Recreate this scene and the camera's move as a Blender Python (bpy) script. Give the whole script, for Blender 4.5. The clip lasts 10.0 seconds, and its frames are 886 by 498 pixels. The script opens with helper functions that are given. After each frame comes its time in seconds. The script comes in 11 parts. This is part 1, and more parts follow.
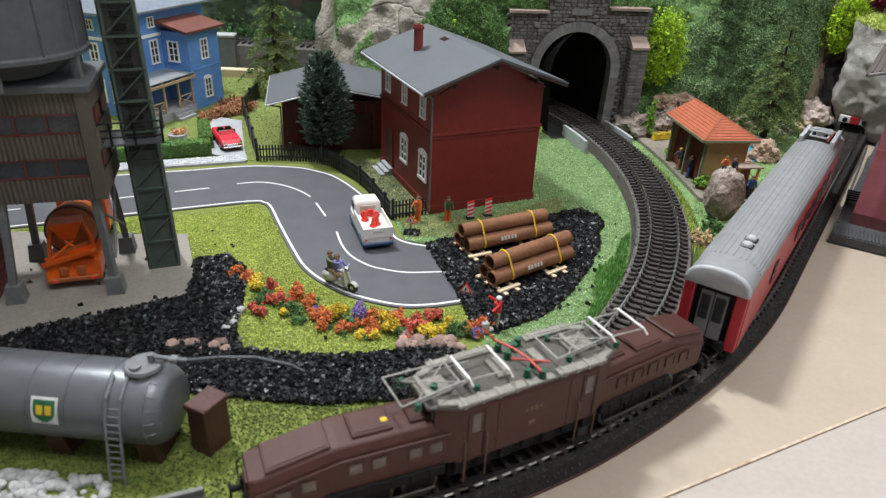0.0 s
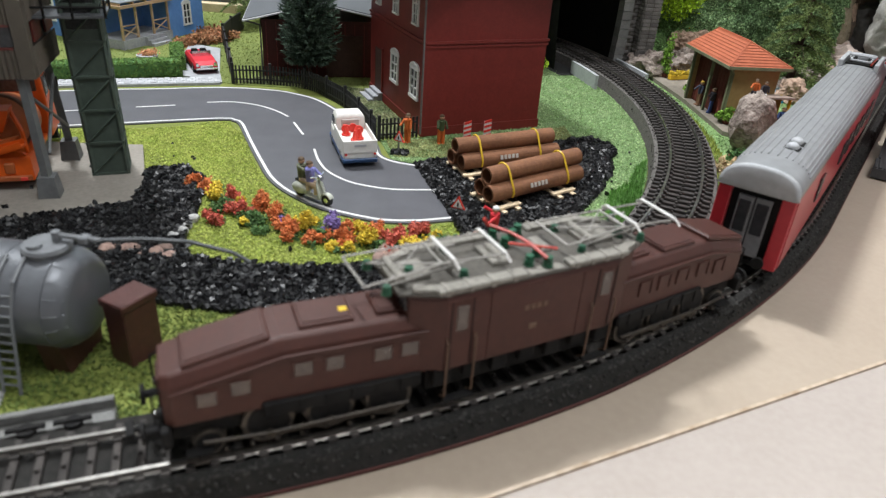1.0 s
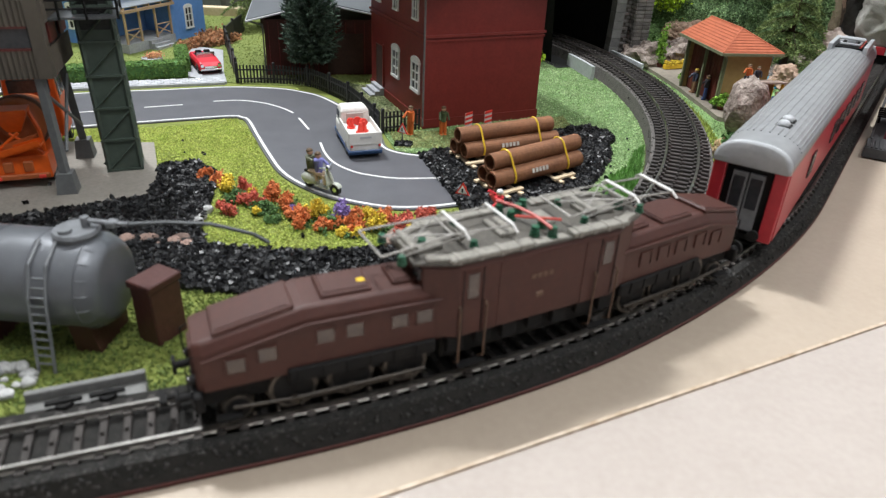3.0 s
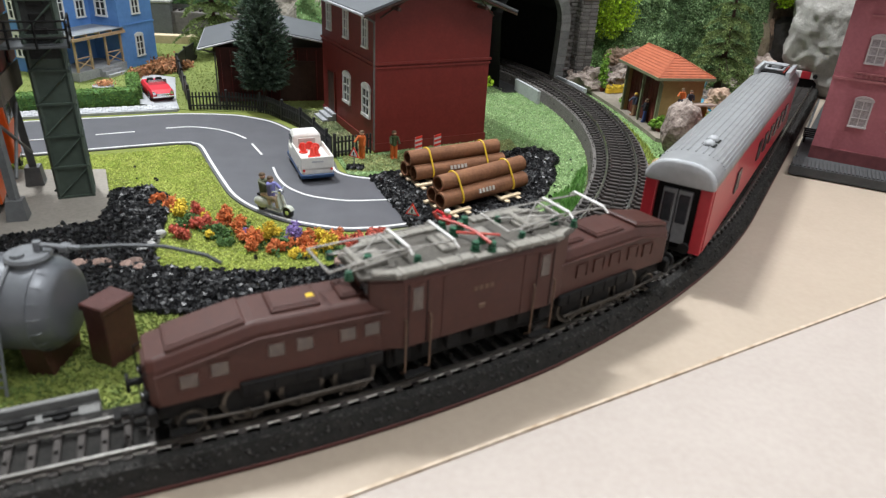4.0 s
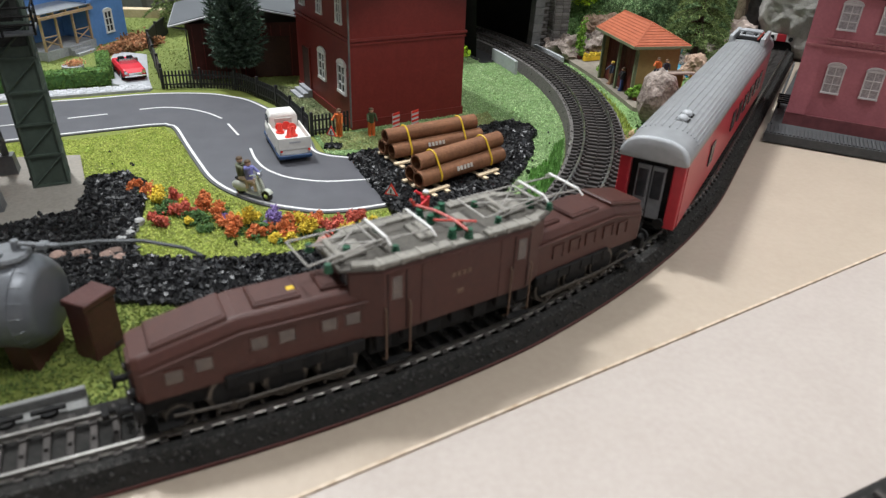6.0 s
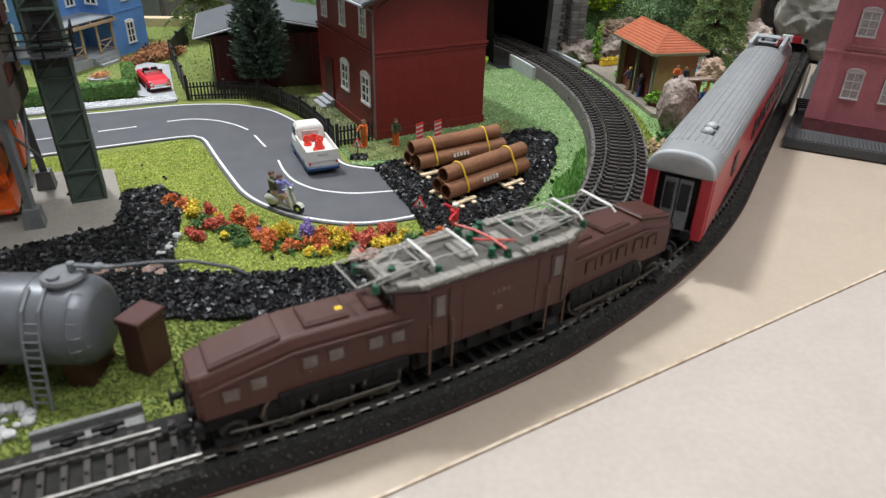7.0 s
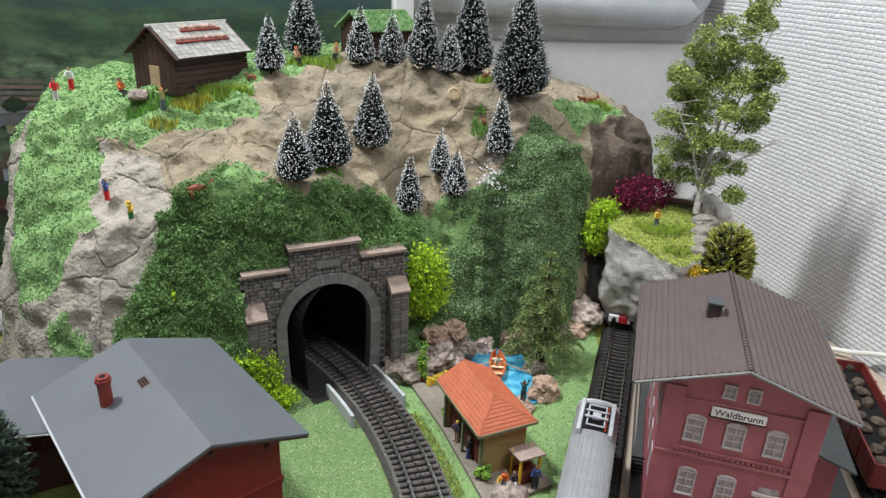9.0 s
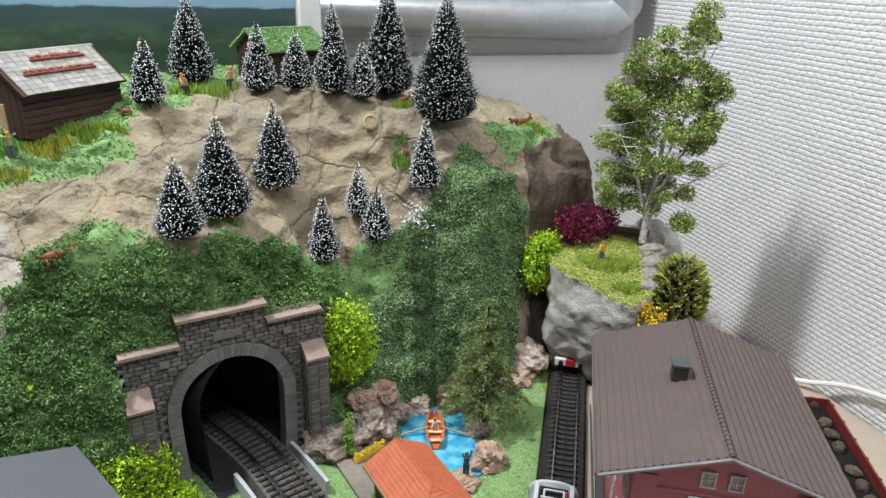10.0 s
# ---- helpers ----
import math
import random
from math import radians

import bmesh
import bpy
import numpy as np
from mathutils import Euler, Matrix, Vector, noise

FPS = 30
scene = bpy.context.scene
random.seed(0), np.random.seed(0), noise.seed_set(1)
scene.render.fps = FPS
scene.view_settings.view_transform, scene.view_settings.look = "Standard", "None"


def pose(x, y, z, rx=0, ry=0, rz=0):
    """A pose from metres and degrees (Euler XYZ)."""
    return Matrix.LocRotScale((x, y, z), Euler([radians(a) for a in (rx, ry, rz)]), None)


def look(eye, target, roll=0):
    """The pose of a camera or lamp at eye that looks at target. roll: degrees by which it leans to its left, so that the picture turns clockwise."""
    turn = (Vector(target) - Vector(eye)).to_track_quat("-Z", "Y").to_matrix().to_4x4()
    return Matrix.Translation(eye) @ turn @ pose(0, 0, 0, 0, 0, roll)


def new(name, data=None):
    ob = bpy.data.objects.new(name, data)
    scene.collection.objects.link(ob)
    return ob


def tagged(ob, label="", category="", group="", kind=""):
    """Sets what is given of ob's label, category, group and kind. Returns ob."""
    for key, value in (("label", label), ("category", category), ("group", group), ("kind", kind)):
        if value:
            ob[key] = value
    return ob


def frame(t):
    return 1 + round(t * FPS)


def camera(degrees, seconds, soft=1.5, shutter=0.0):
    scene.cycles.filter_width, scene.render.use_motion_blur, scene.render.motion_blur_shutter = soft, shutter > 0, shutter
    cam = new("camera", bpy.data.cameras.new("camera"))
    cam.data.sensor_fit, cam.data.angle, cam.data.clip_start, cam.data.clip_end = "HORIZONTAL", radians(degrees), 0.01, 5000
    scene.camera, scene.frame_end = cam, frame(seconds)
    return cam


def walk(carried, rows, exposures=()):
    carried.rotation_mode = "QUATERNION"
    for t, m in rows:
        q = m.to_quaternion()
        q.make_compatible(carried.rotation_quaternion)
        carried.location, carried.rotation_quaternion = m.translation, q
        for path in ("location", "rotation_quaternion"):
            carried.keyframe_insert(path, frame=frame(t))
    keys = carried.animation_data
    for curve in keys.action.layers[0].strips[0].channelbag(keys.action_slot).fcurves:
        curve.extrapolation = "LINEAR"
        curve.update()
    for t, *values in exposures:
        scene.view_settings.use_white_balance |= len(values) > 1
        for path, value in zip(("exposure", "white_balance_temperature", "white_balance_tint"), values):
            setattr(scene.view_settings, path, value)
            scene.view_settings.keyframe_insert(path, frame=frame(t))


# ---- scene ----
cam = camera(66.4, 10.0, soft=1.3)
cam.data.dof.use_dof = True
cam.data.dof.focus_distance, cam.data.dof.aperture_fstop = 0.53, 17.0
PATH = [
    (0, (0.02, 0.04, 0.215), (-0.048, 1.806, -0.721), 2.7),
    (0.5, (0.02, 0.047, 0.195), (-0.058, 1.8, -0.765), 3.5),
    (1, (0.027, 0.07, 0.153), (-0.038, 1.822, -0.81), 4.1),
    (1.5, (0.027, 0.08, 0.144), (-0.044, 1.825, -0.83), 3.7),
    (2, (0.03, 0.089, 0.135), (-0.051, 1.838, -0.832), 2.7),
    (3.5, (0.023, 0.044, 0.156), (-0.013, 1.807, -0.789), 2.6),
    (4, (0.03, 0.044, 0.154), (0.079, 1.833, -0.737), 3.1),
    (4.5, (0.032, 0.046, 0.156), (0.098, 1.837, -0.732), 3.1),
    (5, (0.033, 0.046, 0.159), (0.127, 1.811, -0.778), 3.3),
    (6.5, (0.029, 0.043, 0.167), (0.117, 1.782, -0.818), 1.8),
    (7, (0.02, 0.042, 0.173), (0.097, 1.777, -0.819), 1.5),
    (7.5, (0.008, 0.051, 0.193), (0.103, 1.771, -0.824), 2.0),
    (8, (0.014, 0.086, 0.276), (0.225, 1.818, -0.7), 2.6),
    (8.5, (0.027, 0.133, 0.324), (0.338, 1.902, -0.555), 2.3),
    (9, (0.074, 0.207, 0.352), (0.553, 1.984, -0.431), 2.6),
    (9.5, (0.11, 0.28, 0.36), (0.724, 2.032, -0.385), 2.6),
    (10, (0.106, 0.288, 0.357), (0.769, 2.012, -0.411), 2.0),
]
walk(cam, [(t, look(eye, target, roll)) for t, eye, target, roll in PATH],
     [(0.0, 0.0), (2.2, 0.02), (3.3, 0.15), (4.3, 0.11), (5.2, 0.02), (6.4, -0.05), (7.5, -0.03), (8.5, -0.04), (9.2, 0.0), (10.0, 0.01)])

# ---- world and lamps: a room with white walls and ceiling lamps ----
world = bpy.data.worlds.new("world")
scene.world = world
world.use_nodes = True
world.node_tree.nodes["Background"].inputs[0].default_value = (0.95, 0.97, 1.0, 1)
world.node_tree.nodes["Background"].inputs[1].default_value = 0.11


def area_lamp(name, eye, target, sx, sy, watts, colour):
    data = bpy.data.lights.new(name, "AREA")
    data.shape, data.size, data.size_y, data.energy, data.color = "RECTANGLE", sx, sy, watts, colour
    ob = new(name, data)
    ob.matrix_world = look(eye, target)
    return tagged(ob, "long ceiling lamp giving white light over the layout", "lamp")


area_lamp("ceiling_lamp", (-0.55, 0.85, 1.75), (0.1, 0.5, 0), 0.13, 0.26, 40.0, (0.95, 0.98, 1.0))
area_lamp("ceiling_lamp", (0.45, -0.05, 1.75), (0.1, 0.5, 0), 0.9, 0.7, 26.0, (0.96, 0.98, 1.0))

# ---- materials ----
MATS = {}


def rgb(v):
    return (v[0], v[1], v[2], 1)


def mat(name, a, b=None, scale=200.0, rough=0.6, metal=0.0, bump=0.2, fine=4.0, spec=0.4, depth=0.0006, per=0.0, spread=0.5, coat=0.0):
    """A surface that varies between the colours a and b at two scales, with fine relief."""
    if name in MATS:
        return MATS[name]
    if b is None:
        b = tuple(c * 0.8 for c in a)
    m = bpy.data.materials.new(name)
    m.use_nodes = True
    nt = m.node_tree
    bs = nt.nodes["Principled BSDF"]
    co = nt.nodes.new("ShaderNodeTexCoord")
    n1 = nt.nodes.new("ShaderNodeTexNoise")
    n1.inputs["Scale"].default_value, n1.inputs["Detail"].default_value = scale, 4
    n2 = nt.nodes.new("ShaderNodeTexNoise")
    n2.inputs["Scale"].default_value, n2.inputs["Detail"].default_value = scale * fine, 3
    nt.links.new(co.outputs["Object"], n1.inputs["Vector"])
    nt.links.new(co.outputs["Object"], n2.inputs["Vector"])
    mx = nt.nodes.new("ShaderNodeMath")
    mx.operation = "ADD"
    nt.links.new(n1.outputs["Fac"], mx.inputs[0])
    nt.links.new(n2.outputs["Fac"], mx.inputs[1])
    ramp = nt.nodes.new("ShaderNodeMapRange")
    ramp.inputs["From Min"].default_value, ramp.inputs["From Max"].default_value = 1.0 - spread * 0.6, 1.0 + spread * 0.6
    nt.links.new(mx.outputs[0], ramp.inputs["Value"])
    mix = nt.nodes.new("ShaderNodeMix")
    mix.data_type = "RGBA"
    mix.inputs["A"].default_value, mix.inputs["B"].default_value = rgb(a), rgb(b)
    nt.links.new(ramp.outputs["Result"], mix.inputs["Factor"])
    out = mix.outputs["Result"]
    if per:
        geo = nt.nodes.new("ShaderNodeNewGeometry")
        info = nt.nodes.new("ShaderNodeObjectInfo")
        add = nt.nodes.new("ShaderNodeMath")
        add.operation = "ADD"
        nt.links.new(geo.outputs["Random Per Island"], add.inputs[0])
        nt.links.new(info.outputs["Random"], add.inputs[1])
        fr = nt.nodes.new("ShaderNodeMath")
        fr.operation = "FRACT"
        nt.links.new(add.outputs[0], fr.inputs[0])
        hv = nt.nodes.new("ShaderNodeHueSaturation")
        mr = nt.nodes.new("ShaderNodeMapRange")
        mr.inputs["To Min"].default_value, mr.inputs["To Max"].default_value = 1 - per, 1 + per
        nt.links.new(fr.outputs[0], mr.inputs["Value"])
        nt.links.new(mr.outputs["Result"], hv.inputs["Value"])
        nt.links.new(out, hv.inputs["Color"])
        out = hv.outputs["Color"]
    nt.links.new(out, bs.inputs["Base Color"])
    bs.inputs["Roughness"].default_value, bs.inputs["Metallic"].default_value = rough, metal
    bs.inputs["Specular IOR Level"].default_value = spec
    if coat:
        bs.inputs["Coat Weight"].default_value, bs.inputs["Coat Roughness"].default_value = coat, 0.15
    if bump:
        bp = nt.nodes.new("ShaderNodeBump")
        bp.inputs["Strength"].default_value, bp.inputs["Distance"].default_value = bump, depth
        nt.links.new(mx.outputs[0], bp.inputs["Height"])
        nt.links.new(bp.outputs["Normal"], bs.inputs["Normal"])
    MATS[name] = m
    return m


# ---- mesh helpers ----
def mesh_of(name, bm, material, smooth=False):
    me = bpy.data.meshes.new(name)
    bm.to_mesh(me)
    bm.free()
    me.materials.append(material)
    if smooth:
        me.shade_smooth()
    return me


def part(name, bm, material, parent=None, label="", smooth=False, m=None):
    ob = new(name, mesh_of(name, bm, material, smooth))
    if parent is not None:
        ob.parent = parent
    if m is not None:
        ob.matrix_basis = m
    return tagged(ob, label)


def put(name, mesh, parent, m):
    ob = new(name, mesh)
    ob.parent = parent
    ob.matrix_basis = m
    return ob


def thing(name, label, category, m=None, group="", kind=""):
    ob = new(name)
    ob.empty_display_size = 0.005
    if m is not None:
        ob.matrix_basis = m
    return tagged(ob, label, category, group, kind)


def at(x, y, z=0.0, turn=0.0):
    return pose(x, y, z, 0, 0, turn)


def box(bm, x0, y0, z0, x1, y1, z1, bevel=0.0, m=None, seg=1):
    r = bmesh.ops.create_cube(bm, size=1)
    vs = r["verts"]
    mm = Matrix.Translation(((x0 + x1) / 2, (y0 + y1) / 2, (z0 + z1) / 2)) @ Matrix.Diagonal((x1 - x0, y1 - y0, z1 - z0, 1))
    bmesh.ops.transform(bm, matrix=mm, verts=vs)
    if bevel:
        es = list({e for v in vs for e in v.link_edges})
        r2 = bmesh.ops.bevel(bm, geom=es, offset=bevel, segments=seg, affect="EDGES", profile=0.5)
        vs = list({v for f in r2["faces"] for v in f.verts} | {v for v in vs if v.is_valid})
    if m is not None:
        bmesh.ops.transform(bm, matrix=m, verts=vs)
    return vs


def bx(*a, **k):
    bm = bmesh.new()
    box(bm, *a, **k)
    return bm


def cyl(bm, p, q, r, r2=None, n=12, caps=True):
    p, q = Vector(p), Vector(q)
    d = q - p
    mm = Matrix.Translation((p + q) / 2) @ d.to_track_quat("Z", "Y").to_matrix().to_4x4()
    return bmesh.ops.create_cone(bm, cap_ends=caps, segments=n, radius1=r, radius2=r if r2 is None else r2, depth=d.length, matrix=mm)["verts"]


def cy(*a, **k):
    bm = bmesh.new()
    cyl(bm, *a, **k)
    return bm


def rod(bm, pts, r, n=6):
    for a, b in zip(pts, pts[1:]):
        cyl(bm, a, b, r, n=n)


def prism(pts, z0, z1):
    """A plate with the outline pts (counter-clockwise), from z0 to z1."""
    bm = bmesh.new()
    lo = [bm.verts.new((x, y, z0)) for x, y in pts]
    hi = [bm.verts.new((x, y, z1)) for x, y in pts]
    n = len(pts)
    bm.faces.new(hi)
    bm.faces.new(lo[::-1])
    for i in range(n):
        bm.faces.new((lo[i], lo[(i + 1) % n], hi[(i + 1) % n], hi[i]))
    bmesh.ops.recalc_face_normals(bm, faces=bm.faces)
    return bm


def extrude_profile(prof, path, closed=False, caps=True):
    """A profile of (across, up) swept along path rows of (x, y, heading in radians)."""
    bm = bmesh.new()
    rings = []
    for x, y, h, *z in path:
        nx, ny = math.sin(h), -math.cos(h)
        zz = z[0] if z else 0.0
        rings.append([bm.verts.new((x + nx * a, y + ny * a, zz + u)) for a, u in prof])
    k = len(prof)
    for r0, r1 in zip(rings, rings[1:]):
        for i in range(k if closed else k - 1):
            bm.faces.new((r0[i], r0[(i + 1) % k], r1[(i + 1) % k], r1[i]))
    if closed and caps:
        bm.faces.new(rings[0])
        bm.faces.new(rings[-1][::-1])
    bmesh.ops.recalc_face_normals(bm, faces=bm.faces)
    return bm


def smooth_line(pts, step=0.004):
    """Points along a smooth curve through pts (Catmull-Rom)."""
    p = [np.array(q, float) for q in pts]
    p = [2 * p[0] - p[1]] + p + [2 * p[-1] - p[-2]]
    out = []
    for i in range(1, len(p) - 2):
        n = max(2, int(np.linalg.norm(p[i + 1] - p[i]) / step))
        for k in range(n):
            t = k / n
            out.append(0.5 * (2 * p[i] + (p[i + 1] - p[i - 1]) * t + (2 * p[i - 1] - 5 * p[i] + 4 * p[i + 1] - p[i + 2]) * t * t + (3 * p[i] - p[i - 1] - 3 * p[i + 1] + p[i + 2]) * t ** 3))
    out.append(p[-2])
    return [tuple(q) for q in out]


def with_heading(pts):
    rows = []
    for i, q in enumerate(pts):
        a, b = pts[max(0, i - 1)], pts[min(len(pts) - 1, i + 1)]
        rows.append((q[0], q[1], math.atan2(b[1] - a[1], b[0] - a[0])))
    return rows


def inside(poly, x, y):
    n, c = len(poly), False
    for i in range(n):
        x0, y0 = poly[i]
        x1, y1 = poly[i - 1]
        if (y0 > y) != (y1 > y) and x < (x1 - x0) * (y - y0) / (y1 - y0) + x0:
            c = not c
    return c


RNG = np.random.default_rng(7)
TETRA = (np.array([(1, 1, 1), (-1, -1, 1), (-1, 1, -1), (1, -1, -1)], float) * 0.6, [(0, 1, 2), (0, 3, 1), (0, 2, 3), (1, 3, 2)])
CHIP = (np.array([(x, y, z) for x in (-0.5, 0.5) for y in (-0.5, 0.5) for z in (-0.5, 0.5)], float), [(0, 1, 3, 2), (4, 6, 7, 5), (0, 4, 5, 1), (2, 3, 7, 6), (0, 2, 6, 4), (1, 5, 7, 3)])
BLADE = (np.array([(-0.12, 0, 0), (0.12, 0, 0), (0.0, 0.25, 1)], float), [(0, 1, 2)])
LEAF = (np.array([(0, 0, 0), (0.5, -0.35, 0.1), (1, 0, 0), (0.5, 0.35, 0.1)], float), [(0, 1, 2, 3)])


def rotations(n, upright=False):
    if upright:
        a, b = RNG.uniform(0, 2 * np.pi, n), RNG.normal(0, 0.35, n)
        ca, sa, cb, sb = np.cos(a), np.sin(a), np.cos(b), np.sin(b)
        z = np.zeros(n)
        return np.stack([np.stack([ca, -sa * cb, sa * sb], 1), np.stack([sa, ca * cb, -ca * sb], 1), np.stack([z, sb, cb], 1)], 1)
    q = RNG.normal(size=(n, 4))
    q /= np.linalg.norm(q, axis=1)[:, None]
    w, x, y, z = q.T
    return np.stack([np.stack([1 - 2 * (y * y + z * z), 2 * (x * y - z * w), 2 * (x * z + y * w)], 1),
                     np.stack([2 * (x * y + z * w), 1 - 2 * (x * x + z * z), 2 * (y * z - x * w)], 1),
                     np.stack([2 * (x * z - y * w), 2 * (y * z + x * w), 1 - 2 * (x * x + y * y)], 1)], 1)


def scatter_mesh(name, places, proto, lo, hi, material, jag=0.25, upright=False, flat=(1, 1, 1)):
    """One mesh of many small pieces at the places (n x 3)."""
    pv, pf = proto
    n, k = len(places), len(pv)
    s = RNG.uniform(lo, hi, n)[:, None, None]
    v = pv[None] * np.array(flat)[None, None] + (RNG.normal(0, jag * 0.5, (n, k, 3)) if jag else 0)
    v = np.einsum("nij,nkj->nki", rotations(n, upright), v) * s + np.asarray(places)[:, None, :]
    verts = v.reshape(-1, 3)
    f = np.array(pf)
    faces = (f[None] + (np.arange(n) * k)[:, None, None]).reshape(-1, f.shape[1])
    me = bpy.data.meshes.new(name)
    me.from_pydata(verts.tolist(), [], faces.tolist())
    me.materials.append(material)
    return me


def spots(poly, n, z=0.0, zj=0.0):
    """n random places inside the outline."""
    p = np.array(poly)
    lo, hi = p.min(0), p.max(0)
    out = []
    x0, y0 = p[:, 0], p[:, 1]
    x1, y1 = np.roll(x0, 1), np.roll(y0, 1)
    while len(out) < n:
        q = RNG.uniform(lo, hi, (4000, 2))
        X, Y = q[:, :1], q[:, 1:]
        cross = ((y0 > Y) != (y1 > Y)) & (X < (x1 - x0) * (Y - y0) / (y1 - y0 + 1e-12) + x0)
        out += q[cross.sum(1) % 2 == 1].tolist()
    q = np.array(out[:n])
    return np.c_[q, z + RNG.uniform(0, max(zj, 1e-6), n)]

# ---- materials of the place ----
M_BOARD = mat("pale board", (0.42, 0.35, 0.28), (0.36, 0.295, 0.23), 30, 0.45, bump=0.03, fine=12, spread=0.9)
M_BOARD2 = mat("pale board unshaded", (0.415, 0.365, 0.33), (0.375, 0.325, 0.29), 30, 0.45, bump=0.03, fine=12)
M_GRASS = mat("yellow green grass", (0.245, 0.28, 0.06), (0.18, 0.225, 0.045), 120, 0.9, bump=0.8, fine=8, per=0.35)
M_GRASS2 = mat("fresh green grass", (0.145, 0.26, 0.085), (0.205, 0.315, 0.13), 160, 0.9, bump=0.8, fine=8, per=0.35)
M_MOSS = mat("olive grass", (0.165, 0.195, 0.05), (0.12, 0.16, 0.04), 120, 0.9, bump=0.8, fine=8, per=0.35)
M_ROAD = mat("asphalt", (0.096, 0.097, 0.109), (0.070, 0.071, 0.080), 60, 0.52, bump=0.15, fine=40, depth=0.0002)
M_WHITE = mat("white road paint", (0.75, 0.75, 0.74), (0.6, 0.6, 0.6), 200, 0.6, bump=0.05)
M_CONC = mat("concrete slab", (0.30, 0.275, 0.24), (0.175, 0.16, 0.14), 28, 0.85, bump=0.2, fine=20, spread=0.8)
M_PAVE = mat("grey pavers", (0.38, 0.39, 0.41), (0.28, 0.29, 0.31), 150, 0.8, bump=0.2)
M_COAL = mat("black ballast", (0.006, 0.006, 0.007), (0.013, 0.013, 0.014), 300, 0.36, bump=0.1, per=0.5, spec=0.3)
M_BED = mat("dark grey roadbed", (0.017, 0.017, 0.0165), (0.034, 0.032, 0.030), 300, 0.9, bump=0.5, fine=6, spec=0.1)
M_BED2 = mat("grey roadbed", (0.0760, 0.0696, 0.0640), (0.1360, 0.1256, 0.1168), 300, 0.8, bump=0.6, fine=6)
M_SLEEP = mat("brown plastic sleeper", (0.028, 0.0245, 0.023), (0.050, 0.043, 0.039), 300, 0.75, per=0.25)
M_RAIL = mat("steel rail", (0.55, 0.53, 0.5), (0.38, 0.36, 0.34), 150, 0.28, metal=1.0, bump=0.05)
M_RED = mat("red painted edge", (0.085, 0.020, 0.016), (0.05, 0.014, 0.011), 200, 0.7)


def wallpaper():
    """White paper with raised woven dashes in offset rows."""
    m = mat("white woven wallpaper", (0.69, 0.69, 0.69), (0.64, 0.64, 0.65), 9, 0.75, bump=0.0)
    nt = m.node_tree
    co = nt.nodes.new("ShaderNodeTexCoord")
    sep = nt.nodes.new("ShaderNodeSeparateXYZ")
    com = nt.nodes.new("ShaderNodeCombineXYZ")
    nt.links.new(co.outputs["Object"], sep.inputs[0])
    nt.links.new(sep.outputs["X"], com.inputs["X"])
    nt.links.new(sep.outputs["Z"], com.inputs["Y"])
    wob = nt.nodes.new("ShaderNodeTexNoise")
    wob.inputs["Scale"].default_value, wob.inputs["Detail"].default_value = 90, 2
    nt.links.new(com.outputs[0], wob.inputs["Vector"])
    mul = nt.nodes.new("ShaderNodeVectorMath")
    mul.operation = "MULTIPLY_ADD"
    mul.inputs[1].default_value = (0.0050, 0.0026, 0)
    nt.links.new(wob.outputs["Color"], mul.inputs[0])
    nt.links.new(com.outputs[0], mul.inputs[2])
    br = nt.nodes.new("ShaderNodeTexBrick")
    br.inputs["Scale"].default_value = 1.0
    br.inputs["Brick Width"].default_value, br.inputs["Row Height"].default_value = 0.0088, 0.0050
    br.inputs["Mortar Size"].default_value, br.inputs["Mortar Smooth"].default_value = 0.0016, 1.0
    br.inputs["Color1"].default_value = br.inputs["Color2"].default_value = (1, 1, 1, 1)
    br.inputs["Mortar"].default_value = (0, 0, 0, 1)
    nt.links.new(mul.outputs[0], br.inputs["Vector"])
    bp = nt.nodes.new("ShaderNodeBump")
    bp.inputs["Strength"].default_value, bp.inputs["Distance"].default_value = 0.50, 0.0015
    nt.links.new(br.outputs["Color"], bp.inputs["Height"])
    nt.links.new(bp.outputs["Normal"], nt.nodes["Principled BSDF"].inputs["Normal"])
    return m


M_WALL = wallpaper()
M_PAINT = mat("white ceiling paint", (0.80, 0.80, 0.80), (0.74, 0.74, 0.75), 6, 0.7, bump=0.05)

# ---- table, ground ----
bm = bx(-1.6, -0.25, -0.03, 0.637, 1.05, -0.0012)
tagged(part("table_top", bm, M_BOARD), "pale wooden board carrying the whole layout", "table", kind="structure")
# board lying beside the joint, coloured lighter because the inner side is in shadow
JA, JB = Vector((-0.12, 0.116)), Vector((0.70, 0.572))
jd = (JB - JA).normalized()
jn = Vector((jd.y, -jd.x))


def joint(a, b):
    p = JA + jd * a + jn * b
    return (p.x, p.y)


bm = prism([joint(-0.3, 0.0012), joint(-0.3, 0.34), joint(0.9, 0.34), joint(0.9, 0.0012)], -0.0012, 0.0005)
tagged(part("table_board", bm, M_BOARD2), "light wooden board with a straight joint", "board", kind="structure")


def arc(c, r, a0, a1, step=0.006):
    n = max(2, int(abs(math.radians(a1 - a0)) * r / step))
    rows = []
    for i in range(n + 1):
        a = math.radians(a0 + (a1 - a0) * i / n)
        rows.append((c[0] + r * math.cos(a), c[1] + r * math.sin(a), a + math.pi / 2))
    return rows


def line(p, q, step=0.006):
    n = max(2, int(math.dist(p, q) / step))
    h = math.atan2(q[1] - p[1], q[0] - p[0])
    return [(p[0] + (q[0] - p[0]) * i / n, p[1] + (q[1] - p[1]) * i / n, h) for i in range(n + 1)]


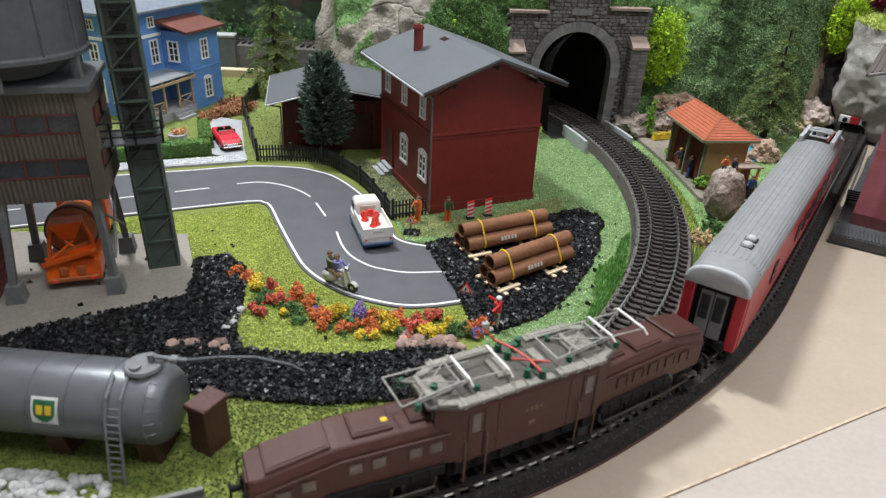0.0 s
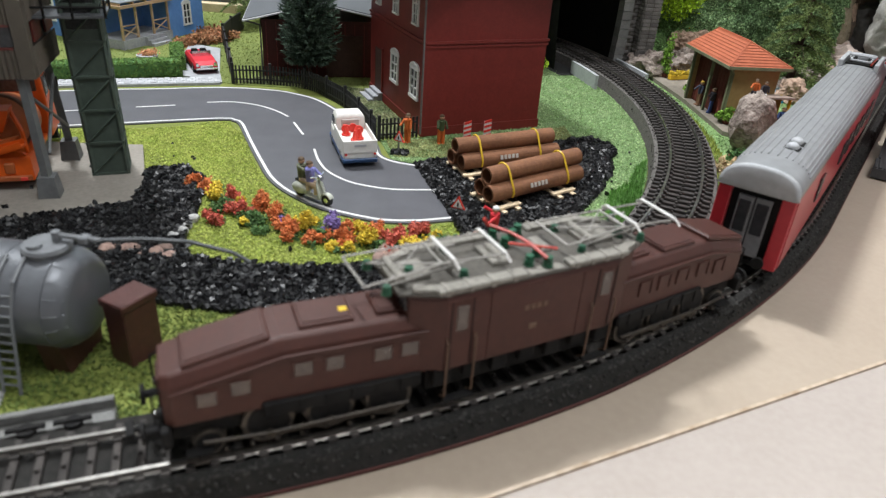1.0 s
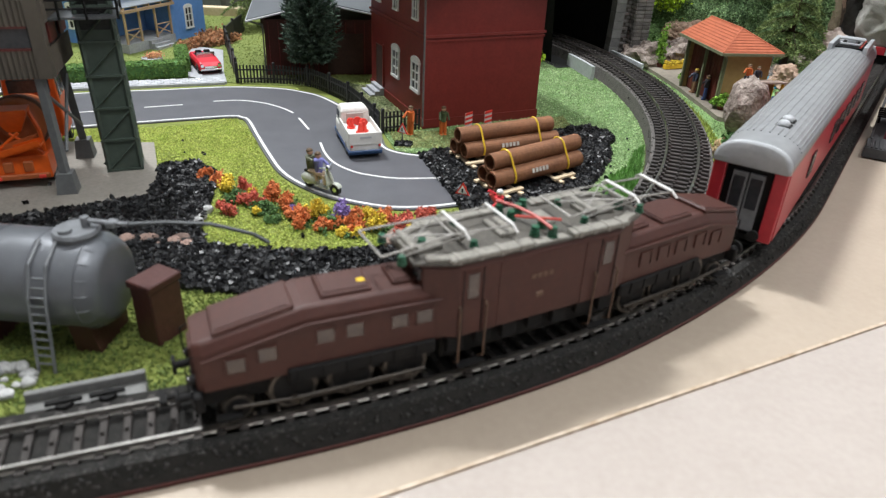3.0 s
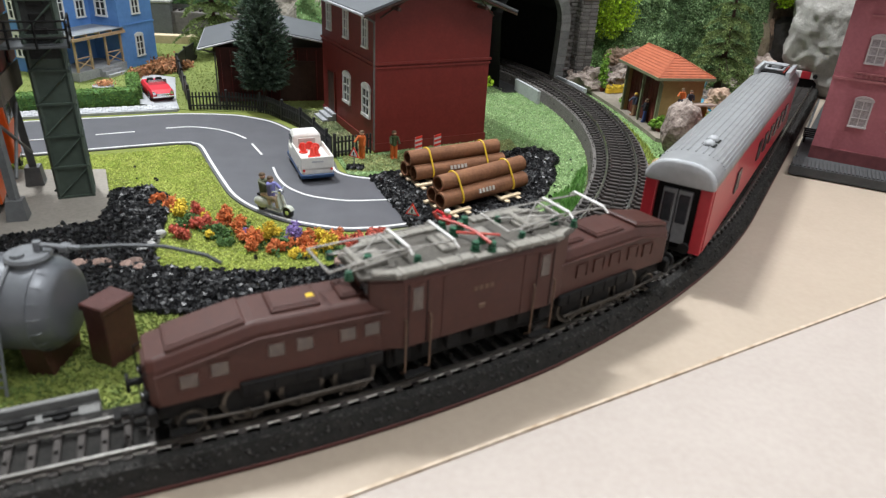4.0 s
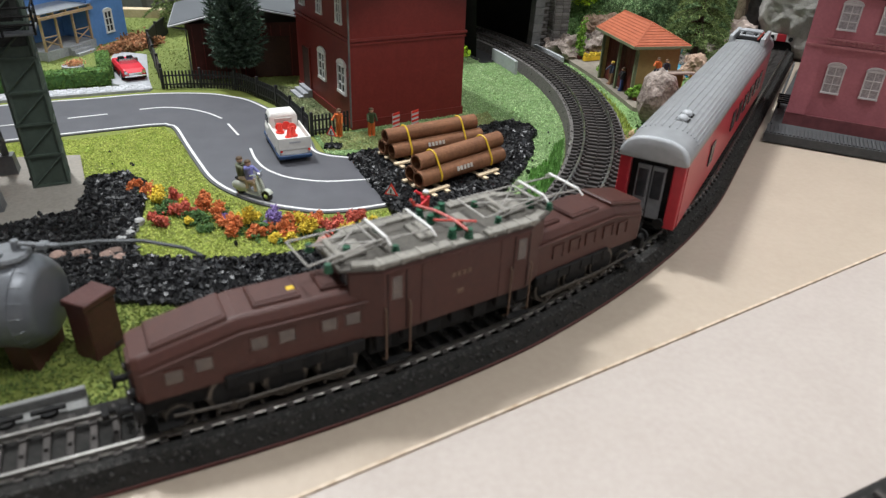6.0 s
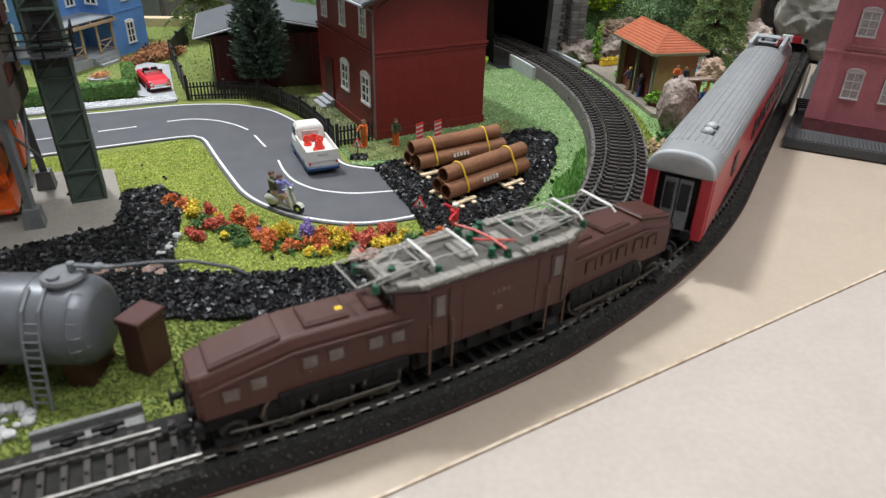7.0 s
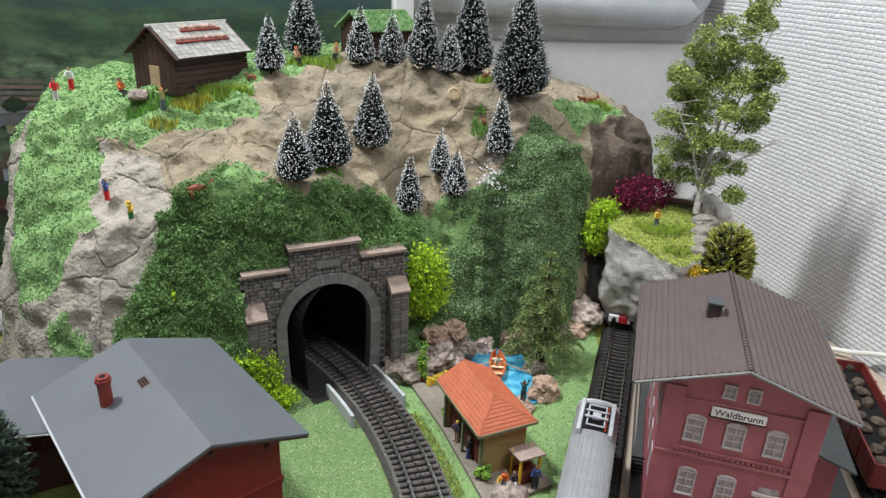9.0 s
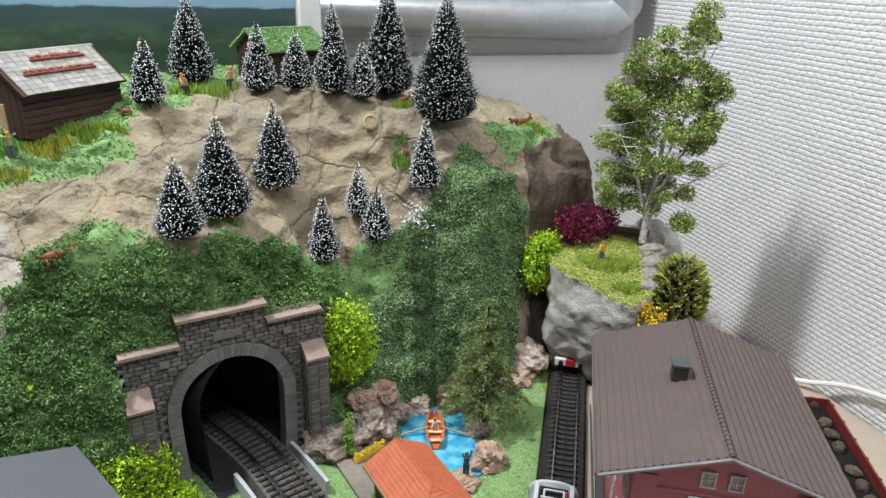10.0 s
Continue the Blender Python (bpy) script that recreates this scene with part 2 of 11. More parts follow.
def pt(c, r, a):
    return (c[0] + r * math.cos(math.radians(a)), c[1] + r * math.sin(math.radians(a)))


MC, MR = (-0.2739, 0.7246), 0.571
TC, TR = (-0.2557, 0.5565), 0.4209
M_END = (0.4170, 0.7532)
SQUEEZE = [(x, y, h, max(0.0, -53 - math.degrees(math.atan2(y - MC[1], x - MC[0]))) * 0.00036) for x, y, h in arc(MC, MR, -65, -32)]
CURVE = [(x - math.sin(h) * d, y + math.cos(h) * d, h - (0.036 if d > 0 else 0.0)) for x, y, h, d in SQUEEZE]
m_low = CURVE[0]
m_left = (m_low[0] - 0.30 * math.cos(m_low[2]), m_low[1] - 0.30 * math.sin(m_low[2]))
MAIN = line(m_left, m_low[:2])[:-1] + CURVE[:-1] + line(pt(MC, MR, -32), M_END)
BRANCH = arc(TC, TR, -41.5, 58)


def offset(rows, d):
    return [(x + math.sin(h) * d, y - math.cos(h) * d) for x, y, h in rows]


def every(rows, step):
    """Rows at even steps along a path."""
    out, left = [], 0.0
    for a, b in zip(rows, rows[1:]):
        d = math.dist(a[:2], b[:2])
        while left < d:
            f = left / d
            out.append((a[0] + (b[0] - a[0]) * f, a[1] + (b[1] - a[1]) * f, a[2] + (b[2] - a[2]) * f))
            left += step
        left -= d
    return out


sleeper_bm = bx(-0.0011, -0.0142, 0, 0.0011, 0.0142, 0.0018, bevel=0.0003)
for s_ in (-1, 1):
    box(sleeper_bm, -0.0012, s_ * 0.0083 - 0.0022, 0.0016, 0.0012, s_ * 0.0083 + 0.0022, 0.0026)
box(sleeper_bm, -0.0005, -0.0005, 0.0016, 0.0005, 0.0005, 0.0030)
SLEEPER = mesh_of("sleeper", sleeper_bm, M_SLEEP)


def railway(label, rows, bed, bed_mat, z, gauge=0.00825):
    t = thing("railway_track", label, "railway track")
    part("roadbed", extrude_profile(bed, rows), bed_mat, t, "sloping roadbed under the track")
    for k, (x, y, h) in enumerate(every(rows, 0.0064)):
        put("sleeper", SLEEPER, t, Matrix.Translation((x, y, z)) @ Matrix.Rotation(h, 4, "Z") @ Matrix.Diagonal((1, gauge / 0.00825, 1, 1)))
    rail = [(-0.0008, 0), (-0.0008, 0.0004), (-0.00025, 0.0006), (-0.00025, 0.0015), (-0.0005, 0.0017), (-0.0005, 0.0025), (0.0005, 0.0025), (0.0005, 0.0017), (0.00025, 0.0015), (0.00025, 0.0006), (0.0008, 0.0004), (0.0008, 0)]
    for s in (-1, 1):
        part("rail", extrude_profile([(a + s * gauge, u + z + 0.0018) for a, u in rail], rows, closed=True), M_RAIL, t, "worn steel rail")
    return t


BEDZ = 0.0062
BRANCH_Z = 0.0106
main_track = railway("model railway track on a dark roadbed with a red edge", MAIN,
                     [(-0.0195, 0), (-0.0175, BEDZ + 0.0005), (-0.0105, BEDZ + 0.0013), (-0.0102, BEDZ), (0.0102, BEDZ), (0.0108, BEDZ + 0.0021), (0.0142, BEDZ + 0.0017), (0.0163, 0.0012), (0.0166, -0.001)], M_BED, BEDZ)
part("edge_line", extrude_profile([(0.0164, -0.0005), (0.0164, 0.0006), (0.0168, 0.0004), (0.0168, -0.0005)], MAIN), M_RED, main_track, "thin red edge")
railway("curved model railway track on a grey roadbed into the tunnel", BRANCH,
        [(-0.0200, 0), (-0.0182, BRANCH_Z - 0.0004), (0.0180, BRANCH_Z - 0.0004), (0.0216, 0)], M_BED2, BRANCH_Z, 0.0093)
TH = line((0.10, 0.133), (0.40, 0.262))
railway("dark model railway track on the board", TH, [(-0.0195, 0), (-0.0165, 0.005), (0.0165, 0.005), (0.0195, 0)], M_BED, 0.005)

# ground: one sheet between the tracks, back to the hill
inner = offset(MAIN, -0.019)
ground = [(-1.2, -0.10)] + [p for p in inner if p[0] > -0.35] + [(0.44, 0.80), (0.60, 0.86), (0.60, 0.99), (-1.2, 0.99)]
bm = prism(ground, -0.001, 0.0)
tagged(part("ground", bm, M_GRASS), "layout ground covered in green scatter grass", "ground", kind="structure")

ROAD_TOP = [(-0.80, 0.31), (-0.50, 0.437), (-0.263, 0.537), (-0.216, 0.555), (-0.17, 0.573), (-0.132, 0.577), (-0.111, 0.572), (-0.089, 0.559), (-0.060, 0.523), (-0.036, 0.481), (-0.029, 0.460), (-0.020, 0.452), (-0.007, 0.449)]
ROAD_BOT = [(0.020, 0.378), (0.001, 0.371), (-0.019, 0.369), (-0.047, 0.377), (-0.068, 0.391), (-0.084, 0.408), (-0.098, 0.432), (-0.115, 0.464), (-0.130, 0.493), (-0.136, 0.498), (-0.146, 0.498), (-0.204, 0.472), (-0.274, 0.440), (-0.50, 0.335), (-0.80, 0.205)]
top_l, bot_l = smooth_line(ROAD_TOP), smooth_line(ROAD_BOT)
bm = prism((top_l + bot_l)[::-1], 0.0, 0.0009)
bm.normal_update()
tagged(part("road", bm, M_ROAD), "dark grey asphalt road bending past the lawn", "road", kind="structure")


def stripe(pts, w, name="road_line", z=0.0009):
    rows = with_heading(pts)
    bm = extrude_profile([(-w, z), (-w, z + 0.0003), (w, z + 0.0003), (w, z)], rows, closed=True)
    return tagged(part(name, bm, M_WHITE), "white painted line on the asphalt", "road line", kind="structure")


stripe(offset(with_heading(top_l), 0.0025), 0.0008)
stripe(offset(with_heading(bot_l), 0.0025), 0.0008)
CENTRE = [(-0.42, 0.404), (-0.30, 0.462), (-0.239, 0.493), (-0.207, 0.509), (-0.184, 0.520), (-0.166, 0.532), (-0.149, 0.538), (-0.130, 0.535), (-0.114, 0.526), (-0.103, 0.516), (-0.096, 0.505), (-0.084, 0.483), (-0.071, 0.459), (-0.064, 0.441), (-0.055, 0.426), (-0.042, 0.415), (-0.031, 0.411), (-0.016, 0.409), (0.007, 0.413)]


stripe(smooth_line([(-0.42, 0.404), (-0.39, 0.419)]), 0.0007)
stripe(smooth_line([(-0.335, 0.446), (-0.30, 0.463)]), 0.0007)
stripe(smooth_line([(-0.255, 0.485), (-0.230, 0.497)]), 0.0007)
stripe(smooth_line(CENTRE[3:5]), 0.0007)
stripe(smooth_line(CENTRE[5:10]), 0.0007)
stripe(smooth_line(CENTRE[10:12]), 0.0007)
stripe(smooth_line(CENTRE[12:19]), 0.0007)

PAD = [(-0.34, 0.245), (-0.21, 0.318), (-0.166, 0.347), (-0.140, 0.365), (-0.142, 0.384), (-0.169, 0.439), (-0.206, 0.433), (-0.298, 0.425), (-0.40, 0.375)]
tagged(part("concrete_yard", prism(PAD, 0.0, 0.0025), M_CONC), "grey concrete yard slab with stains", "concrete slab", kind="structure")
PAVE = [(-0.60, 0.405), (-0.268, 0.543), (-0.174, 0.580), (-0.182, 0.592), (-0.274, 0.556), (-0.60, 0.42)]
tagged(part("pavement", prism(PAVE, 0.0, 0.002), M_PAVE), "grey paved footpath along the road", "pavement", kind="structure")

# ---- hill ----
HX = [-0.16, -0.12, -0.07, 0.00, 0.05, 0.12, 0.18, 0.25, 0.31, 0.37, 0.42, 0.47]
H_FOOT = [0.78, 0.735, 0.705, 0.690, 0.690, 0.700, 0.722, 0.752, 0.757, 0.775, 0.803, 0.822]
H_LEDGE = [0.80, 0.775, 0.745, 0.735, 0.739, 0.747, 0.785, 0.79, 0.797, 0.803, 0.818, 0.836]
H_LZ = [0.12, 0.135, 0.150, 0.168, 0.193, 0.177, 0.143, 0.145, 0.186, 0.188, 0.188, 0.172]
H_TOP = [0.86, 0.855, 0.855, 0.845, 0.842, 0.884, 0.892, 0.872, 0.840, 0.850, 0.856, 0.872]
H_TZ = [0.205, 0.222, 0.232, 0.240, 0.242, 0.250, 0.253, 0.246, 0.232, 0.223, 0.213, 0.201]


def ease(t):
    t = min(1.0, max(0.0, t))
    return t * t * (3 - 2 * t)


def hill_z(x, y):
    k = lambda tab: float(np.interp(x, HX, tab))
    f, l, lz, t, tz = k(H_FOOT), k(H_LEDGE), k(H_LZ), k(H_TOP), k(H_TZ)
    w = noise.noise((x * 22, y * 22, 3.1)) * 0.012 + noise.noise((x * 60, y * 60, 1.7)) * 0.005
    y = y + w
    if y < f:
        z = -0.002
    elif y < l:
        z = lz * ((y - f) / (l - f)) ** 0.75
    elif y < t:
        z = lz + (tz - lz) * ease((y - l) / (t - l))
    else:
        z = tz + 0.006 * ease((y - t) / 0.05)
    side = ease((x + 0.172 + noise.noise((y * 25, 0.3, 5)) * 0.012) / 0.05) * ease((0.505 - x + noise.noise((y * 25, 7.3, 5)) * 0.01) / 0.045)
    z *= side ** 0.6
    z += (noise.noise((x * 45, y * 45, 9)) * 0.006 + noise.noise((x * 130, y * 130, 2)) * 0.0022) * min(1, max(z, 0) * 30)
    return z


# where the hill is green (outlines on the plan)
PLATEAU = [(-0.19, 1.03), (-0.19, 0.85), (-0.13, 0.835), (-0.110, 0.828), (-0.061, 0.809), (-0.027, 0.790), (-0.005, 0.795), (0.037, 0.797), (0.069, 0.803), (0.068, 0.811), (0.058, 0.825), (0.07, 0.851), (0.095, 0.866), (0.144, 0.90), (0.17, 1.03)]
STRIP = [(-0.124, 0.83), (-0.099, 0.83), (-0.069, 0.82), (-0.058, 0.797), (-0.068, 0.770), (-0.059, 0.750), (-0.081, 0.742), (-0.098, 0.740), (-0.122, 0.750), (-0.137, 0.776), (-0.136, 0.80), (-0.130, 0.815)]
PATCH = [(-0.106, 0.736), (-0.077, 0.724), (-0.070, 0.712), (-0.100, 0.718)]
LEAFY = [(-0.056, 0.68), (-0.051, 0.716), (-0.033, 0.722), (-0.017, 0.728), (-0.012, 0.735), (0.007, 0.747), (0.030, 0.757), (0.043, 0.755), (0.040, 0.739), (0.053, 0.736), (0.077, 0.738), (0.107, 0.743), (0.143, 0.762), (0.169, 0.776), (0.203, 0.777), (0.213, 0.768), (0.224, 0.750), (0.22, 0.69)]
MEADOW = [(0.145, 0.772), (0.179, 0.784), (0.245, 0.783), (0.265, 0.785), (0.245, 0.772), (0.214, 0.765), (0.203, 0.777), (0.169, 0.776)]
KNOLL = [(0.026, 0.730), (0.041, 0.751), (0.056, 0.745), (0.083, 0.745), (0.055, 0.732)]
SLOPE = [(0.225, 0.784), (0.250, 0.794), (0.272, 0.799), (0.297, 0.807), (0.316, 0.818), (0.334, 0.829), (0.352, 0.815), (0.376, 0.806), (0.386, 0.806), (0.378, 0.790), (0.362, 0.765), (0.321, 0.752), (0.222, 0.735), (0.214, 0.763)]
CREST = [(0.348, 0.839), (0.378, 0.858), (0.44, 0.895), (0.45, 0.868), (0.403, 0.838), (0.373, 0.821), (0.361, 0.829)]
BROWN = [(0.390, 0.835), (0.386, 0.79), (0.54, 0.79), (0.54, 0.98), (0.47, 0.93), (0.448, 0.866), (0.405, 0.838)]


GREYFACE = [(-0.20, 0.66), (0.0, 0.66), (0.0, 0.745), (-0.015, 0.775), (-0.05, 0.80), (-0.12, 0.84), (-0.20, 0.87)]


def hill_zone(x, y):
    x, y = x + noise.noise((x * 90, y * 90, 4)) * 0.004, y + noise.noise((x * 90, y * 90, 8)) * 0.003
    for k, polys in ((1, (PLATEAU, STRIP, PATCH, KNOLL, MEADOW, CREST)), (2, (LEAFY,)), (3, (SLOPE,)), (4, (BROWN,)), (5, (GREYFACE,))):
        if any(inside(p, x, y) for p in polys):
            return k
    return 0


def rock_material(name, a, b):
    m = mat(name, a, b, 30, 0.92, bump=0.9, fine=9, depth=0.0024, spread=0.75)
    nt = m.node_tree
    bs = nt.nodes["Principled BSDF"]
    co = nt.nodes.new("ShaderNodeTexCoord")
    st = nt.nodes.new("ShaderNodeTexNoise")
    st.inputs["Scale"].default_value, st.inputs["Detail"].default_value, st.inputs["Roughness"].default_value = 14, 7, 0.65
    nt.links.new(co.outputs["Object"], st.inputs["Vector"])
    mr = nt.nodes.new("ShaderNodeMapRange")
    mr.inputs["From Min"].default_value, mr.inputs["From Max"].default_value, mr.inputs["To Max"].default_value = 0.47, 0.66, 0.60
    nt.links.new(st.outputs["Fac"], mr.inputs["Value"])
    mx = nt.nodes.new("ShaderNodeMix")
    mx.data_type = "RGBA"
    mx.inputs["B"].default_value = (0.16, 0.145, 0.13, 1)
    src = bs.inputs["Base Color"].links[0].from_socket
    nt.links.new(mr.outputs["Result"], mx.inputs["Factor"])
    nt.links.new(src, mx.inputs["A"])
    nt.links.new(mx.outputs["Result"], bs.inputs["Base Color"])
    # a net of fine cracks
    wp = nt.nodes.new("ShaderNodeVectorMath")
    wp.operation = "MULTIPLY_ADD"
    wp.inputs[1].default_value = (0.03, 0.03, 0.03)
    nt.links.new(st.outputs["Color"], wp.inputs[0])
    nt.links.new(co.outputs["Object"], wp.inputs[2])
    vo = nt.nodes.new("ShaderNodeTexVoronoi")
    vo.feature = "DISTANCE_TO_EDGE"
    vo.inputs["Scale"].default_value = 17
    nt.links.new(wp.outputs[0], vo.inputs["Vector"])
    cr = nt.nodes.new("ShaderNodeMapRange")
    cr.inputs["From Max"].default_value = 0.028
    nt.links.new(vo.outputs["Distance"], cr.inputs["Value"])
    bp = nt.nodes.new("ShaderNodeBump")
    bp.inputs["Strength"].default_value, bp.inputs["Distance"].default_value = 0.8, 0.002
    nt.links.new(cr.outputs["Result"], bp.inputs["Height"])
    nt.links.new(bs.inputs["Normal"].links[0].from_socket, bp.inputs["Normal"])
    nt.links.new(bp.outputs["Normal"], bs.inputs["Normal"])
    return m


def portal_local(x, y):
    c, s = math.cos(radians(11)), math.sin(radians(11))
    return (x - 0.048) * c + (y - 0.7085) * s, -(x - 0.048) * s + (y - 0.7085) * c


def hill():
    xs = np.linspace(-0.185, 0.515, 330)
    ys = np.r_[np.linspace(0.675, 0.88, 215), np.linspace(0.883, 1.02, 45)]
    v = np.array([(x, y, hill_z(x, y)) for y in ys for x in xs])
    nx = len(xs)
    # crags: push the sheet out and in along its normal
    g = v.reshape(len(ys), nx, 3)
    nrm = np.cross(np.gradient(g, axis=1), np.gradient(g, axis=0))
    nrm /= np.linalg.norm(nrm, axis=2)[:, :, None] + 1e-12
    nrm = nrm.reshape(-1, 3)
    for i in range(len(v)):
        x, y, z = v[i]
        if z > 0.004:
            a = noise.noise((x * 26, y * 26 + 5, z * 34))
            b = 1 - 2 * abs(noise.noise((x * 38 + 9, y * 38, z * 62)))
            c = noise.noise((x * 110, y * 110, z * 130 + 3))
            v[i] += nrm[i] * (0.0055 * a + 0.0042 * b + 0.0016 * c - 0.001) * min(1.0, z * 25)
    faces, zones = [], []
    for j in range(len(ys) - 1):
        for i in range(nx - 1):
            q = (j * nx + i, j * nx + i + 1, (j + 1) * nx + i + 1, (j + 1) * nx + i)
            p = v[list(q)]
            if p[:, 2].max() < 0.0:
                continue
            c = p.mean(0)
            lx, ly = portal_local(c[0], c[1])
            if -0.001 < lx < 0.137 and (ly < 0.004 or (p[:, 2].max() < 0.110 and ly < 0.07)):
                continue
            faces.append(q)
            zones.append(hill_zone(c[0], c[1]))
    me = bpy.data.meshes.new("hill")
    me.from_pydata(v.tolist(), [], faces)
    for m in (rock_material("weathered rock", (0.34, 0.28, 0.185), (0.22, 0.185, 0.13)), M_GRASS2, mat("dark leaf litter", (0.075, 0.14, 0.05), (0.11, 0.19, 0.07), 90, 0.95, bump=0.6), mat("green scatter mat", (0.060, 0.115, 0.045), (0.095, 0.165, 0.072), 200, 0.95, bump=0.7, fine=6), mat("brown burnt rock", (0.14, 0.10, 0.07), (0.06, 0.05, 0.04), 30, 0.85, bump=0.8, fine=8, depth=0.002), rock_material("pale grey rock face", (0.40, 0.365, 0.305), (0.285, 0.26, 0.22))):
        me.materials.append(m)
    me.polygons.foreach_set("material_index", zones)
    me.shade_smooth()
    return me, v, np.array(faces), np.array(zones)


HILL_MESH, HV, HF, HK = hill()
tagged(new("hill", HILL_MESH), "rocky hill with green slopes over the tunnel", "hill", kind="structure")


def hill_spots(zone, n, lift=0.0, poly=None):
    """n places on the hill's surface, evenly by area, inside one of its green zones."""
    f = HF[HK == zone]
    p = HV[f]
    area = np.linalg.norm(np.cross(p[:, 2] - p[:, 0], p[:, 3] - p[:, 1]), axis=1)
    k = RNG.choice(len(f), n, p=area / area.sum())
    a, b = RNG.random((n, 1)), RNG.random((n, 1))
    q = p[k]
    pos = (q[:, 0] * (1 - a) + q[:, 1] * a) * (1 - b) + (q[:, 3] * (1 - a) + q[:, 2] * a) * b
    nr = np.cross(q[:, 2] - q[:, 0], q[:, 3] - q[:, 1])
    nr /= np.linalg.norm(nr, axis=1)[:, None] + 1e-12
    return pos + nr * RNG.random((n, 1)) * lift


def hill_top(x, y):
    near = np.flatnonzero(np.abs(HX_ - x) < 0.003)
    d = np.hypot(HX_[near] - x, HY_[near] - y)
    return float(np.mean(HZ_[near[np.argpartition(d, 5)[:6]]]))


_near = (HV[:, 2] > 0.01)
HX_, HY_, HZ_ = HV[_near, 0], HV[_near, 1], HV[_near, 2]


# ---- room ----
def wall(name, p, q, z0, z1, th=0.08, label="white painted room wall"):
    d = Vector((q[0] - p[0], q[1] - p[1], 0))
    m = Matrix.Translation((p[0], p[1], 0)) @ Matrix.Rotation(math.atan2(d.y, d.x), 4, "Z")
    return tagged(part(name, bx(0, 0, z0, d.length, th, z1), M_WALL, None, m=m), label, "wall", kind="structure")


wall("wall_east", (0.655, 1.06), (0.640, 0.50), -0.9, 1.8)
wall("wall_east", (0.640, 0.50), (1.30, -2.2), -0.9, 1.8)
wall("wall_north", (-2.2, 1.06), (0.725, 1.06), -0.9, 1.8)
wall("wall_west", (-2.2, -2.2), (-2.2, 1.06), -0.9, 1.8)
wall("wall_south", (1.4, -2.2), (-2.2, -2.2), -0.9, 1.8)
tagged(part("ceiling", bx(-2.3, -2.3, 1.8, 1.8, 1.3, 1.9), M_PAINT), "white room ceiling", "ceiling", kind="structure")
tagged(part("floor", bx(-2.3, -2.3, -1.0, 1.8, 1.3, -0.9), M_BOARD), "room floor", "floor", kind="structure")

# joint between the boards
bm = prism([joint(-0.3, -0.0006), joint(-0.3, 0.0006), joint(0.9, 0.0006), joint(0.9, -0.0006)], -0.0012, 0.0009)
tagged(part("board_joint", bm, mat("worn joint strip", (0.38, 0.28, 0.19), (0.6, 0.5, 0.4), 60, 0.5)), "thin worn strip along the board joint", "trim", kind="structure")

# ---- the train ----
RAIL_Z = BEDZ + 0.0043
M_LBROWN = mat("brown loco paint", (0.064, 0.0185, 0.0122), (0.043, 0.0128, 0.0090), 120, 0.52, bump=0.08, spread=0.9)
M_BLACK = mat("black frame paint", (0.008, 0.008, 0.009), (0.014, 0.013, 0.012), 200, 0.7, spec=0.15)
M_PANTO = mat("silver pantograph metal", (0.34, 0.325, 0.30), (0.22, 0.205, 0.19), 300, 0.5, metal=0.4)
M_CREAM = mat("dusty grey roof equipment", (0.26, 0.245, 0.215), (0.16, 0.15, 0.13), 200, 0.7)
M_ROOFD = mat("dusty dark roof", (0.10, 0.09, 0.077), (0.065, 0.06, 0.052), 200, 0.8)
M_GREEN = mat("green insulator", (0.02, 0.10, 0.05), (0.015, 0.07, 0.04), 300, 0.35)
M_REDP = mat("red wiring paint", (0.50, 0.05, 0.03), (0.4, 0.04, 0.03), 300, 0.4)
M_STRIP = mat("bright collector metal", (0.78, 0.76, 0.74), (0.62, 0.60, 0.58), 300, 0.4, metal=0.3)
M_YEL = mat("yellow plastic", (0.75, 0.50, 0.03), (0.65, 0.42, 0.03), 300, 0.4)
M_STEEL = mat("bare wheel steel", (0.13, 0.115, 0.10), (0.07, 0.062, 0.055), 300, 0.4, metal=0.8)
M_BRASS = mat("brass handrail", (0.15, 0.095, 0.065), (0.11, 0.07, 0.05), 300, 0.45, metal=0.5)
M_RODS = mat("oily rod steel", (0.048, 0.039, 0.031), (0.030, 0.025, 0.021), 200, 0.5, metal=0.5)
M_WIN = mat("grey window pane", (0.095, 0.068, 0.055), (0.062, 0.044, 0.037), 100, 0.25, spec=0.7)
M_DARKWIN = mat("dark window pane", (0.025, 0.027, 0.03), (0.04, 0.04, 0.045), 100, 0.15, spec=0.7)


def loft(secs):
    """A closed body from cross-sections of the same number of (x, y, z) points."""
    bm = bmesh.new()
    rows = [[bm.verts.new(p) for p in s] for s in secs]
    k = len(rows[0])
    for a, b in zip(rows, rows[1:]):
        for i in range(k):
            bm.faces.new((a[i], a[(i + 1) % k], b[(i + 1) % k], b[i]))
    bm.faces.new(rows[0][::-1])
    bm.faces.new(rows[-1])
    bmesh.ops.recalc_face_normals(bm, faces=bm.faces)
    return bm


def bevelled(bm, w, seg=2, angle=25):
    es = [e for e in bm.edges if len(e.link_faces) == 2 and e.calc_face_angle(0) > radians(angle)]
    bmesh.ops.bevel(bm, geom=es, offset=w, segments=seg, affect="EDGES", profile=0.5)
    return bm


def on_main(angle, z=RAIL_Z):
    x, y = pt(MC, MR, angle)
    return Matrix.Translation((x, y, z)) @ Matrix.Rotation(radians(angle + 90), 4, "Z")


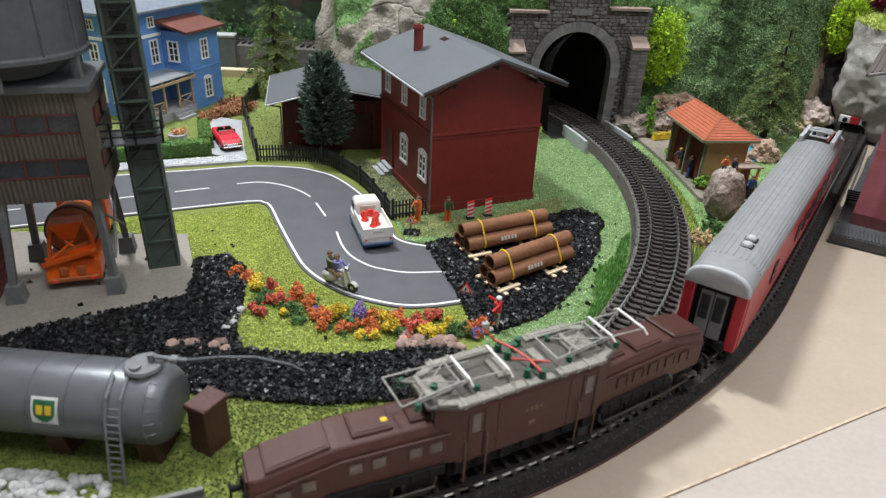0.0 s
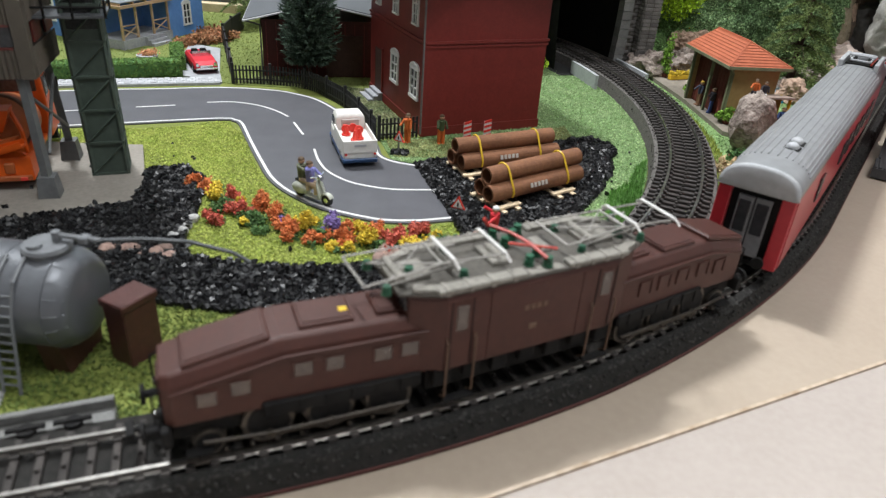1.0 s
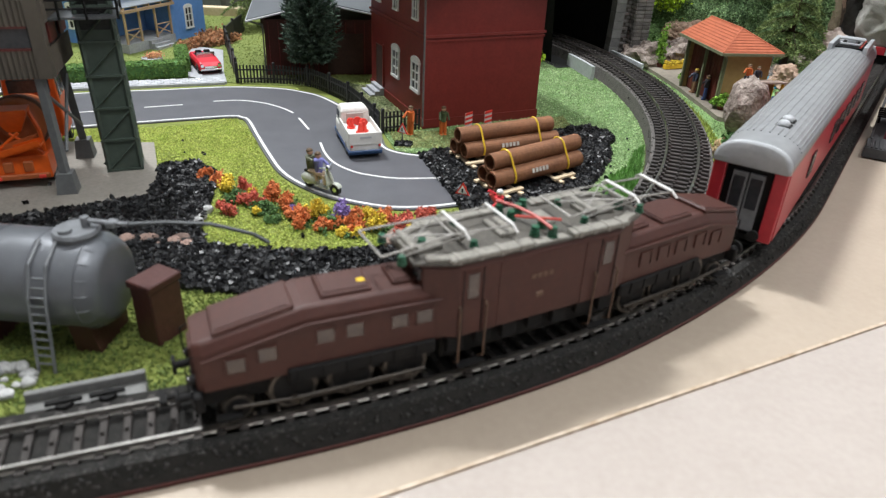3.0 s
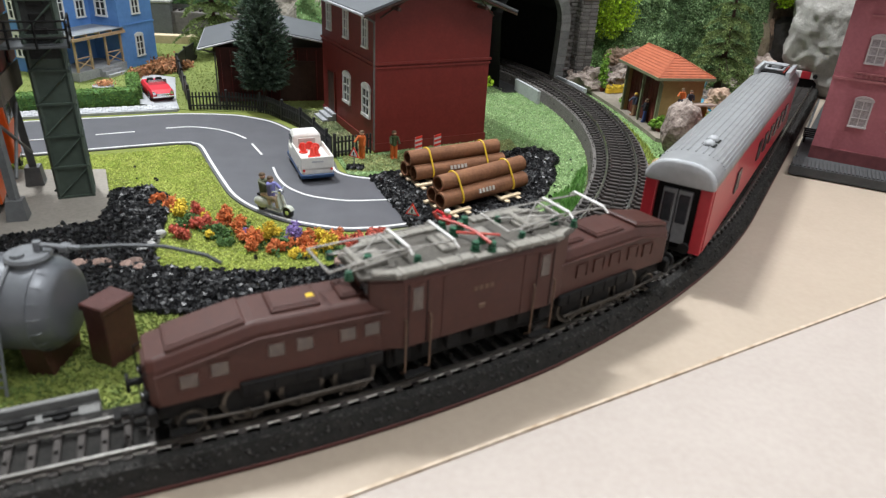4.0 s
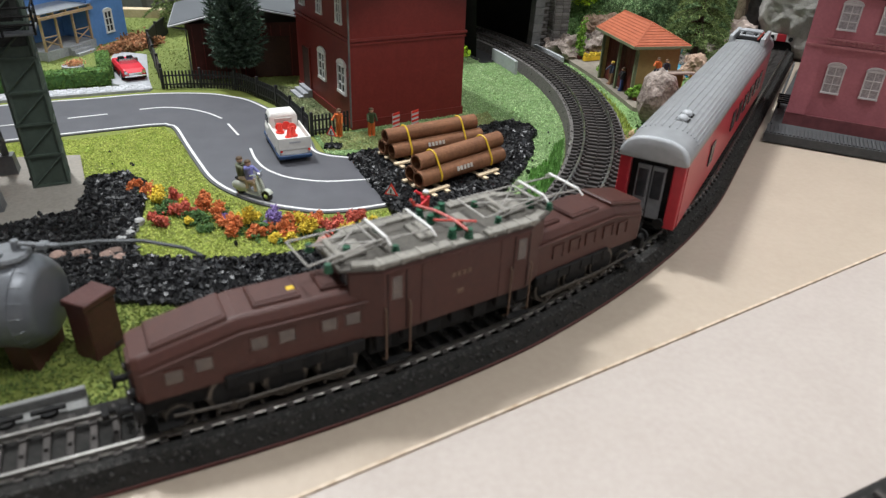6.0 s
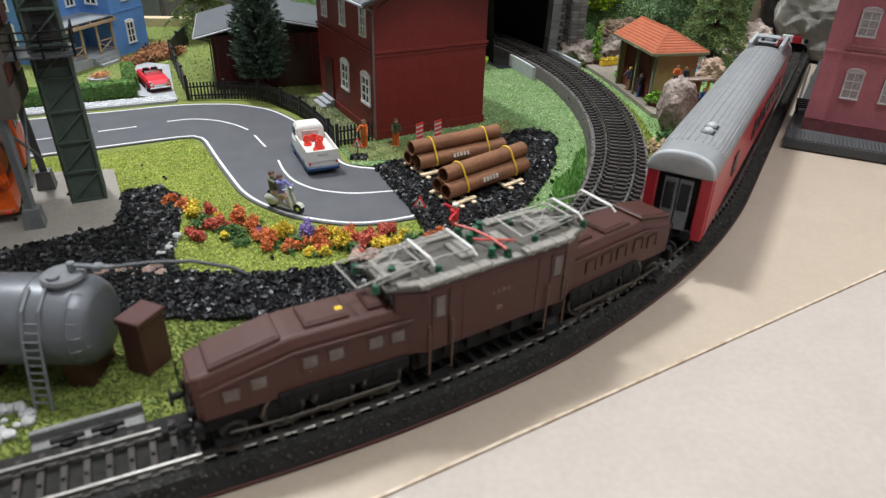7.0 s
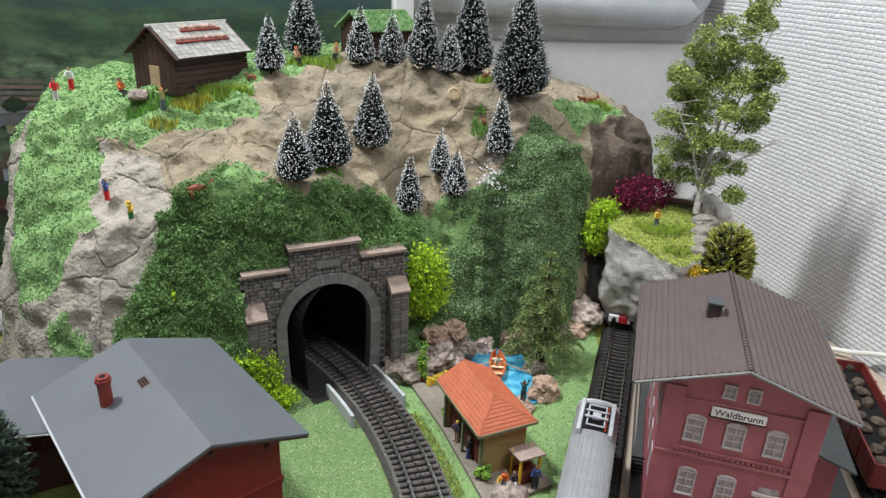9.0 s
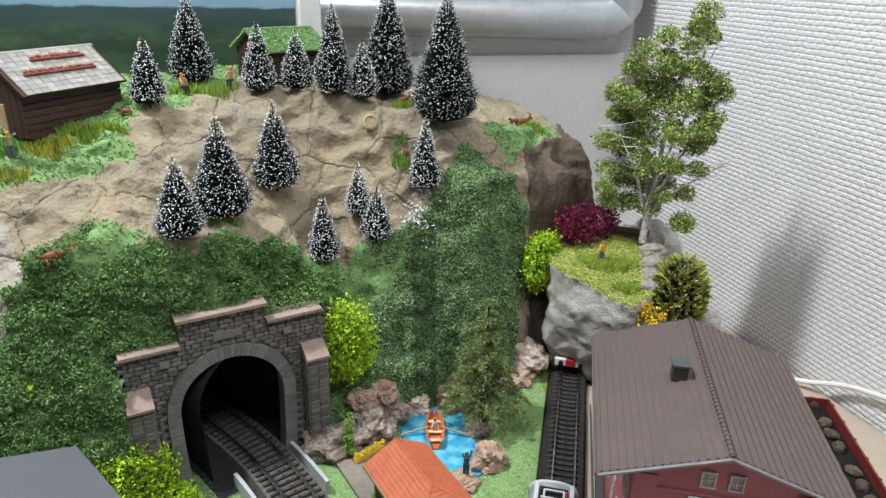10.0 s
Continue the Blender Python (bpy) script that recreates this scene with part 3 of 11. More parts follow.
def wheelset(parent, x, r, spokes=True):
    for s in (-1, 1):
        bm = bmesh.new()
        cyl(bm, (x, s * 0.0072, r), (x, s * 0.0098, r), r, n=20)
        cyl(bm, (x, s * 0.0065, r), (x, s * 0.0072, r), r * 1.1, n=20)
        w = part("wheel", bm, M_STEEL, parent, "dull steel wheel")
        bm = bmesh.new()
        cyl(bm, (x, s * 0.0098, r), (x, s * 0.0102, r), r * 0.82, n=16)
        part("hub", bm, M_BLACK, w)


def hood(parent, L, front):
    """One of the two low ends; local x runs from its nose to the cab."""
    W = 0.0106
    zn, zt = (0.0272, 0.0336) if front else (0.0285, 0.0328)     # roof height at the nose and at the cab
    bend = L * (0.43 if front else 0.30)

    def roof_z(x):
        return zn + (zt - zn) * min(1.0, x / bend)
    secs = []
    for x, k, zb in ((0.0, 0.86, 0.0128), (0.0022, 0.97, 0.0122), (bend, 1.0, 0.0128), (bend + 0.002, 1.0, 0.0142), (L, 1.0, 0.0142)):
        w, zr = W * k, roof_z(x)
        secs.append([(x, -w, zb), (x, -w, zr - 0.0052), (x, -w * 0.95, zr - 0.0030), (x, -w * 0.80, zr - 0.0006), (x, -w * 0.70, zr), (x, w * 0.70, zr), (x, w * 0.80, zr - 0.0006), (x, w * 0.95, zr - 0.0030), (x, w, zr - 0.0052), (x, w, zb)])
    body = part("hood", bevelled(loft(secs), 0.0004), M_LBROWN, parent, "brown sloping loco hood")
    tilt = math.degrees(math.atan2(zt - zn, bend))
    # raised lids on the slope and on the level roof
    lids = ((0.08, 0.40, 0.0074, True), (0.50, 0.71, 0.0062, False), (0.80, 0.95, 0.0056, False)) if front else ((0.02, 0.34, 0.0086, True), (0.42, 0.66, 0.0076, False), (0.74, 0.92, 0.0062, False))
    for a, b, w, sloped in lids:
        x0, x1 = a * L, b * L
        lid = bx(0, -w, -0.0004, x1 - x0, w, 0.0011, bevel=0.0004)
        m = pose(x0, 0, roof_z(x0), 0, -tilt, 0) if sloped else pose(x0, 0, zt)
        lid_ob = part("hatch", lid, M_LBROWN, body, m=m)
        part("lid_rim", bx(0.001, -w + 0.0012, 0.0011, x1 - x0 - 0.001, w - 0.0012, 0.0014, bevel=0.0001), M_LBROWN, lid_ob)
    knob = (L * 0.68, -0.0015) if front else (L * 0.93, 0.0020)
    part("lamp", bx(knob[0] - 0.0014, knob[1] - 0.0013, zt, knob[0] + 0.0014, knob[1] + 0.0013, zt + 0.0016, bevel=0.0004), M_YEL, body, "yellow plastic tag")
    for s in (-1, 1):
        for k, x in enumerate((0.15, 0.27, 0.50, 0.62, 0.81, 0.92) if front else (0.22, 0.36, 0.52, 0.66, 0.80)):
            zw = roof_z(L * x) - 0.0075
            win = part("window", bx(L * x - 0.0026, s * (W - 0.0001) - 0.0003, zw - 0.0046, L * x + 0.0026, s * (W - 0.0001) + 0.0003, zw, bevel=0.0002), M_WIN if front else M_LBROWN, body, "small greyed side window" if front else "raised brown side panel")
            rim = bx(L * x - 0.0031, s * W - 0.0002, zw - 0.0051, L * x - 0.0026, s * W + 0.0005, zw + 0.0005)
            box(rim, L * x + 0.0026, s * W - 0.0002, zw - 0.0051, L * x + 0.0031, s * W + 0.0005, zw + 0.0005)
            box(rim, L * x - 0.0026, s * W - 0.0002, zw, L * x + 0.0026, s * W + 0.0005, zw + 0.0005)
            part("window_rim", rim, M_LBROWN, win)
        bm = bmesh.new()
        rod(bm, [(0.002, s * (W * 0.97), roof_z(0) - 0.0045), (bend, s * (W + 0.0004), zt - 0.0045), (L, s * (W + 0.0004), zt - 0.0045)], 0.00045)
        part("gutter", bm, M_LBROWN, body)
        bm = bmesh.new()
        rod(bm, [(0.0004, s * W * 0.80, roof_z(0) - 0.0030), (-0.0022, s * W * 0.82, roof_z(0) - 0.0046), (-0.0022, s * W * 0.82, 0.0130)], 0.0003)
        part("handrail", bm, M_BLACK, body, "thin dark handrail at the nose")
    part("nose_door", bx(-0.0008, -0.0042, 0.0120, 0.0006, 0.0042, zn - 0.0030, bevel=0.0003), M_LBROWN, body)
    for y in (-0.0068, 0.0068):
        lamp = part("headlamp", cy((-0.0018, y, 0.0150), (0.001, y, 0.0150), 0.0016, n=12), M_BLACK, body)
        part("lens", cy((-0.0021, y, 0.0150), (-0.0017, y, 0.0150), 0.0011, n=12), M_WIN, lamp)
    # running frame, buffers, rods and wheels
    fr = part("frame", bx(0.001, -0.0084, 0.0062, L - 0.002, 0.0084, 0.0150, bevel=0.0005), M_BLACK, parent, "black running frame")
    for s in (-1, 1):
        bm = bx(L * 0.34, s * 0.0096 - 0.0022, 0.0102, L * 0.97, s * 0.0096 + 0.0022, 0.0150, bevel=0.0005)
        for k in range(6):
            box(bm, L * (0.38 + 0.1 * k), s * 0.0116 - 0.0006, 0.0104, L * (0.38 + 0.1 * k) + 0.0012, s * 0.0116 + 0.0006, 0.0148)
        part("side_tank", bm, M_BLACK, fr)
        bm = bmesh.new()
        rod(bm, [(L * 0.12, s * 0.0112, 0.0058), (L * 0.36, s * 0.0116, 0.0046), (L * 0.92, s * 0.0116, 0.0050)], 0.0006)
        box(bm, L * 0.34, s * 0.0114 - 0.0004, 0.0034, L * 0.88, s * 0.0114 + 0.0004, 0.0046)
        for k in range(3):
            cyl(bm, (L * (0.36 + 0.24 * k), s * 0.0104, 0.0040), (L * (0.36 + 0.24 * k), s * 0.0122, 0.0040), 0.0013, n=10)
        part("coupling_rod", bm, M_RODS, fr, "worn metal coupling rod")
        bm = bmesh.new()
        cyl(bm, (-0.0050, s * 0.0080, 0.0105), (0.001, s * 0.0080, 0.0105), 0.0012, n=10)
        cyl(bm, (-0.0060, s * 0.0080, 0.0105), (-0.0050, s * 0.0080, 0.0105), 0.0030, n=16)
        part("buffer", bm, M_BLACK, fr)
        part("step_board", bx(0.004, s * 0.0118 - 0.0016, 0.0030, 0.011, s * 0.0118 + 0.0016, 0.0036), M_BLACK, fr)
        bm = bmesh.new()
        for k in range(9):
            x = L * (0.10 + 0.095 * k)
            cyl(bm, (x, s * 0.0100, 0.0016 + 0.0008 * (k % 3)), (x, s * 0.0124, 0.0022 + 0.0006 * (k % 2)), 0.0006, n=6)
        part("brake_gear", bm, M_RODS, fr)
    part("buffer_beam", bx(-0.0014, -0.0122, 0.0070, 0.0012, 0.0122, 0.0128, bevel=0.0004), M_BLACK, fr)
    bm = bmesh.new()
    rod(bm, [(-0.002, 0, 0.0055), (-0.0085, 0, 0.0055)], 0.0009)
    box(bm, -0.0105, -0.003, 0.0045, -0.0085, 0.003, 0.0065)
    part("coupler", bm, M_BLACK, fr)
    for x, r in ((0.14, 0.0042), (0.36, 0.0072), (0.60, 0.0072), (0.84, 0.0072)):
        wheelset(parent, L * x, r)


def pantograph(parent, x0):
    """A folded pantograph: a flat frame of thin tubes with two bright collector strips; it reaches from x0 to x0 + 0.044."""
    p = thing_part("pantograph", parent)
    z, x1, h = 0.0452, x0 + 0.044, 0.0082
    bm = bmesh.new()
    for s in (-1, 1):
        rod(bm, [(x0, s * h * 1.06, z + 0.0012), (x0 + 0.024, s * h * 0.80, z + 0.0024), (x1, s * h * 0.88, z + 0.0018)], 0.00038)
        rod(bm, [(x0 + 0.006, s * h * 0.86, z - 0.0012), (x0 + 0.034, s * h * 0.62, z + 0.0006)], 0.00038)
    rod(bm, [(x0, -h * 1.06, z + 0.0012), (x0, h * 1.06, z + 0.0012)], 0.00042)
    rod(bm, [(x0 + 0.006, -h * 0.86, z - 0.0012), (x0 + 0.024, h * 0.80, z + 0.0024)], 0.0003)
    rod(bm, [(x0 + 0.006, h * 0.86, z - 0.0012), (x0 + 0.024, -h * 0.80, z + 0.0024)], 0.0003)
    rod(bm, [(x0 + 0.024, -h * 0.80, z + 0.0024), (x0 + 0.024, h * 0.80, z + 0.0024)], 0.00038)
    part("tube_frame", bm, M_PANTO, p, "thin silver folded frame")
    for x, w, zz in ((x1, h * 1.02, z + 0.0022), (x1 - 0.0165, h * 0.92, z + 0.0028)):
        bm = bx(x - 0.0006, -w, zz, x + 0.0006, w, zz + 0.0008, bevel=0.0002)
        rod(bm, [(x, -w, zz + 0.0003), (x + 0.0004, -w - 0.0022, zz - 0.0014)], 0.00042)
        rod(bm, [(x, w, zz + 0.0003), (x + 0.0004, w + 0.0022, zz - 0.0014)], 0.00042)
        part("collector_strip", bm, M_STRIP, p, "bright metal collector strip")
    bm = bmesh.new()
    box(bm, x0 + 0.010, -0.0046, z - 0.0030, x0 + 0.022, 0.0046, z - 0.0010, bevel=0.0004)
    cyl(bm, (x0 + 0.012, -0.0062, z - 0.0006), (x0 + 0.012, 0.0062, z - 0.0006), 0.0012, n=8)
    cyl(bm, (x0 + 0.028, -0.0052, z - 0.0006), (x0 + 0.028, 0.0052, z - 0.0006), 0.0009, n=8)
    part("spring_box", bm, M_CREAM, p, "dusty grey spring box")
    for dx in (0.007, 0.031):
        for s in (-1, 1):
            bm = bmesh.new()
            for k in range(3):
                cyl(bm, (x0 + dx, s * 0.0074, 0.0418 + k * 0.0010), (x0 + dx, s * 0.0074, 0.0425 + k * 0.0010), 0.0015 - 0.0002 * k, n=10)
            part("insulator", bm, M_GREEN, p, "green insulator")


def thing_part(name, parent):
    ob = new(name)
    ob.empty_display_size = 0.003
    ob.parent = parent
    return ob


def locomotive():
    base = on_main(-56.0) @ Matrix.Translation((0, 0.0046, 0)) @ Matrix.Rotation(radians(-3.0), 4, "Z")
    loco = thing("electric_locomotive", "brown electric model locomotive with silver roof pantographs on the track", "locomotive", base)
    inv = base.inverted()
    f = thing_part("front_section", loco)
    f.matrix_basis = inv @ on_main(-66.7) @ Matrix.Rotation(radians(2.6), 4, "Z") @ Matrix.Translation((0, 0.0062, 0))
    hood(f, 0.0725, True)
    r = thing_part("rear_section", loco)
    r.matrix_basis = inv @ Matrix.Translation((0.1278, 0.3136, RAIL_Z)) @ Matrix.Rotation(radians(216.0), 4, "Z")
    hood(r, 0.0680, False)
    c, W, zt = 0.0405, 0.0138, 0.0412
    secs = []
    for x, w in ((-c, W * 0.66), (-c + 0.0100, W), (c - 0.0100, W), (c, W * 0.66)):
        secs.append([(x, -w, 0.0150), (x, -w, zt - 0.0018), (x, -w * 0.93, zt), (x, w * 0.93, zt), (x, w, zt - 0.0018), (x, w, 0.0150)])
    cab = part("cab", bevelled(loft(secs), 0.0004), M_LBROWN, loco, "brown riveted cab body")
    secs = []
    for x, w in ((-c - 0.0030, W * 0.62), (-c + 0.0085, W * 1.00), (c - 0.0085, W * 1.00), (c + 0.0030, W * 0.62)):
        secs.append([(x, -w, zt - 0.0002), (x, -w, zt + 0.0006), (x, -w * 0.6, zt + 0.0012), (x, w * 0.6, zt + 0.0012), (x, w, zt + 0.0006), (x, w, zt - 0.0002)])
    roof = part("roof", loft(secs), M_ROOFD, loco, "dusty grey roof with high-voltage gear")
    for s in (-1, 1):
        for x0, x1 in ((-0.0335, -0.0045), (0.0105, 0.0335)):
            bm = bx(x0, s * 0.0122 - 0.0021, zt + 0.0006, x1, s * 0.0122 + 0.0021, zt + 0.0022, bevel=0.0003)
            for k in range(4):
                box(bm, x0 + 0.002 + k * (x1 - x0) / 4, s * 0.0122 - 0.0024, zt + 0.0004, x0 + 0.0032 + k * (x1 - x0) / 4, s * 0.0122 + 0.0024, zt + 0.0024)
            part("walkway", bm, M_CREAM, roof, "dusty grey roof walkway")
        for x in (-0.0345, 0.0345):
            # sloping edge boards over the cab corners
            bm = bx(-0.0052, -0.0016, 0, 0.0052, 0.0016, 0.0014, bevel=0.0003)
            part("edge_board", bm, M_CREAM, roof, m=Matrix.Translation((x, s * 0.0104, zt + 0.0006)) @ Matrix.Rotation(math.copysign(radians(24), -x * s), 4, "Z"))
        for x in (-0.0255, 0.0265):
            win = part("window", bx(x - 0.0019, s * W - 0.0003, 0.0285, x + 0.0019, s * W + 0.00035, 0.0370, bevel=0.0002), M_WIN, cab, "narrow grey cab window")
            bm = bx(x - 0.0025, s * W - 0.0002, 0.0279, x + 0.0025, s * W + 0.0006, 0.0285)
            box(bm, x - 0.0025, s * W - 0.0002, 0.0370, x + 0.0025, s * W + 0.0006, 0.0376)
            part("window_rim", bm, M_LBROWN, win)
            bm = bx(x - 0.0036, s * W - 0.0002, 0.0160, x - 0.0033, s * W + 0.0003, 0.0388)
            box(bm, x + 0.0033, s * W - 0.0002, 0.0160, x + 0.0036, s * W + 0.0003, 0.0388)
            part("door", bm, M_BLACK, cab)
            for d in (-0.0046, 0.0046):
                bm = bmesh.new()
                rod(bm, [(x + d, s * (W + 0.0001), 0.0265), (x + d, s * (W + 0.0011), 0.0255), (x + d, s * (W + 0.0009), 0.0060), (x + d, s * (W - 0.002), 0.0040)], 0.00036)
                part("handrail", bm, M_BRASS, cab, "long brass handrail")
            part("step_board", bx(x - 0.0048, s * W - 0.002, 0.0040, x + 0.0048, s * W + 0.0008, 0.0047), M_BLACK, cab)
        for k in range(4):
            part("lettering_bar", bx(-0.004 + k * 0.0022, s * W - 0.0002, 0.0300, -0.0025 + k * 0.0022, s * W + 0.0003, 0.0316), M_BRASS, cab, "small brass bar")
        part("badge", bx(-0.0016, s * W - 0.0002, 0.0225, 0.0012, s * W + 0.0003, 0.0244, bevel=0.0002), M_BRASS, cab)
        bm = bmesh.new()
        for x in (-0.0160, 0.0170):
            box(bm, x - 0.0002, s * W - 0.0002, 0.0155, x + 0.0002, s * W + 0.0002, 0.0392)
        for k in range(22):
            cyl(bm, (-0.0290 + k * 0.0028, s * W, 0.0386), (-0.0290 + k * 0.0028, s * (W + 0.0002), 0.0386), 0.0003, n=5)
        part("rivet_row", bm, M_LBROWN, cab)
    for x in (-c, c):
        for y in (-0.0056, 0.0056):
            part("window", bx(x - 0.0005, y - 0.0024, 0.0350, x + 0.0005, y + 0.0024, 0.0392, bevel=0.0002), M_DARKWIN, cab)
    pantograph(loco, -0.0535)
    pantograph(loco, 0.0125)
    for x, y in ((-0.001, -0.0085), (0.004, -0.0112), (-0.002, 0.004), (0.003, 0.0075), (-0.003, 0.0098), (0.0045, -0.0045), (0.0065, 0.0100), (-0.0375, -0.002), (0.0375, -0.003)):
        bm = bmesh.new()
        for j in range(3):
            cyl(bm, (x, y, zt + 0.0010 + j * 0.0013), (x, y, zt + 0.0019 + j * 0.0013), 0.0017 - 0.0002 * j, n=10)
        part("insulator", bm, M_GREEN, roof, "green insulator")
    bm = bmesh.new()
    rod(bm, [(-0.003, 0.0120, zt + 0.0050), (0.000, 0.004, zt + 0.0056), (0.002, -0.004, zt + 0.0054), (0.003, -0.0118, zt + 0.0044)], 0.0006)
    rod(bm, [(-0.004, -0.001, zt + 0.0052), (0.009, -0.0085, zt + 0.0048)], 0.0005)
    rod(bm, [(-0.0035, 0.0120, zt + 0.0050), (-0.0050, 0.0125, zt + 0.0075)], 0.0006)
    part("busbar", bm, M_REDP, roof, "red high-voltage lines")
    bm = bmesh.new()
    box(bm, -0.0120, -0.006, zt + 0.0008, -0.0060, 0.006, zt + 0.0026, bevel=0.0004)
    box(bm, 0.0068, -0.004, zt + 0.0008, 0.0108, 0.005, zt + 0.0024, bevel=0.0004)
    box(bm, -0.0030, -0.0135, zt + 0.0004, 0.0090, -0.0070, zt + 0.0010)
    part("roof_box", bm, M_CREAM, roof)
    und = part("frame", bx(-0.034, -0.0100, 0.0055, 0.034, 0.0100, 0.0156, bevel=0.0006), M_BLACK, loco, "black underframe")
    for s in (-1, 1):
        bm = bmesh.new()
        for k in range(7):
            x = -0.030 + k * 0.010
            box(bm, x - 0.0030, s * 0.0118 - 0.0012, 0.0090 + 0.0012 * (k % 2), x + 0.0026, s * 0.0118 + 0.0010, 0.0148, bevel=0.0003)
        part("equipment_box", bm, M_BLACK, und)
    return loco


locomotive()

# ---- the coach ----
M_CRED = mat("red coach paint", (0.42, 0.025, 0.035), (0.36, 0.02, 0.03), 80, 0.3, bump=0.03)
M_DOORG = mat("dull grey door", (0.22, 0.22, 0.23), (0.17, 0.17, 0.18), 100, 0.5)
M_CROOF = mat("grey plastic coach roof", (0.255, 0.26, 0.268), (0.21, 0.214, 0.22), 50, 0.44, bump=0.05)
M_SILVER = mat("light silver plastic", (0.44, 0.45, 0.47), (0.38, 0.39, 0.41), 100, 0.35)


def coach():
    L, W = 0.292, 0.0152
    ob = thing("passenger_coach", "red model passenger coach with a ribbed grey roof on the track", "railway coach", Matrix.Translation((0.1428, 0.3302, RAIL_Z)) @ Matrix.Rotation(radians(57.8), 4, "Z"))

    def arch(x, inset=0.0, lift=0.0):
        pts = []
        for k in range(17):
            a = math.pi * k / 16
            ca, sa = math.cos(a), math.sin(a)
            pts.append((x, -(W + 0.0004 - inset) * math.copysign(abs(ca) ** 0.8, ca), 0.0385 + (0.0105 - inset + lift) * sa ** 0.8))
        return pts
    # side walls with window openings
    for s in (-1, 1):
        bm = bx(0.004, s * W - 0.0004, 0.0070, L - 0.004, s * W + 0.0004, 0.0185)
        box(bm, 0.004, s * W - 0.0004, 0.0300, L - 0.004, s * W + 0.0004, 0.0385)
        wall_ob = part("side_wall", bm, M_CRED, ob, "red painted coach side")
        n = 12
        bays = (0, 0, 1, 0, 0, 1, 1, 1, 1, 1, 1, 0)
        step = (L - 0.024) / n
        part("window_post", bx(0.004, s * W - 0.0004, 0.0185, 0.0120, s * W + 0.0004, 0.0300), M_CRED, wall_ob)
        part("window_post", bx(L - 0.012, s * W - 0.0004, 0.0185, L - 0.004, s * W + 0.0004, 0.0300), M_CRED, wall_ob)
        for k, glazed in enumerate(bays):
            x0, x1 = 0.012 + k * step, 0.012 + (k + 1) * step
            if not glazed:
                part("side_panel", bx(x0, s * W - 0.0004, 0.0185, x1, s * W + 0.0004, 0.0300), M_CRED, wall_ob, "plain red side panel")
                continue
            a, b = x0 + 0.0062, x1 - 0.0062
            part("window_post", bx(x0, s * W - 0.0004, 0.0185, a, s * W + 0.0004, 0.0300), M_CRED, wall_ob)
            part("window_post", bx(b, s * W - 0.0004, 0.0185, x1, s * W + 0.0004, 0.0300), M_CRED, wall_ob)
            part("window_bar", bx(a, s * W - 0.0004, 0.0236, b, s * W + 0.0004, 0.0246), M_CRED, wall_ob)
            part("window", bx(a - 0.0004, s * W - 0.0012, 0.0183, b + 0.0004, s * W - 0.0006, 0.0302), M_DARKWIN, wall_ob, "small dark coach window")
        for k, x in enumerate((0.030, 0.055, 0.11, 0.135, 0.20, 0.25)):
            part("lettering_bar", bx(x, s * W + 0.0003, 0.0118, x + 0.012, s * W + 0.0006, 0.0135), M_BLACK if k % 2 else M_WHITE, wall_ob)
        part("sill_line", bx(0.004, s * W + 0.0003, 0.0070, L - 0.004, s * W + 0.0007, 0.0082), M_BLACK, wall_ob)
    # ends
    for x, d in ((0.002, 1), (L - 0.002, -1)):
        bm = bx(x - 0.0018, -W, 0.0065, x + 0.0018, -0.0098, 0.0385, bevel=0.0004)
        box(bm, x - 0.0018, 0.0098, 0.0065, x + 0.0018, W, 0.0385, bevel=0.0004)
        part("end_wall", bm, M_CRED, ob, "red end pillars")
        bm = bx(x + d * 0.002 - 0.0008, -0.0100, 0.0080, x + d * 0.002 + 0.0008, 0.0100, 0.0405)
        e = part("gangway", bm, M_BLACK, ob, "dark recessed gangway end")
        for s in (-1, 1):
            dr = part("door_leaf", bx(x - 0.0004, s * 0.0035 - 0.0032, 0.0095, x + 0.0008, s * 0.0035 + 0.0032, 0.0355, bevel=0.0002), M_DOORG, e, "grey folding door")
            part("window", bx(x - d * 0.0006 - 0.0004, s * 0.0035 - 0.0024, 0.0195, x - d * 0.0006 + 0.0004, s * 0.0035 + 0.0024, 0.0335, bevel=0.0003), M_DARKWIN, e)
            bm = bmesh.new()
            cyl(bm, (x - d * 0.002, s * 0.0085, 0.0105), (x - d * 0.006, s * 0.0085, 0.0105), 0.0011, n=10)
            cyl(bm, (x - d * 0.006, s * 0.0085, 0.0105), (x - d * 0.007, s * 0.0085, 0.0105), 0.0026, n=14)
            part("buffer", bm, M_BLACK, ob)
        bm = bmesh.new()
        rod(bm, [(x, 0, 0.006), (x - d * 0.008, 0, 0.0055)], 0.0009)
        part("coupler", bm, M_BLACK, ob)
    # roof shell, raised ends, ribs
    secs = [[(x, y, z) for x, y, z in arch(xx, i)] for xx, i in ((-0.0006, 0.0012), (0.001, 0.0002), (0.004, 0.0), (L - 0.004, 0.0), (L - 0.001, 0.0002), (L + 0.0006, 0.0012))]
    roof = part("roof", loft(secs), M_CROOF, ob, "grey roof with long ribs", smooth=True)
    for k in np.arange(1.9, 14.2, 0.86):
        i, fr = int(k), k - int(k)
        x0, x1 = [tuple(Vector(arch(q)[i]).lerp(Vector(arch(q)[i + 1]), fr)) for q in (0.020, L - 0.040)]
        bm = bmesh.new()
        cyl(bm, (x0[0], x0[1], x0[2]), (x1[0], x1[1], x1[2]), 0.00036, n=6)
        part("roof_rib", bm, M_CROOF, roof)
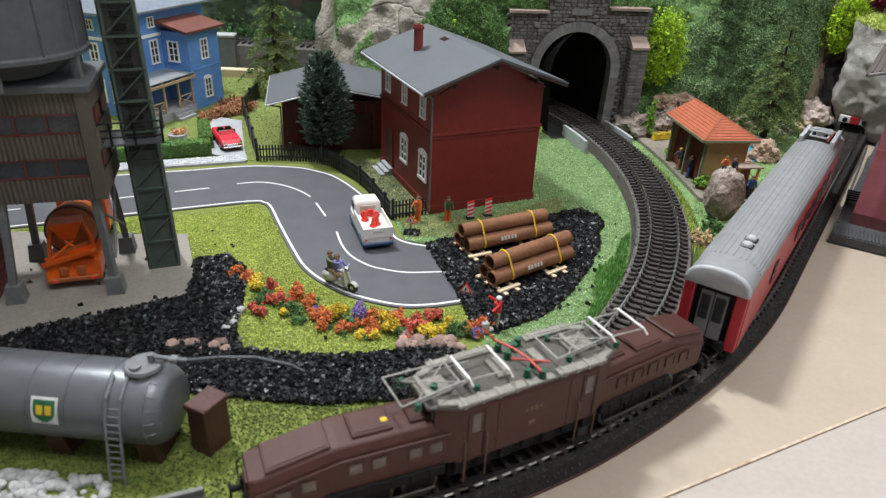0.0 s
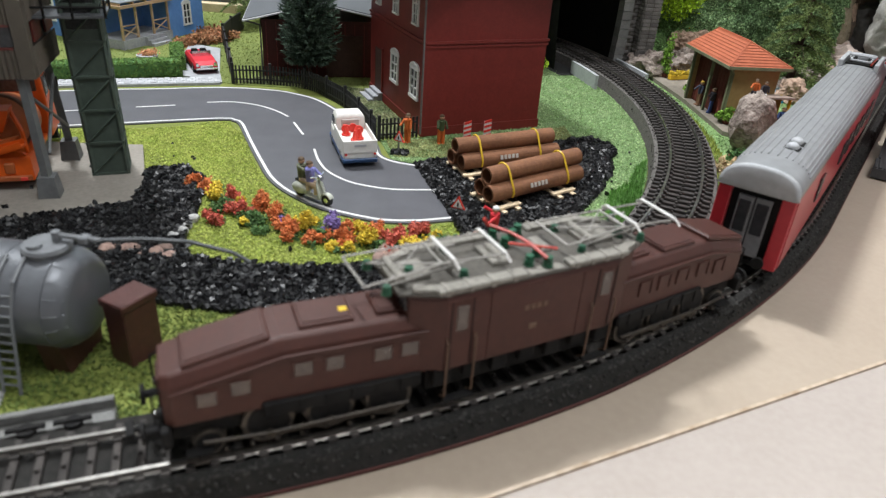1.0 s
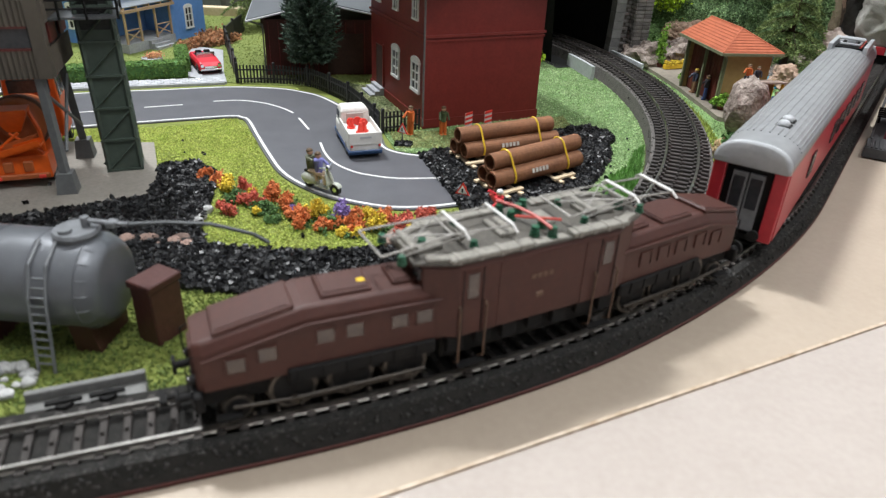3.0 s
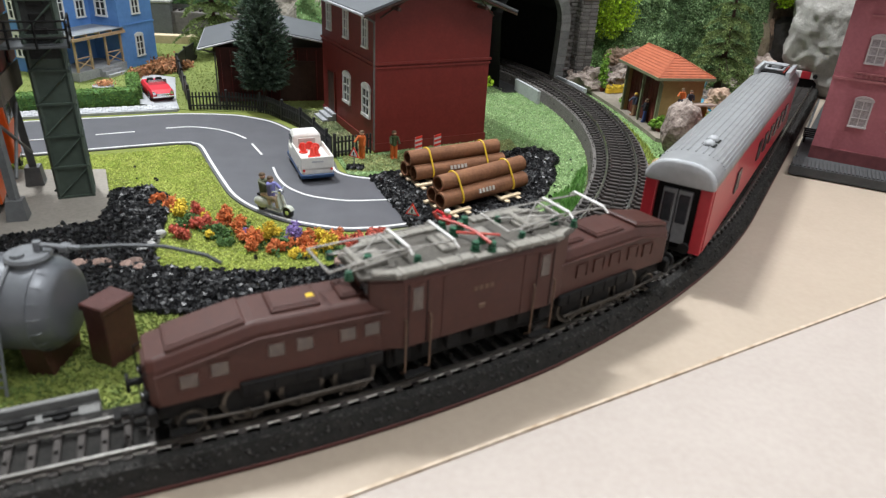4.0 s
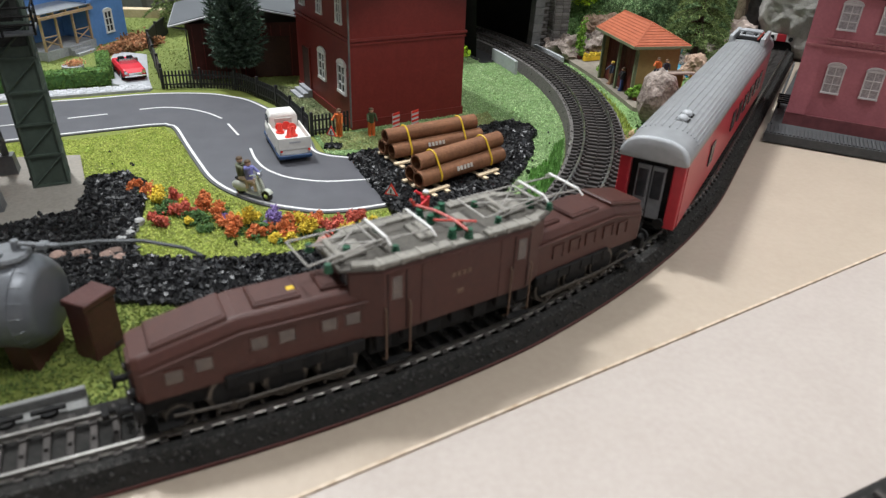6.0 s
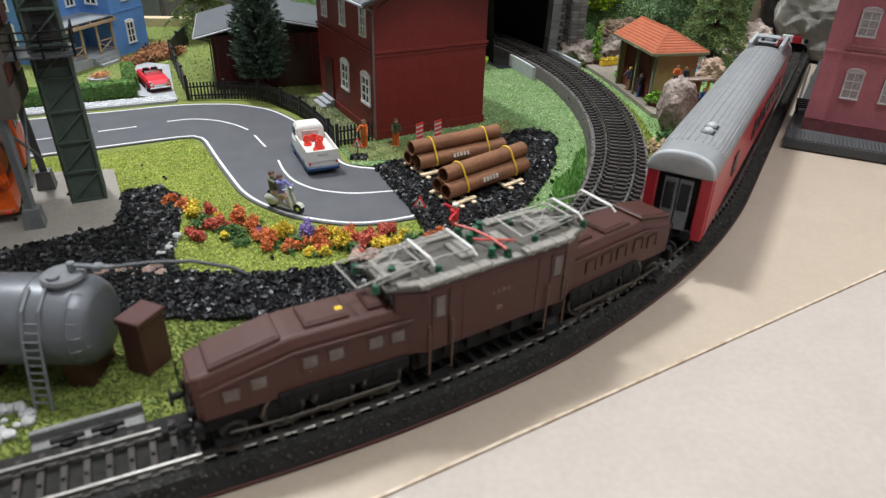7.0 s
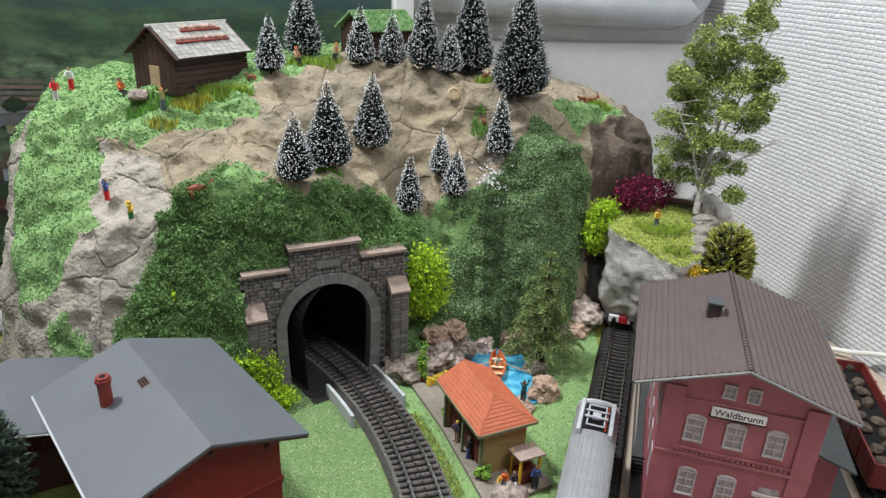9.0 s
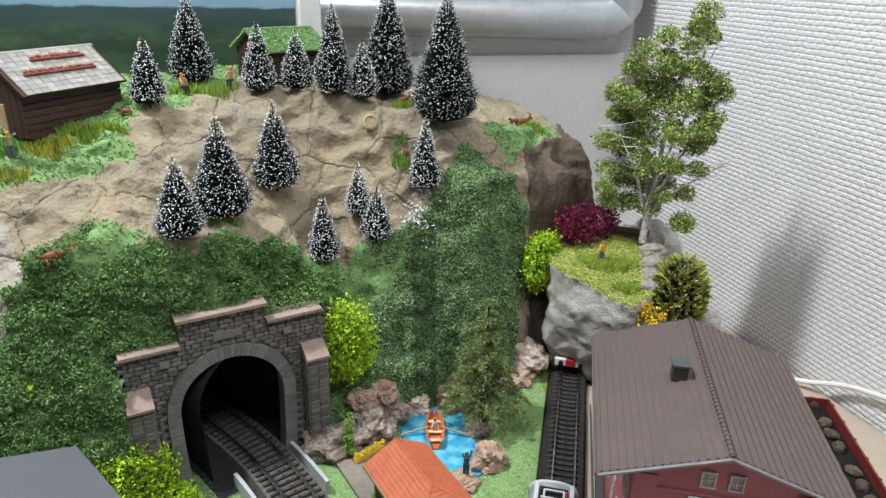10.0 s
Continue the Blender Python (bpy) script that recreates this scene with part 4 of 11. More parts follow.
    for xe in (-0.0010, L - 0.0014):
        rim = [[Vector(p) + Vector((0, 0, 0.0004)) for p in arch(xe + d, i)] for d, i in ((0.0, 0.0010), (0.0003, -0.0003), (0.0021, -0.0003), (0.0024, 0.0010))]
        part("roof_rim", loft([[tuple(v) for v in r] for r in rim]), M_SILVER, roof, "light rim at the roof's end", smooth=True)
    for x, y in ((0.0360, -0.0030), (0.0450, -0.0030)):
        bm = bmesh.new()
        bmesh.ops.create_uvsphere(bm, u_segments=14, v_segments=8, radius=0.0027, matrix=Matrix.Translation((x, y, 0.0495)) @ Matrix.Diagonal((1, 1, 0.75, 1)))
        box(bm, x - 0.0022, y - 0.0022, 0.0480, x + 0.0022, y + 0.0022, 0.0494)
        v_ = part("roof_vent", bm, M_SILVER, roof, "rounded silver roof vent", smooth=True)
        part("vent_base", bx(x - 0.0030, y - 0.0034, 0.0482, x + 0.0030, y + 0.0034, 0.0492, bevel=0.0003), M_BLACK, v_)
    # well with folded collector at the far end
    bm = bx(L - 0.036, -0.0085, 0.0486, L - 0.006, 0.0085, 0.0496)
    part("collector_well", bm, M_BLACK, roof)
    for s in (-1, 1):
        part("well_side", bx(L - 0.042, s * 0.0108 - 0.0014, 0.0455, L - 0.004, s * 0.0108 + 0.0014, 0.0520, bevel=0.0004), M_SILVER, roof, "light silver side fairing")
    bm = bmesh.new()
    rod(bm, [(L - 0.034, -0.006, 0.0515), (L - 0.012, -0.006, 0.0525), (L - 0.012, 0.006, 0.0525), (L - 0.034, 0.006, 0.0515), (L - 0.034, -0.006, 0.0515)], 0.0007)
    col = part("collector_frame", bm, M_SILVER, roof, "folded silver collector frame")
    for dx, z, r in ((0.028, 0.0540, 0.0009), (0.020, 0.0535, 0.0007)):
        part("collector_bow", cy((L - dx, -0.008, z), (L - dx, 0.008, z), r, n=8), M_SILVER, col, "silver collector bow")
    part("drive_box", bx(L - 0.026, -0.003, 0.0500, L - 0.018, 0.003, 0.0530, bevel=0.0004), M_SILVER, col, "silver drive box")
    bm = bmesh.new()
    rod(bm, [(L - 0.037, -0.007, 0.0505), (L - 0.010, -0.0075, 0.0510)], 0.0006)
    part("cable", bm, M_REDP, roof)
    part("floor", bx(0.003, -0.0145, 0.0050, L - 0.003, 0.0145, 0.0072), M_BLACK, ob, "black underframe")
    for xc in (0.045, L - 0.045):
        b = part("bogie", bx(xc - 0.020, -0.0118, 0.0028, xc + 0.020, 0.0118, 0.0060, bevel=0.0006), M_BLACK, ob)
        for dx in (-0.014, 0.014):
            for s in (-1, 1):
                part("wheel", cy((xc + dx, s * 0.0070, 0.0055), (xc + dx, s * 0.0098, 0.0055), 0.0055, n=18), M_STEEL, b)
    part("battery_box", bx(0.11, -0.013, 0.0020, 0.17, 0.013, 0.0055, bevel=0.0005), M_BLACK, ob)
    return ob


coach()

# ---- oil tank, cabinet, point lever box ----
M_TANK = mat("grey tank paint", (0.145, 0.153, 0.168), (0.115, 0.122, 0.134), 40, 0.33, metal=0.25, bump=0.04, spread=0.8)
M_TANKD = mat("grey tank fitting", (0.17, 0.18, 0.19), (0.13, 0.135, 0.145), 100, 0.45)
M_BROWN = mat("brown plastic", (0.076, 0.027, 0.023), (0.056, 0.020, 0.017), 120, 0.4)
M_GREENLOGO = mat("green label print", (0.02, 0.13, 0.05), (0.018, 0.11, 0.045), 200, 0.5)
M_LABEL = mat("white label", (0.70, 0.70, 0.70), (0.6, 0.6, 0.6), 200, 0.5)


def oil_tank():
    R, L = 0.0168, 0.26
    ob = thing("oil_tank", "grey horizontal oil tank with ladder standing on brown saddles", "storage tank", at(-0.0890, 0.2486, 0.0, -1.4))
    zc = 0.0245
    secs = []
    for x, r in ((-L, 0.90), (-L + 0.004, 1), (-0.0120, 1), (-0.0108, 0.985), (-0.0088, 0.94), (-0.0066, 0.85), (-0.0054, 0.76), (-0.0050, 0.66), (-0.0046, 0.08)):
        secs.append([(x, R * r * math.cos(2 * math.pi * k / 48), zc + R * r * math.sin(2 * math.pi * k / 48)) for k in range(48)])
    shell = part("shell", loft(secs), M_TANK, ob, "dull grey riveted tank shell", smooth=True)
    for k in range(15):
        x = -0.0275 - 0.0153 * k
        bm = bmesh.new()
        cyl(bm, (x - 0.00035, 0, zc), (x + 0.00035, 0, zc), R + 0.00022, n=48)
        part("seam_band", bm, M_TANK, shell, smooth=False)
    bm = bmesh.new()
    cyl(bm, (-0.0115, 0, zc), (-0.0110, 0, zc), R + 0.0002, n=48)
    for k in range(8):
        a = math.pi * (0.62 + 0.11 * k)
        rod(bm, [(-0.0115, R * math.cos(a), zc + R * math.sin(a)), (-0.0088, R * 0.945 * math.cos(a), zc + R * 0.945 * math.sin(a)), (-0.0056, R * 0.77 * math.cos(a), zc + R * 0.77 * math.sin(a))], 0.00025, n=5)
    part("end_rib", bm, M_TANK, shell, "ribbed tank end")
    bm = bmesh.new()
    cyl(bm, (-0.0165, 0.001, zc + R - 0.0035), (-0.0165, 0.001, zc + R + 0.0010), 0.0066, n=26)
    cyl(bm, (-0.0165, 0.001, zc + R + 0.0010), (-0.0165, 0.001, zc + R + 0.0022), 0.0076, 0.0070, n=26)
    d = part("manhole", bm, M_TANKD, ob, "grey manhole dome")
    bm = bmesh.new()
    cyl(bm, (-0.0180, -0.0025, zc + R + 0.0022), (-0.0180, -0.0025, zc + R + 0.0034), 0.0022, n=14)
    cyl(bm, (-0.0140, 0.0030, zc + R + 0.0022), (-0.0140, 0.0030, zc + R + 0.0056), 0.0014, n=12)
    rod(bm, [(-0.0140, 0.0030, zc + R + 0.0044), (-0.0050, 0.0030, zc + R + 0.0040), (0.0010, 0.0030, zc + R + 0.0040)], 0.0010)
    box(bm, -0.0062, 0.0012, zc + R + 0.0026, -0.0030, 0.0048, zc + R + 0.0050, bevel=0.0004)
    part("valve", bm, M_TANKD, d)
    bm = bmesh.new()
    rod(bm, [(0.0010, 0.0030, zc + R + 0.0040), (0.0120, 0.0070, zc + R + 0.0036), (0.0260, 0.0105, zc + R + 0.0024), (0.0400, 0.0120, zc + R - 0.0010), (0.0455, 0.0122, zc + R - 0.0042)], 0.0008)
    part("filling_arm", bm, mat("dark grey arm plastic", (0.06, 0.066, 0.072), (0.042, 0.046, 0.05), 150, 0.5), ob, "thin grey filling arm")
    # ladder leaning on the side
    feet, heads, mid = -0.0222, -0.0052, -0.0176
    xs = (-0.0256, -0.0198)
    bm = bmesh.new()
    for x in xs:
        rod(bm, [(x, feet, 0.0004), (x, mid, 0.0260), (x, heads - 0.008, zc + R * 0.72), (x, heads, zc + R + 0.0004)], 0.00055)
    lad = part("ladder_rail", bm, M_TANKD, ob, "thin grey ladder rails")
    for k in range(11):
        z = 0.0035 + k * 0.0029
        f = min(1.0, z / 0.026)
        y = feet + (mid - feet) * f + (0.0 if z < 0.026 else (z - 0.026) * 0.45)
        part("rung", cy((xs[0], y, z), (xs[1], y, z), 0.0004, n=6), M_TANKD, lad)
    for x in (-0.0150, -0.0530, -0.100, -0.150, -0.200):
        bm = loft([[(x - 0.0044, -0.0095, 0), (x + 0.0044, -0.0095, 0), (x + 0.0044, 0.0095, 0), (x - 0.0044, 0.0095, 0)], [(x - 0.0036, -0.0125, zc - R * 0.60), (x + 0.0036, -0.0125, zc - R * 0.60), (x + 0.0036, 0.0125, zc - R * 0.60), (x - 0.0036, 0.0125, zc - R * 0.60)]])
        part("saddle", bm, M_BROWN, ob, "brown saddle block")

    # label: white square with a green shield and yellow bars
    def curved(bm, x0, x1, t0, t1, r, n=6):
        rows = []
        for k in range(n + 1):
            a = radians(t0 + (t1 - t0) * k / n)
            rows.append([bm.verts.new((x, r * math.cos(a), zc + r * math.sin(a))) for x in (x0, x1)])
        for p, q in zip(rows, rows[1:]):
            bm.faces.new((p[0], p[1], q[1], q[0]))
    bm = bmesh.new()
    curved(bm, -0.0556, -0.0448, 143, 181, R + 0.00025)
    lab = part("label", bm, M_LABEL, ob, "square white label with a green shield")
    bm = bmesh.new()
    curved(bm, -0.0546, -0.0458, 147, 165, R + 0.00045)
    for k, (a, b) in enumerate(((165, 169), (169, 172.5), (172.5, 175.5), (175.5, 178))):
        w = (0.0042, 0.0036, 0.0027, 0.0014)[k]
        curved(bm, -0.0502 - w, -0.0502 + w, a, b, R + 0.00045, 2)
    part("shield", bm, M_GREENLOGO, lab)
    for x in (-0.0532, -0.0497):
        bm = bmesh.new()
        curved(bm, x, x + 0.0026, 154, 167, R + 0.00065, 4)
        part("logo_bar", bm, M_YEL, lab, "plain yellow bar on the shield")
    return ob


oil_tank()

cab_ = thing("switch_cabinet", "small brown box cabinet standing on the grass", "cabinet", at(-0.0834, 0.2526, 0.0, 66))
part("body", bx(-0.0066, -0.0050, 0, 0.0066, 0.0050, 0.0222, bevel=0.0004), M_BROWN, cab_)
part("lid", bx(-0.0073, -0.0056, 0.0222, 0.0073, 0.0056, 0.0250, bevel=0.0004), M_BROWN, cab_, "slightly overhanging brown lid")

M_GREYP = mat("grey plastic", (0.15, 0.15, 0.145), (0.11, 0.11, 0.105), 200, 0.5)
sw = thing("point_motor", "grey point motor box beside the track", "point motor", at(-0.0875, 0.2085, 0.0, 25))
part("base", bx(-0.017, -0.0065, 0.0, 0.017, 0.0065, 0.0066, bevel=0.0004), M_GREYP, sw)
part("back_plate", bx(-0.017, 0.0042, 0.0066, 0.017, 0.0065, 0.0098, bevel=0.0003), M_GREYP, sw)
for x in (-0.006, 0.006):
    bm = bmesh.new()
    cyl(bm, (x, -0.0005, 0.0066), (x, -0.0005, 0.0082), 0.0026, n=14)
    box(bm, x - 0.005, -0.0012, 0.0080, x + 0.005, 0.0002, 0.0090)
    part("lever", bm, M_BLACK, sw)

# ---- lawns, ballast, stones and flowers ----
def stuff(name, mesh, label, category):
    return tagged(new(name, mesh), label, category, kind="stuff")


M_FLECK = mat("yellow green flock", (0.40, 0.44, 0.11), (0.27, 0.35, 0.06), 90, 0.9, bump=0, per=0.4)
M_FLECK2 = mat("fresh green flock", (0.205, 0.345, 0.125), (0.375, 0.485, 0.25), 60, 0.9, bump=0, per=0.4)
M_FLECK3 = mat("olive flock", (0.26, 0.29, 0.09), (0.18, 0.24, 0.065), 60, 0.9, bump=0, per=0.3)
M_DARKFOL = mat("dark green foliage", (0.035, 0.09, 0.025), (0.06, 0.13, 0.035), 90, 0.9, bump=0, per=0.6)

LAWN = [(-0.175, 0.470), (-0.146, 0.4965), (-0.137, 0.496), (-0.115, 0.461), (-0.098, 0.429), (-0.084, 0.405), (-0.068, 0.388), (-0.047, 0.374), (-0.019, 0.366), (0.001, 0.368), (0.020, 0.375), (0.034, 0.360), (0.020, 0.335), (-0.028, 0.318), (-0.092, 0.315), (-0.105, 0.345), (-0.114, 0.397), (-0.134, 0.418), (-0.166, 0.442)]
LAWN_W = [(-0.55, 0.31), (-0.274, 0.437), (-0.204, 0.469), (-0.175, 0.470), (-0.166, 0.442), (-0.298, 0.428), (-0.40, 0.38)]
LAWN_S = [(-0.36, 0.02), (-0.04, 0.205), (0.05, 0.255), (0.07, 0.285), (-0.02, 0.290), (-0.047, 0.284), (-0.107, 0.286), (-0.36, 0.20)]
stuff("lawn_grass", scatter_mesh("lawn_grass", np.r_[spots(LAWN, 26000, 0.0001, 0.0005), spots(LAWN_W, 12000, 0.0001, 0.0005), spots([(-0.150, 0.372), (-0.128, 0.388), (-0.110, 0.402), (-0.112, 0.432), (-0.15, 0.455), (-0.172, 0.446)], 4200, 0.0001, 0.0005), spots([(-0.21, 0.43), (-0.166, 0.440), (-0.14, 0.415), (-0.112, 0.400), (-0.108, 0.46), (-0.135, 0.492), (-0.18, 0.474)], 6000, 0.0001, 0.0005)], TETRA, 0.0003, 0.0007, M_FLECK), "bright yellow-green scatter grass on the lawns", "grass")

# front lawn: olive flock, darkened further to put its shade into the colour
stuff("lawn_grass", scatter_mesh("lawn_grass", spots(LAWN_S, 46000, 0.0002, 0.0006), TETRA, 0.0004, 0.0009, mat("shaded meadow flock", (0.165, 0.20, 0.042), (0.085, 0.13, 0.030), 55, 0.9, bump=0, per=0.4)), "olive scatter grass along the front track", "grass")
inner_b = offset(arc(TC, TR, -46, 27), -0.0205)
GREEN_IN = [(0.034, 0.352)] + inner_b + [(0.045, 0.70), (-0.02, 0.66), (0.02, 0.62), (0.074, 0.544), (-0.009, 0.497), (-0.034, 0.485), (-0.022, 0.4535), (-0.006, 0.451)]
tagged(part("green_patch", prism(GREEN_IN, 0.0, 0.0006), M_GRASS2), "fresh green grass mat inside the track curve", "grass", kind="structure")
stuff("fresh_grass", scatter_mesh("fresh_grass", spots(GREEN_IN, 34000, 0.0005, 0.0006), TETRA, 0.0003, 0.0008, M_FLECK2), "fresh green scatter grass inside the curve", "grass")
outer_b = offset(arc(TC, TR, -42, 22), 0.0205)
main_in = [p for p in offset(MAIN, -0.020) if 0.105 < p[0] < 0.385]
GREEN_OUT = outer_b[::-1] + main_in + [(0.40, 0.79), (0.33, 0.80), (0.22, 0.79)]
tagged(part("green_patch", prism(GREEN_OUT, 0.0, 0.0006), M_GRASS2), "green grass strip between the two tracks", "grass", kind="structure")
stuff("fresh_grass", scatter_mesh("fresh_grass", spots(GREEN_OUT, 30000, 0.0005, 0.0006), TETRA, 0.0003, 0.0008, M_FLECK2), "fresh green scatter grass between the tracks", "grass")
MOSS = [(-0.62, 0.44), (-0.276, 0.558), (-0.213, 0.594), (-0.165, 0.585), (-0.105, 0.588), (-0.070, 0.553), (-0.038, 0.492), (-0.009, 0.499), (-0.060, 0.60), (-0.02, 0.66), (-0.06, 0.70), (-0.20, 0.75), (-0.22, 0.98), (-0.62, 0.98)]
tagged(part("green_patch", prism(MOSS, 0.0, 0.0005), M_MOSS), "olive green garden grass behind the fence", "grass", kind="structure")
stuff("olive_grass", scatter_mesh("olive_grass", spots(MOSS, 34000, 0.0004, 0.0006), TETRA, 0.0003, 0.0009, M_FLECK3), "olive and pale green scatter grass in the gardens", "grass")
YARD = [(-0.162, 0.589), (-0.125, 0.592), (-0.104, 0.586), (-0.085, 0.567), (-0.067, 0.545), (-0.050, 0.514), (-0.037, 0.489), (-0.012, 0.500), (-0.060, 0.596), (-0.15, 0.612)]
stuff("yard_grass", scatter_mesh("yard_grass", spots(YARD, 15000, 0.0008, 0.0008), TETRA, 0.0004, 0.0010, mat("grey green yard flock", (0.145, 0.19, 0.085), (0.30, 0.31, 0.17), 70, 0.9, bump=0, per=0.5)), "patchy grey-green scatter grass round the red house", "grass")
# strip of tall yellow grass along the branch track
YS = offset(arc(TC, TR, -14, 14), 0.0215) + offset(arc(TC, TR, -14, 14), 0.0295)[::-1]
stuff("grass_strip", scatter_mesh("grass_strip", spots(YS, 2600, 0.0, 0.001), BLADE, 0.002, 0.0042, M_FLECK, upright=True, jag=0.1), "yellow-green grass fringe beside the track", "grass")
DG = offset(arc(TC, TR, -39, -10), -0.0218) + [(x + 0.0012 * math.sin(y * 190), y) for x, y in offset(arc(TC, TR, -38, -12), -0.0285)[::-1]]
stuff("grass_strip", scatter_mesh("grass_strip", spots(DG, 3400, 0.0, 0.0006), BLADE, 0.0022, 0.0046, mat("dark standing grass", (0.12, 0.28, 0.06), (0.18, 0.36, 0.10), 90, 0.9, bump=0, per=0.4), upright=True, jag=0.1), "dark green standing grass inside the curve", "grass")
GT = [(0.098, 0.395), (0.112, 0.40), (0.126, 0.432), (0.121, 0.448), (0.106, 0.43)]
stuff("grass_tuft", scatter_mesh("grass_tuft", spots(GT, 1500, 0.0, 0.001), BLADE, 0.002, 0.004, mat("tall green grass", (0.11, 0.28, 0.05), (0.16, 0.35, 0.08), 90, 0.9, bump=0, per=0.4), upright=True, jag=0.1), "tall green grass tuft", "grass")

DRY = [(-0.030, 0.486), (-0.004, 0.494), (0.030, 0.502), (0.062, 0.520), (0.090, 0.545), (0.096, 0.512), (0.060, 0.494), (0.006, 0.462), (-0.022, 0.458)]
stuff("dry_grass", scatter_mesh("dry_grass", spots(DRY, 9000, 0.0007, 0.0006), TETRA, 0.0003, 0.0008, mat("dry olive flock", (0.30, 0.31, 0.13), (0.18, 0.22, 0.08), 90, 0.9, bump=0, per=0.35)), "dry olive scatter grass before the red house", "grass")
COAL_A = [(-0.008, 0.450), (0.010, 0.459), (0.072, 0.502), (0.105, 0.523), (0.117, 0.515), (0.121, 0.500), (0.115, 0.485), (0.113, 0.465), (0.103, 0.436), (0.086, 0.398), (0.067, 0.370), (0.040, 0.350), (0.026, 0.356), (0.020, 0.378)]
COAL_B = [(-0.36, 0.215), (-0.218, 0.313), (-0.197, 0.330), (-0.166, 0.348), (-0.141, 0.364), (-0.143, 0.384), (-0.152, 0.405), (-0.134, 0.416), (-0.115, 0.399), (-0.106, 0.361), (-0.101, 0.334), (-0.092, 0.319), (-0.062, 0.317), (-0.028, 0.321), (0.010, 0.334), (0.030, 0.322), (0.000, 0.290), (-0.047, 0.281), (-0.107, 0.283), (-0.36, 0.185)]


def heap(name, poly, n, label):
    base = part(name, prism(poly, 0.0, 0.0016), M_COAL)
    tagged(base, label + ", the packed bed", "ballast", kind="structure")
    g = spots(poly, n, 0.0010, 0.0016)
    stuff(name + "_grains", scatter_mesh(name, g, CHIP, 0.0010, 0.0022, M_COAL, jag=0.35), label, "ballast")


heap("ballast_bed", COAL_A, 10500, "glossy black ballast under the pipes")
heap("ballast_bed", COAL_B, 21000, "glossy black ballast along the yard")
stuff("ballast_grains", scatter_mesh("loose", np.r_[spots([(0.02, 0.35), (0.07, 0.345), (0.125, 0.43), (0.13, 0.50), (0.11, 0.53)], 60, 0.001, 0.001), spots(LAWN, 9, 0.001, 0.001), spots(PAD, 50, 0.0028, 0.0006)], CHIP, 0.0008, 0.002, M_COAL, jag=0.35), "loose black ballast grains", "ballast")

# ballast grains on the roadbeds
g = []
for x, y, h in every(MAIN, 0.0003):
    d = RNG.uniform(0.0112, 0.0160)
    g.append((x + math.sin(h) * d, y - math.cos(h) * d, BEDZ + 0.0017 - max(0.0, d - 0.0142) * 2.6))
gb = []
for x, y, h in every(BRANCH, 0.00022):
    d = RNG.uniform(-0.0195, 0.0185)
    gb.append((x + math.sin(h) * d, y - math.cos(h) * d, BRANCH_Z - 0.0002 - max(0, abs(d) - 0.0178) * 3.0))
stuff("roadbed_grit", scatter_mesh("roadbed_grit", np.array(gb), CHIP, 0.0004, 0.0009, mat("brown grey grit", (0.115, 0.105, 0.096), (0.055, 0.05, 0.047), 200, 0.9, bump=0, per=0.5), jag=0.4), "fine brown-grey grit on the tunnel track", "ballast")
stuff("roadbed_grit", scatter_mesh("roadbed_grit", np.array(g), CHIP, 0.0004, 0.0009, mat("dark grey grit", (0.046, 0.044, 0.041), (0.018, 0.0175, 0.017), 200, 0.9, bump=0, per=0.6), jag=0.4), "fine dark grit on the roadbed", "ballast")


def rock_bm(rx, ry, rz, seed, rough=0.25, sub=3, freq=1.3):
    bm = bmesh.new()
    bmesh.ops.create_icosphere(bm, subdivisions=sub, radius=1)
    for v in bm.verts:
        p = v.co
        k = 1 + rough * noise.noise((p.x * freq + seed, p.y * freq, p.z * freq)) + rough * 0.45 * noise.noise((p.x * freq * 3 + seed, p.y * freq * 3, p.z * freq * 3)) + rough * 0.2 * noise.noise((p.x * freq * 8, p.y * freq * 8 + seed, p.z * freq * 8))
        v.co = Vector((p.x * rx * k, p.y * ry * k, p.z * rz * k))
    return bm


M_PINK = mat("pinkish pebble", (0.33, 0.22, 0.18), (0.20, 0.14, 0.12), 160, 0.8, bump=0.4, per=0.4)
M_GREYST = mat("pale grey pebble", (0.40, 0.40, 0.39), (0.26, 0.26, 0.26), 160, 0.8, bump=0.4, per=0.25)
M_ROCKV = mat("veined brown rock", (0.42, 0.355, 0.31), (0.11, 0.078, 0.066), 130, 0.7, bump=0.9, fine=3, depth=0.0018, spread=0.55)
M_ROCKP = mat("pink granite rock", (0.48, 0.34, 0.25), (0.28, 0.19, 0.14), 90, 0.75, bump=0.5, fine=4, depth=0.001)


def stone(x, y, r, material, label, z=0.0, squash=0.75, group="", seed=None, name="stone", turn=None, sx=1.0):
    sd = RNG.uniform(0, 50) if seed is None else seed
    ob = part(name, rock_bm(r * sx, r * RNG.uniform(0.75, 1.0), r * squash, sd, rough=0.42 if name == "boulder" else 0.25, sub=2 if r < 0.006 else 4 if name == "boulder" else 3, freq=1.8 if name == "boulder" else 1.3), material, None, smooth=False, m=at(x, y, z + r * squash * 0.6, RNG.uniform(0, 360) if turn is None else turn))
    return tagged(ob, label, "rock" if r > 0.006 else "stone", group)


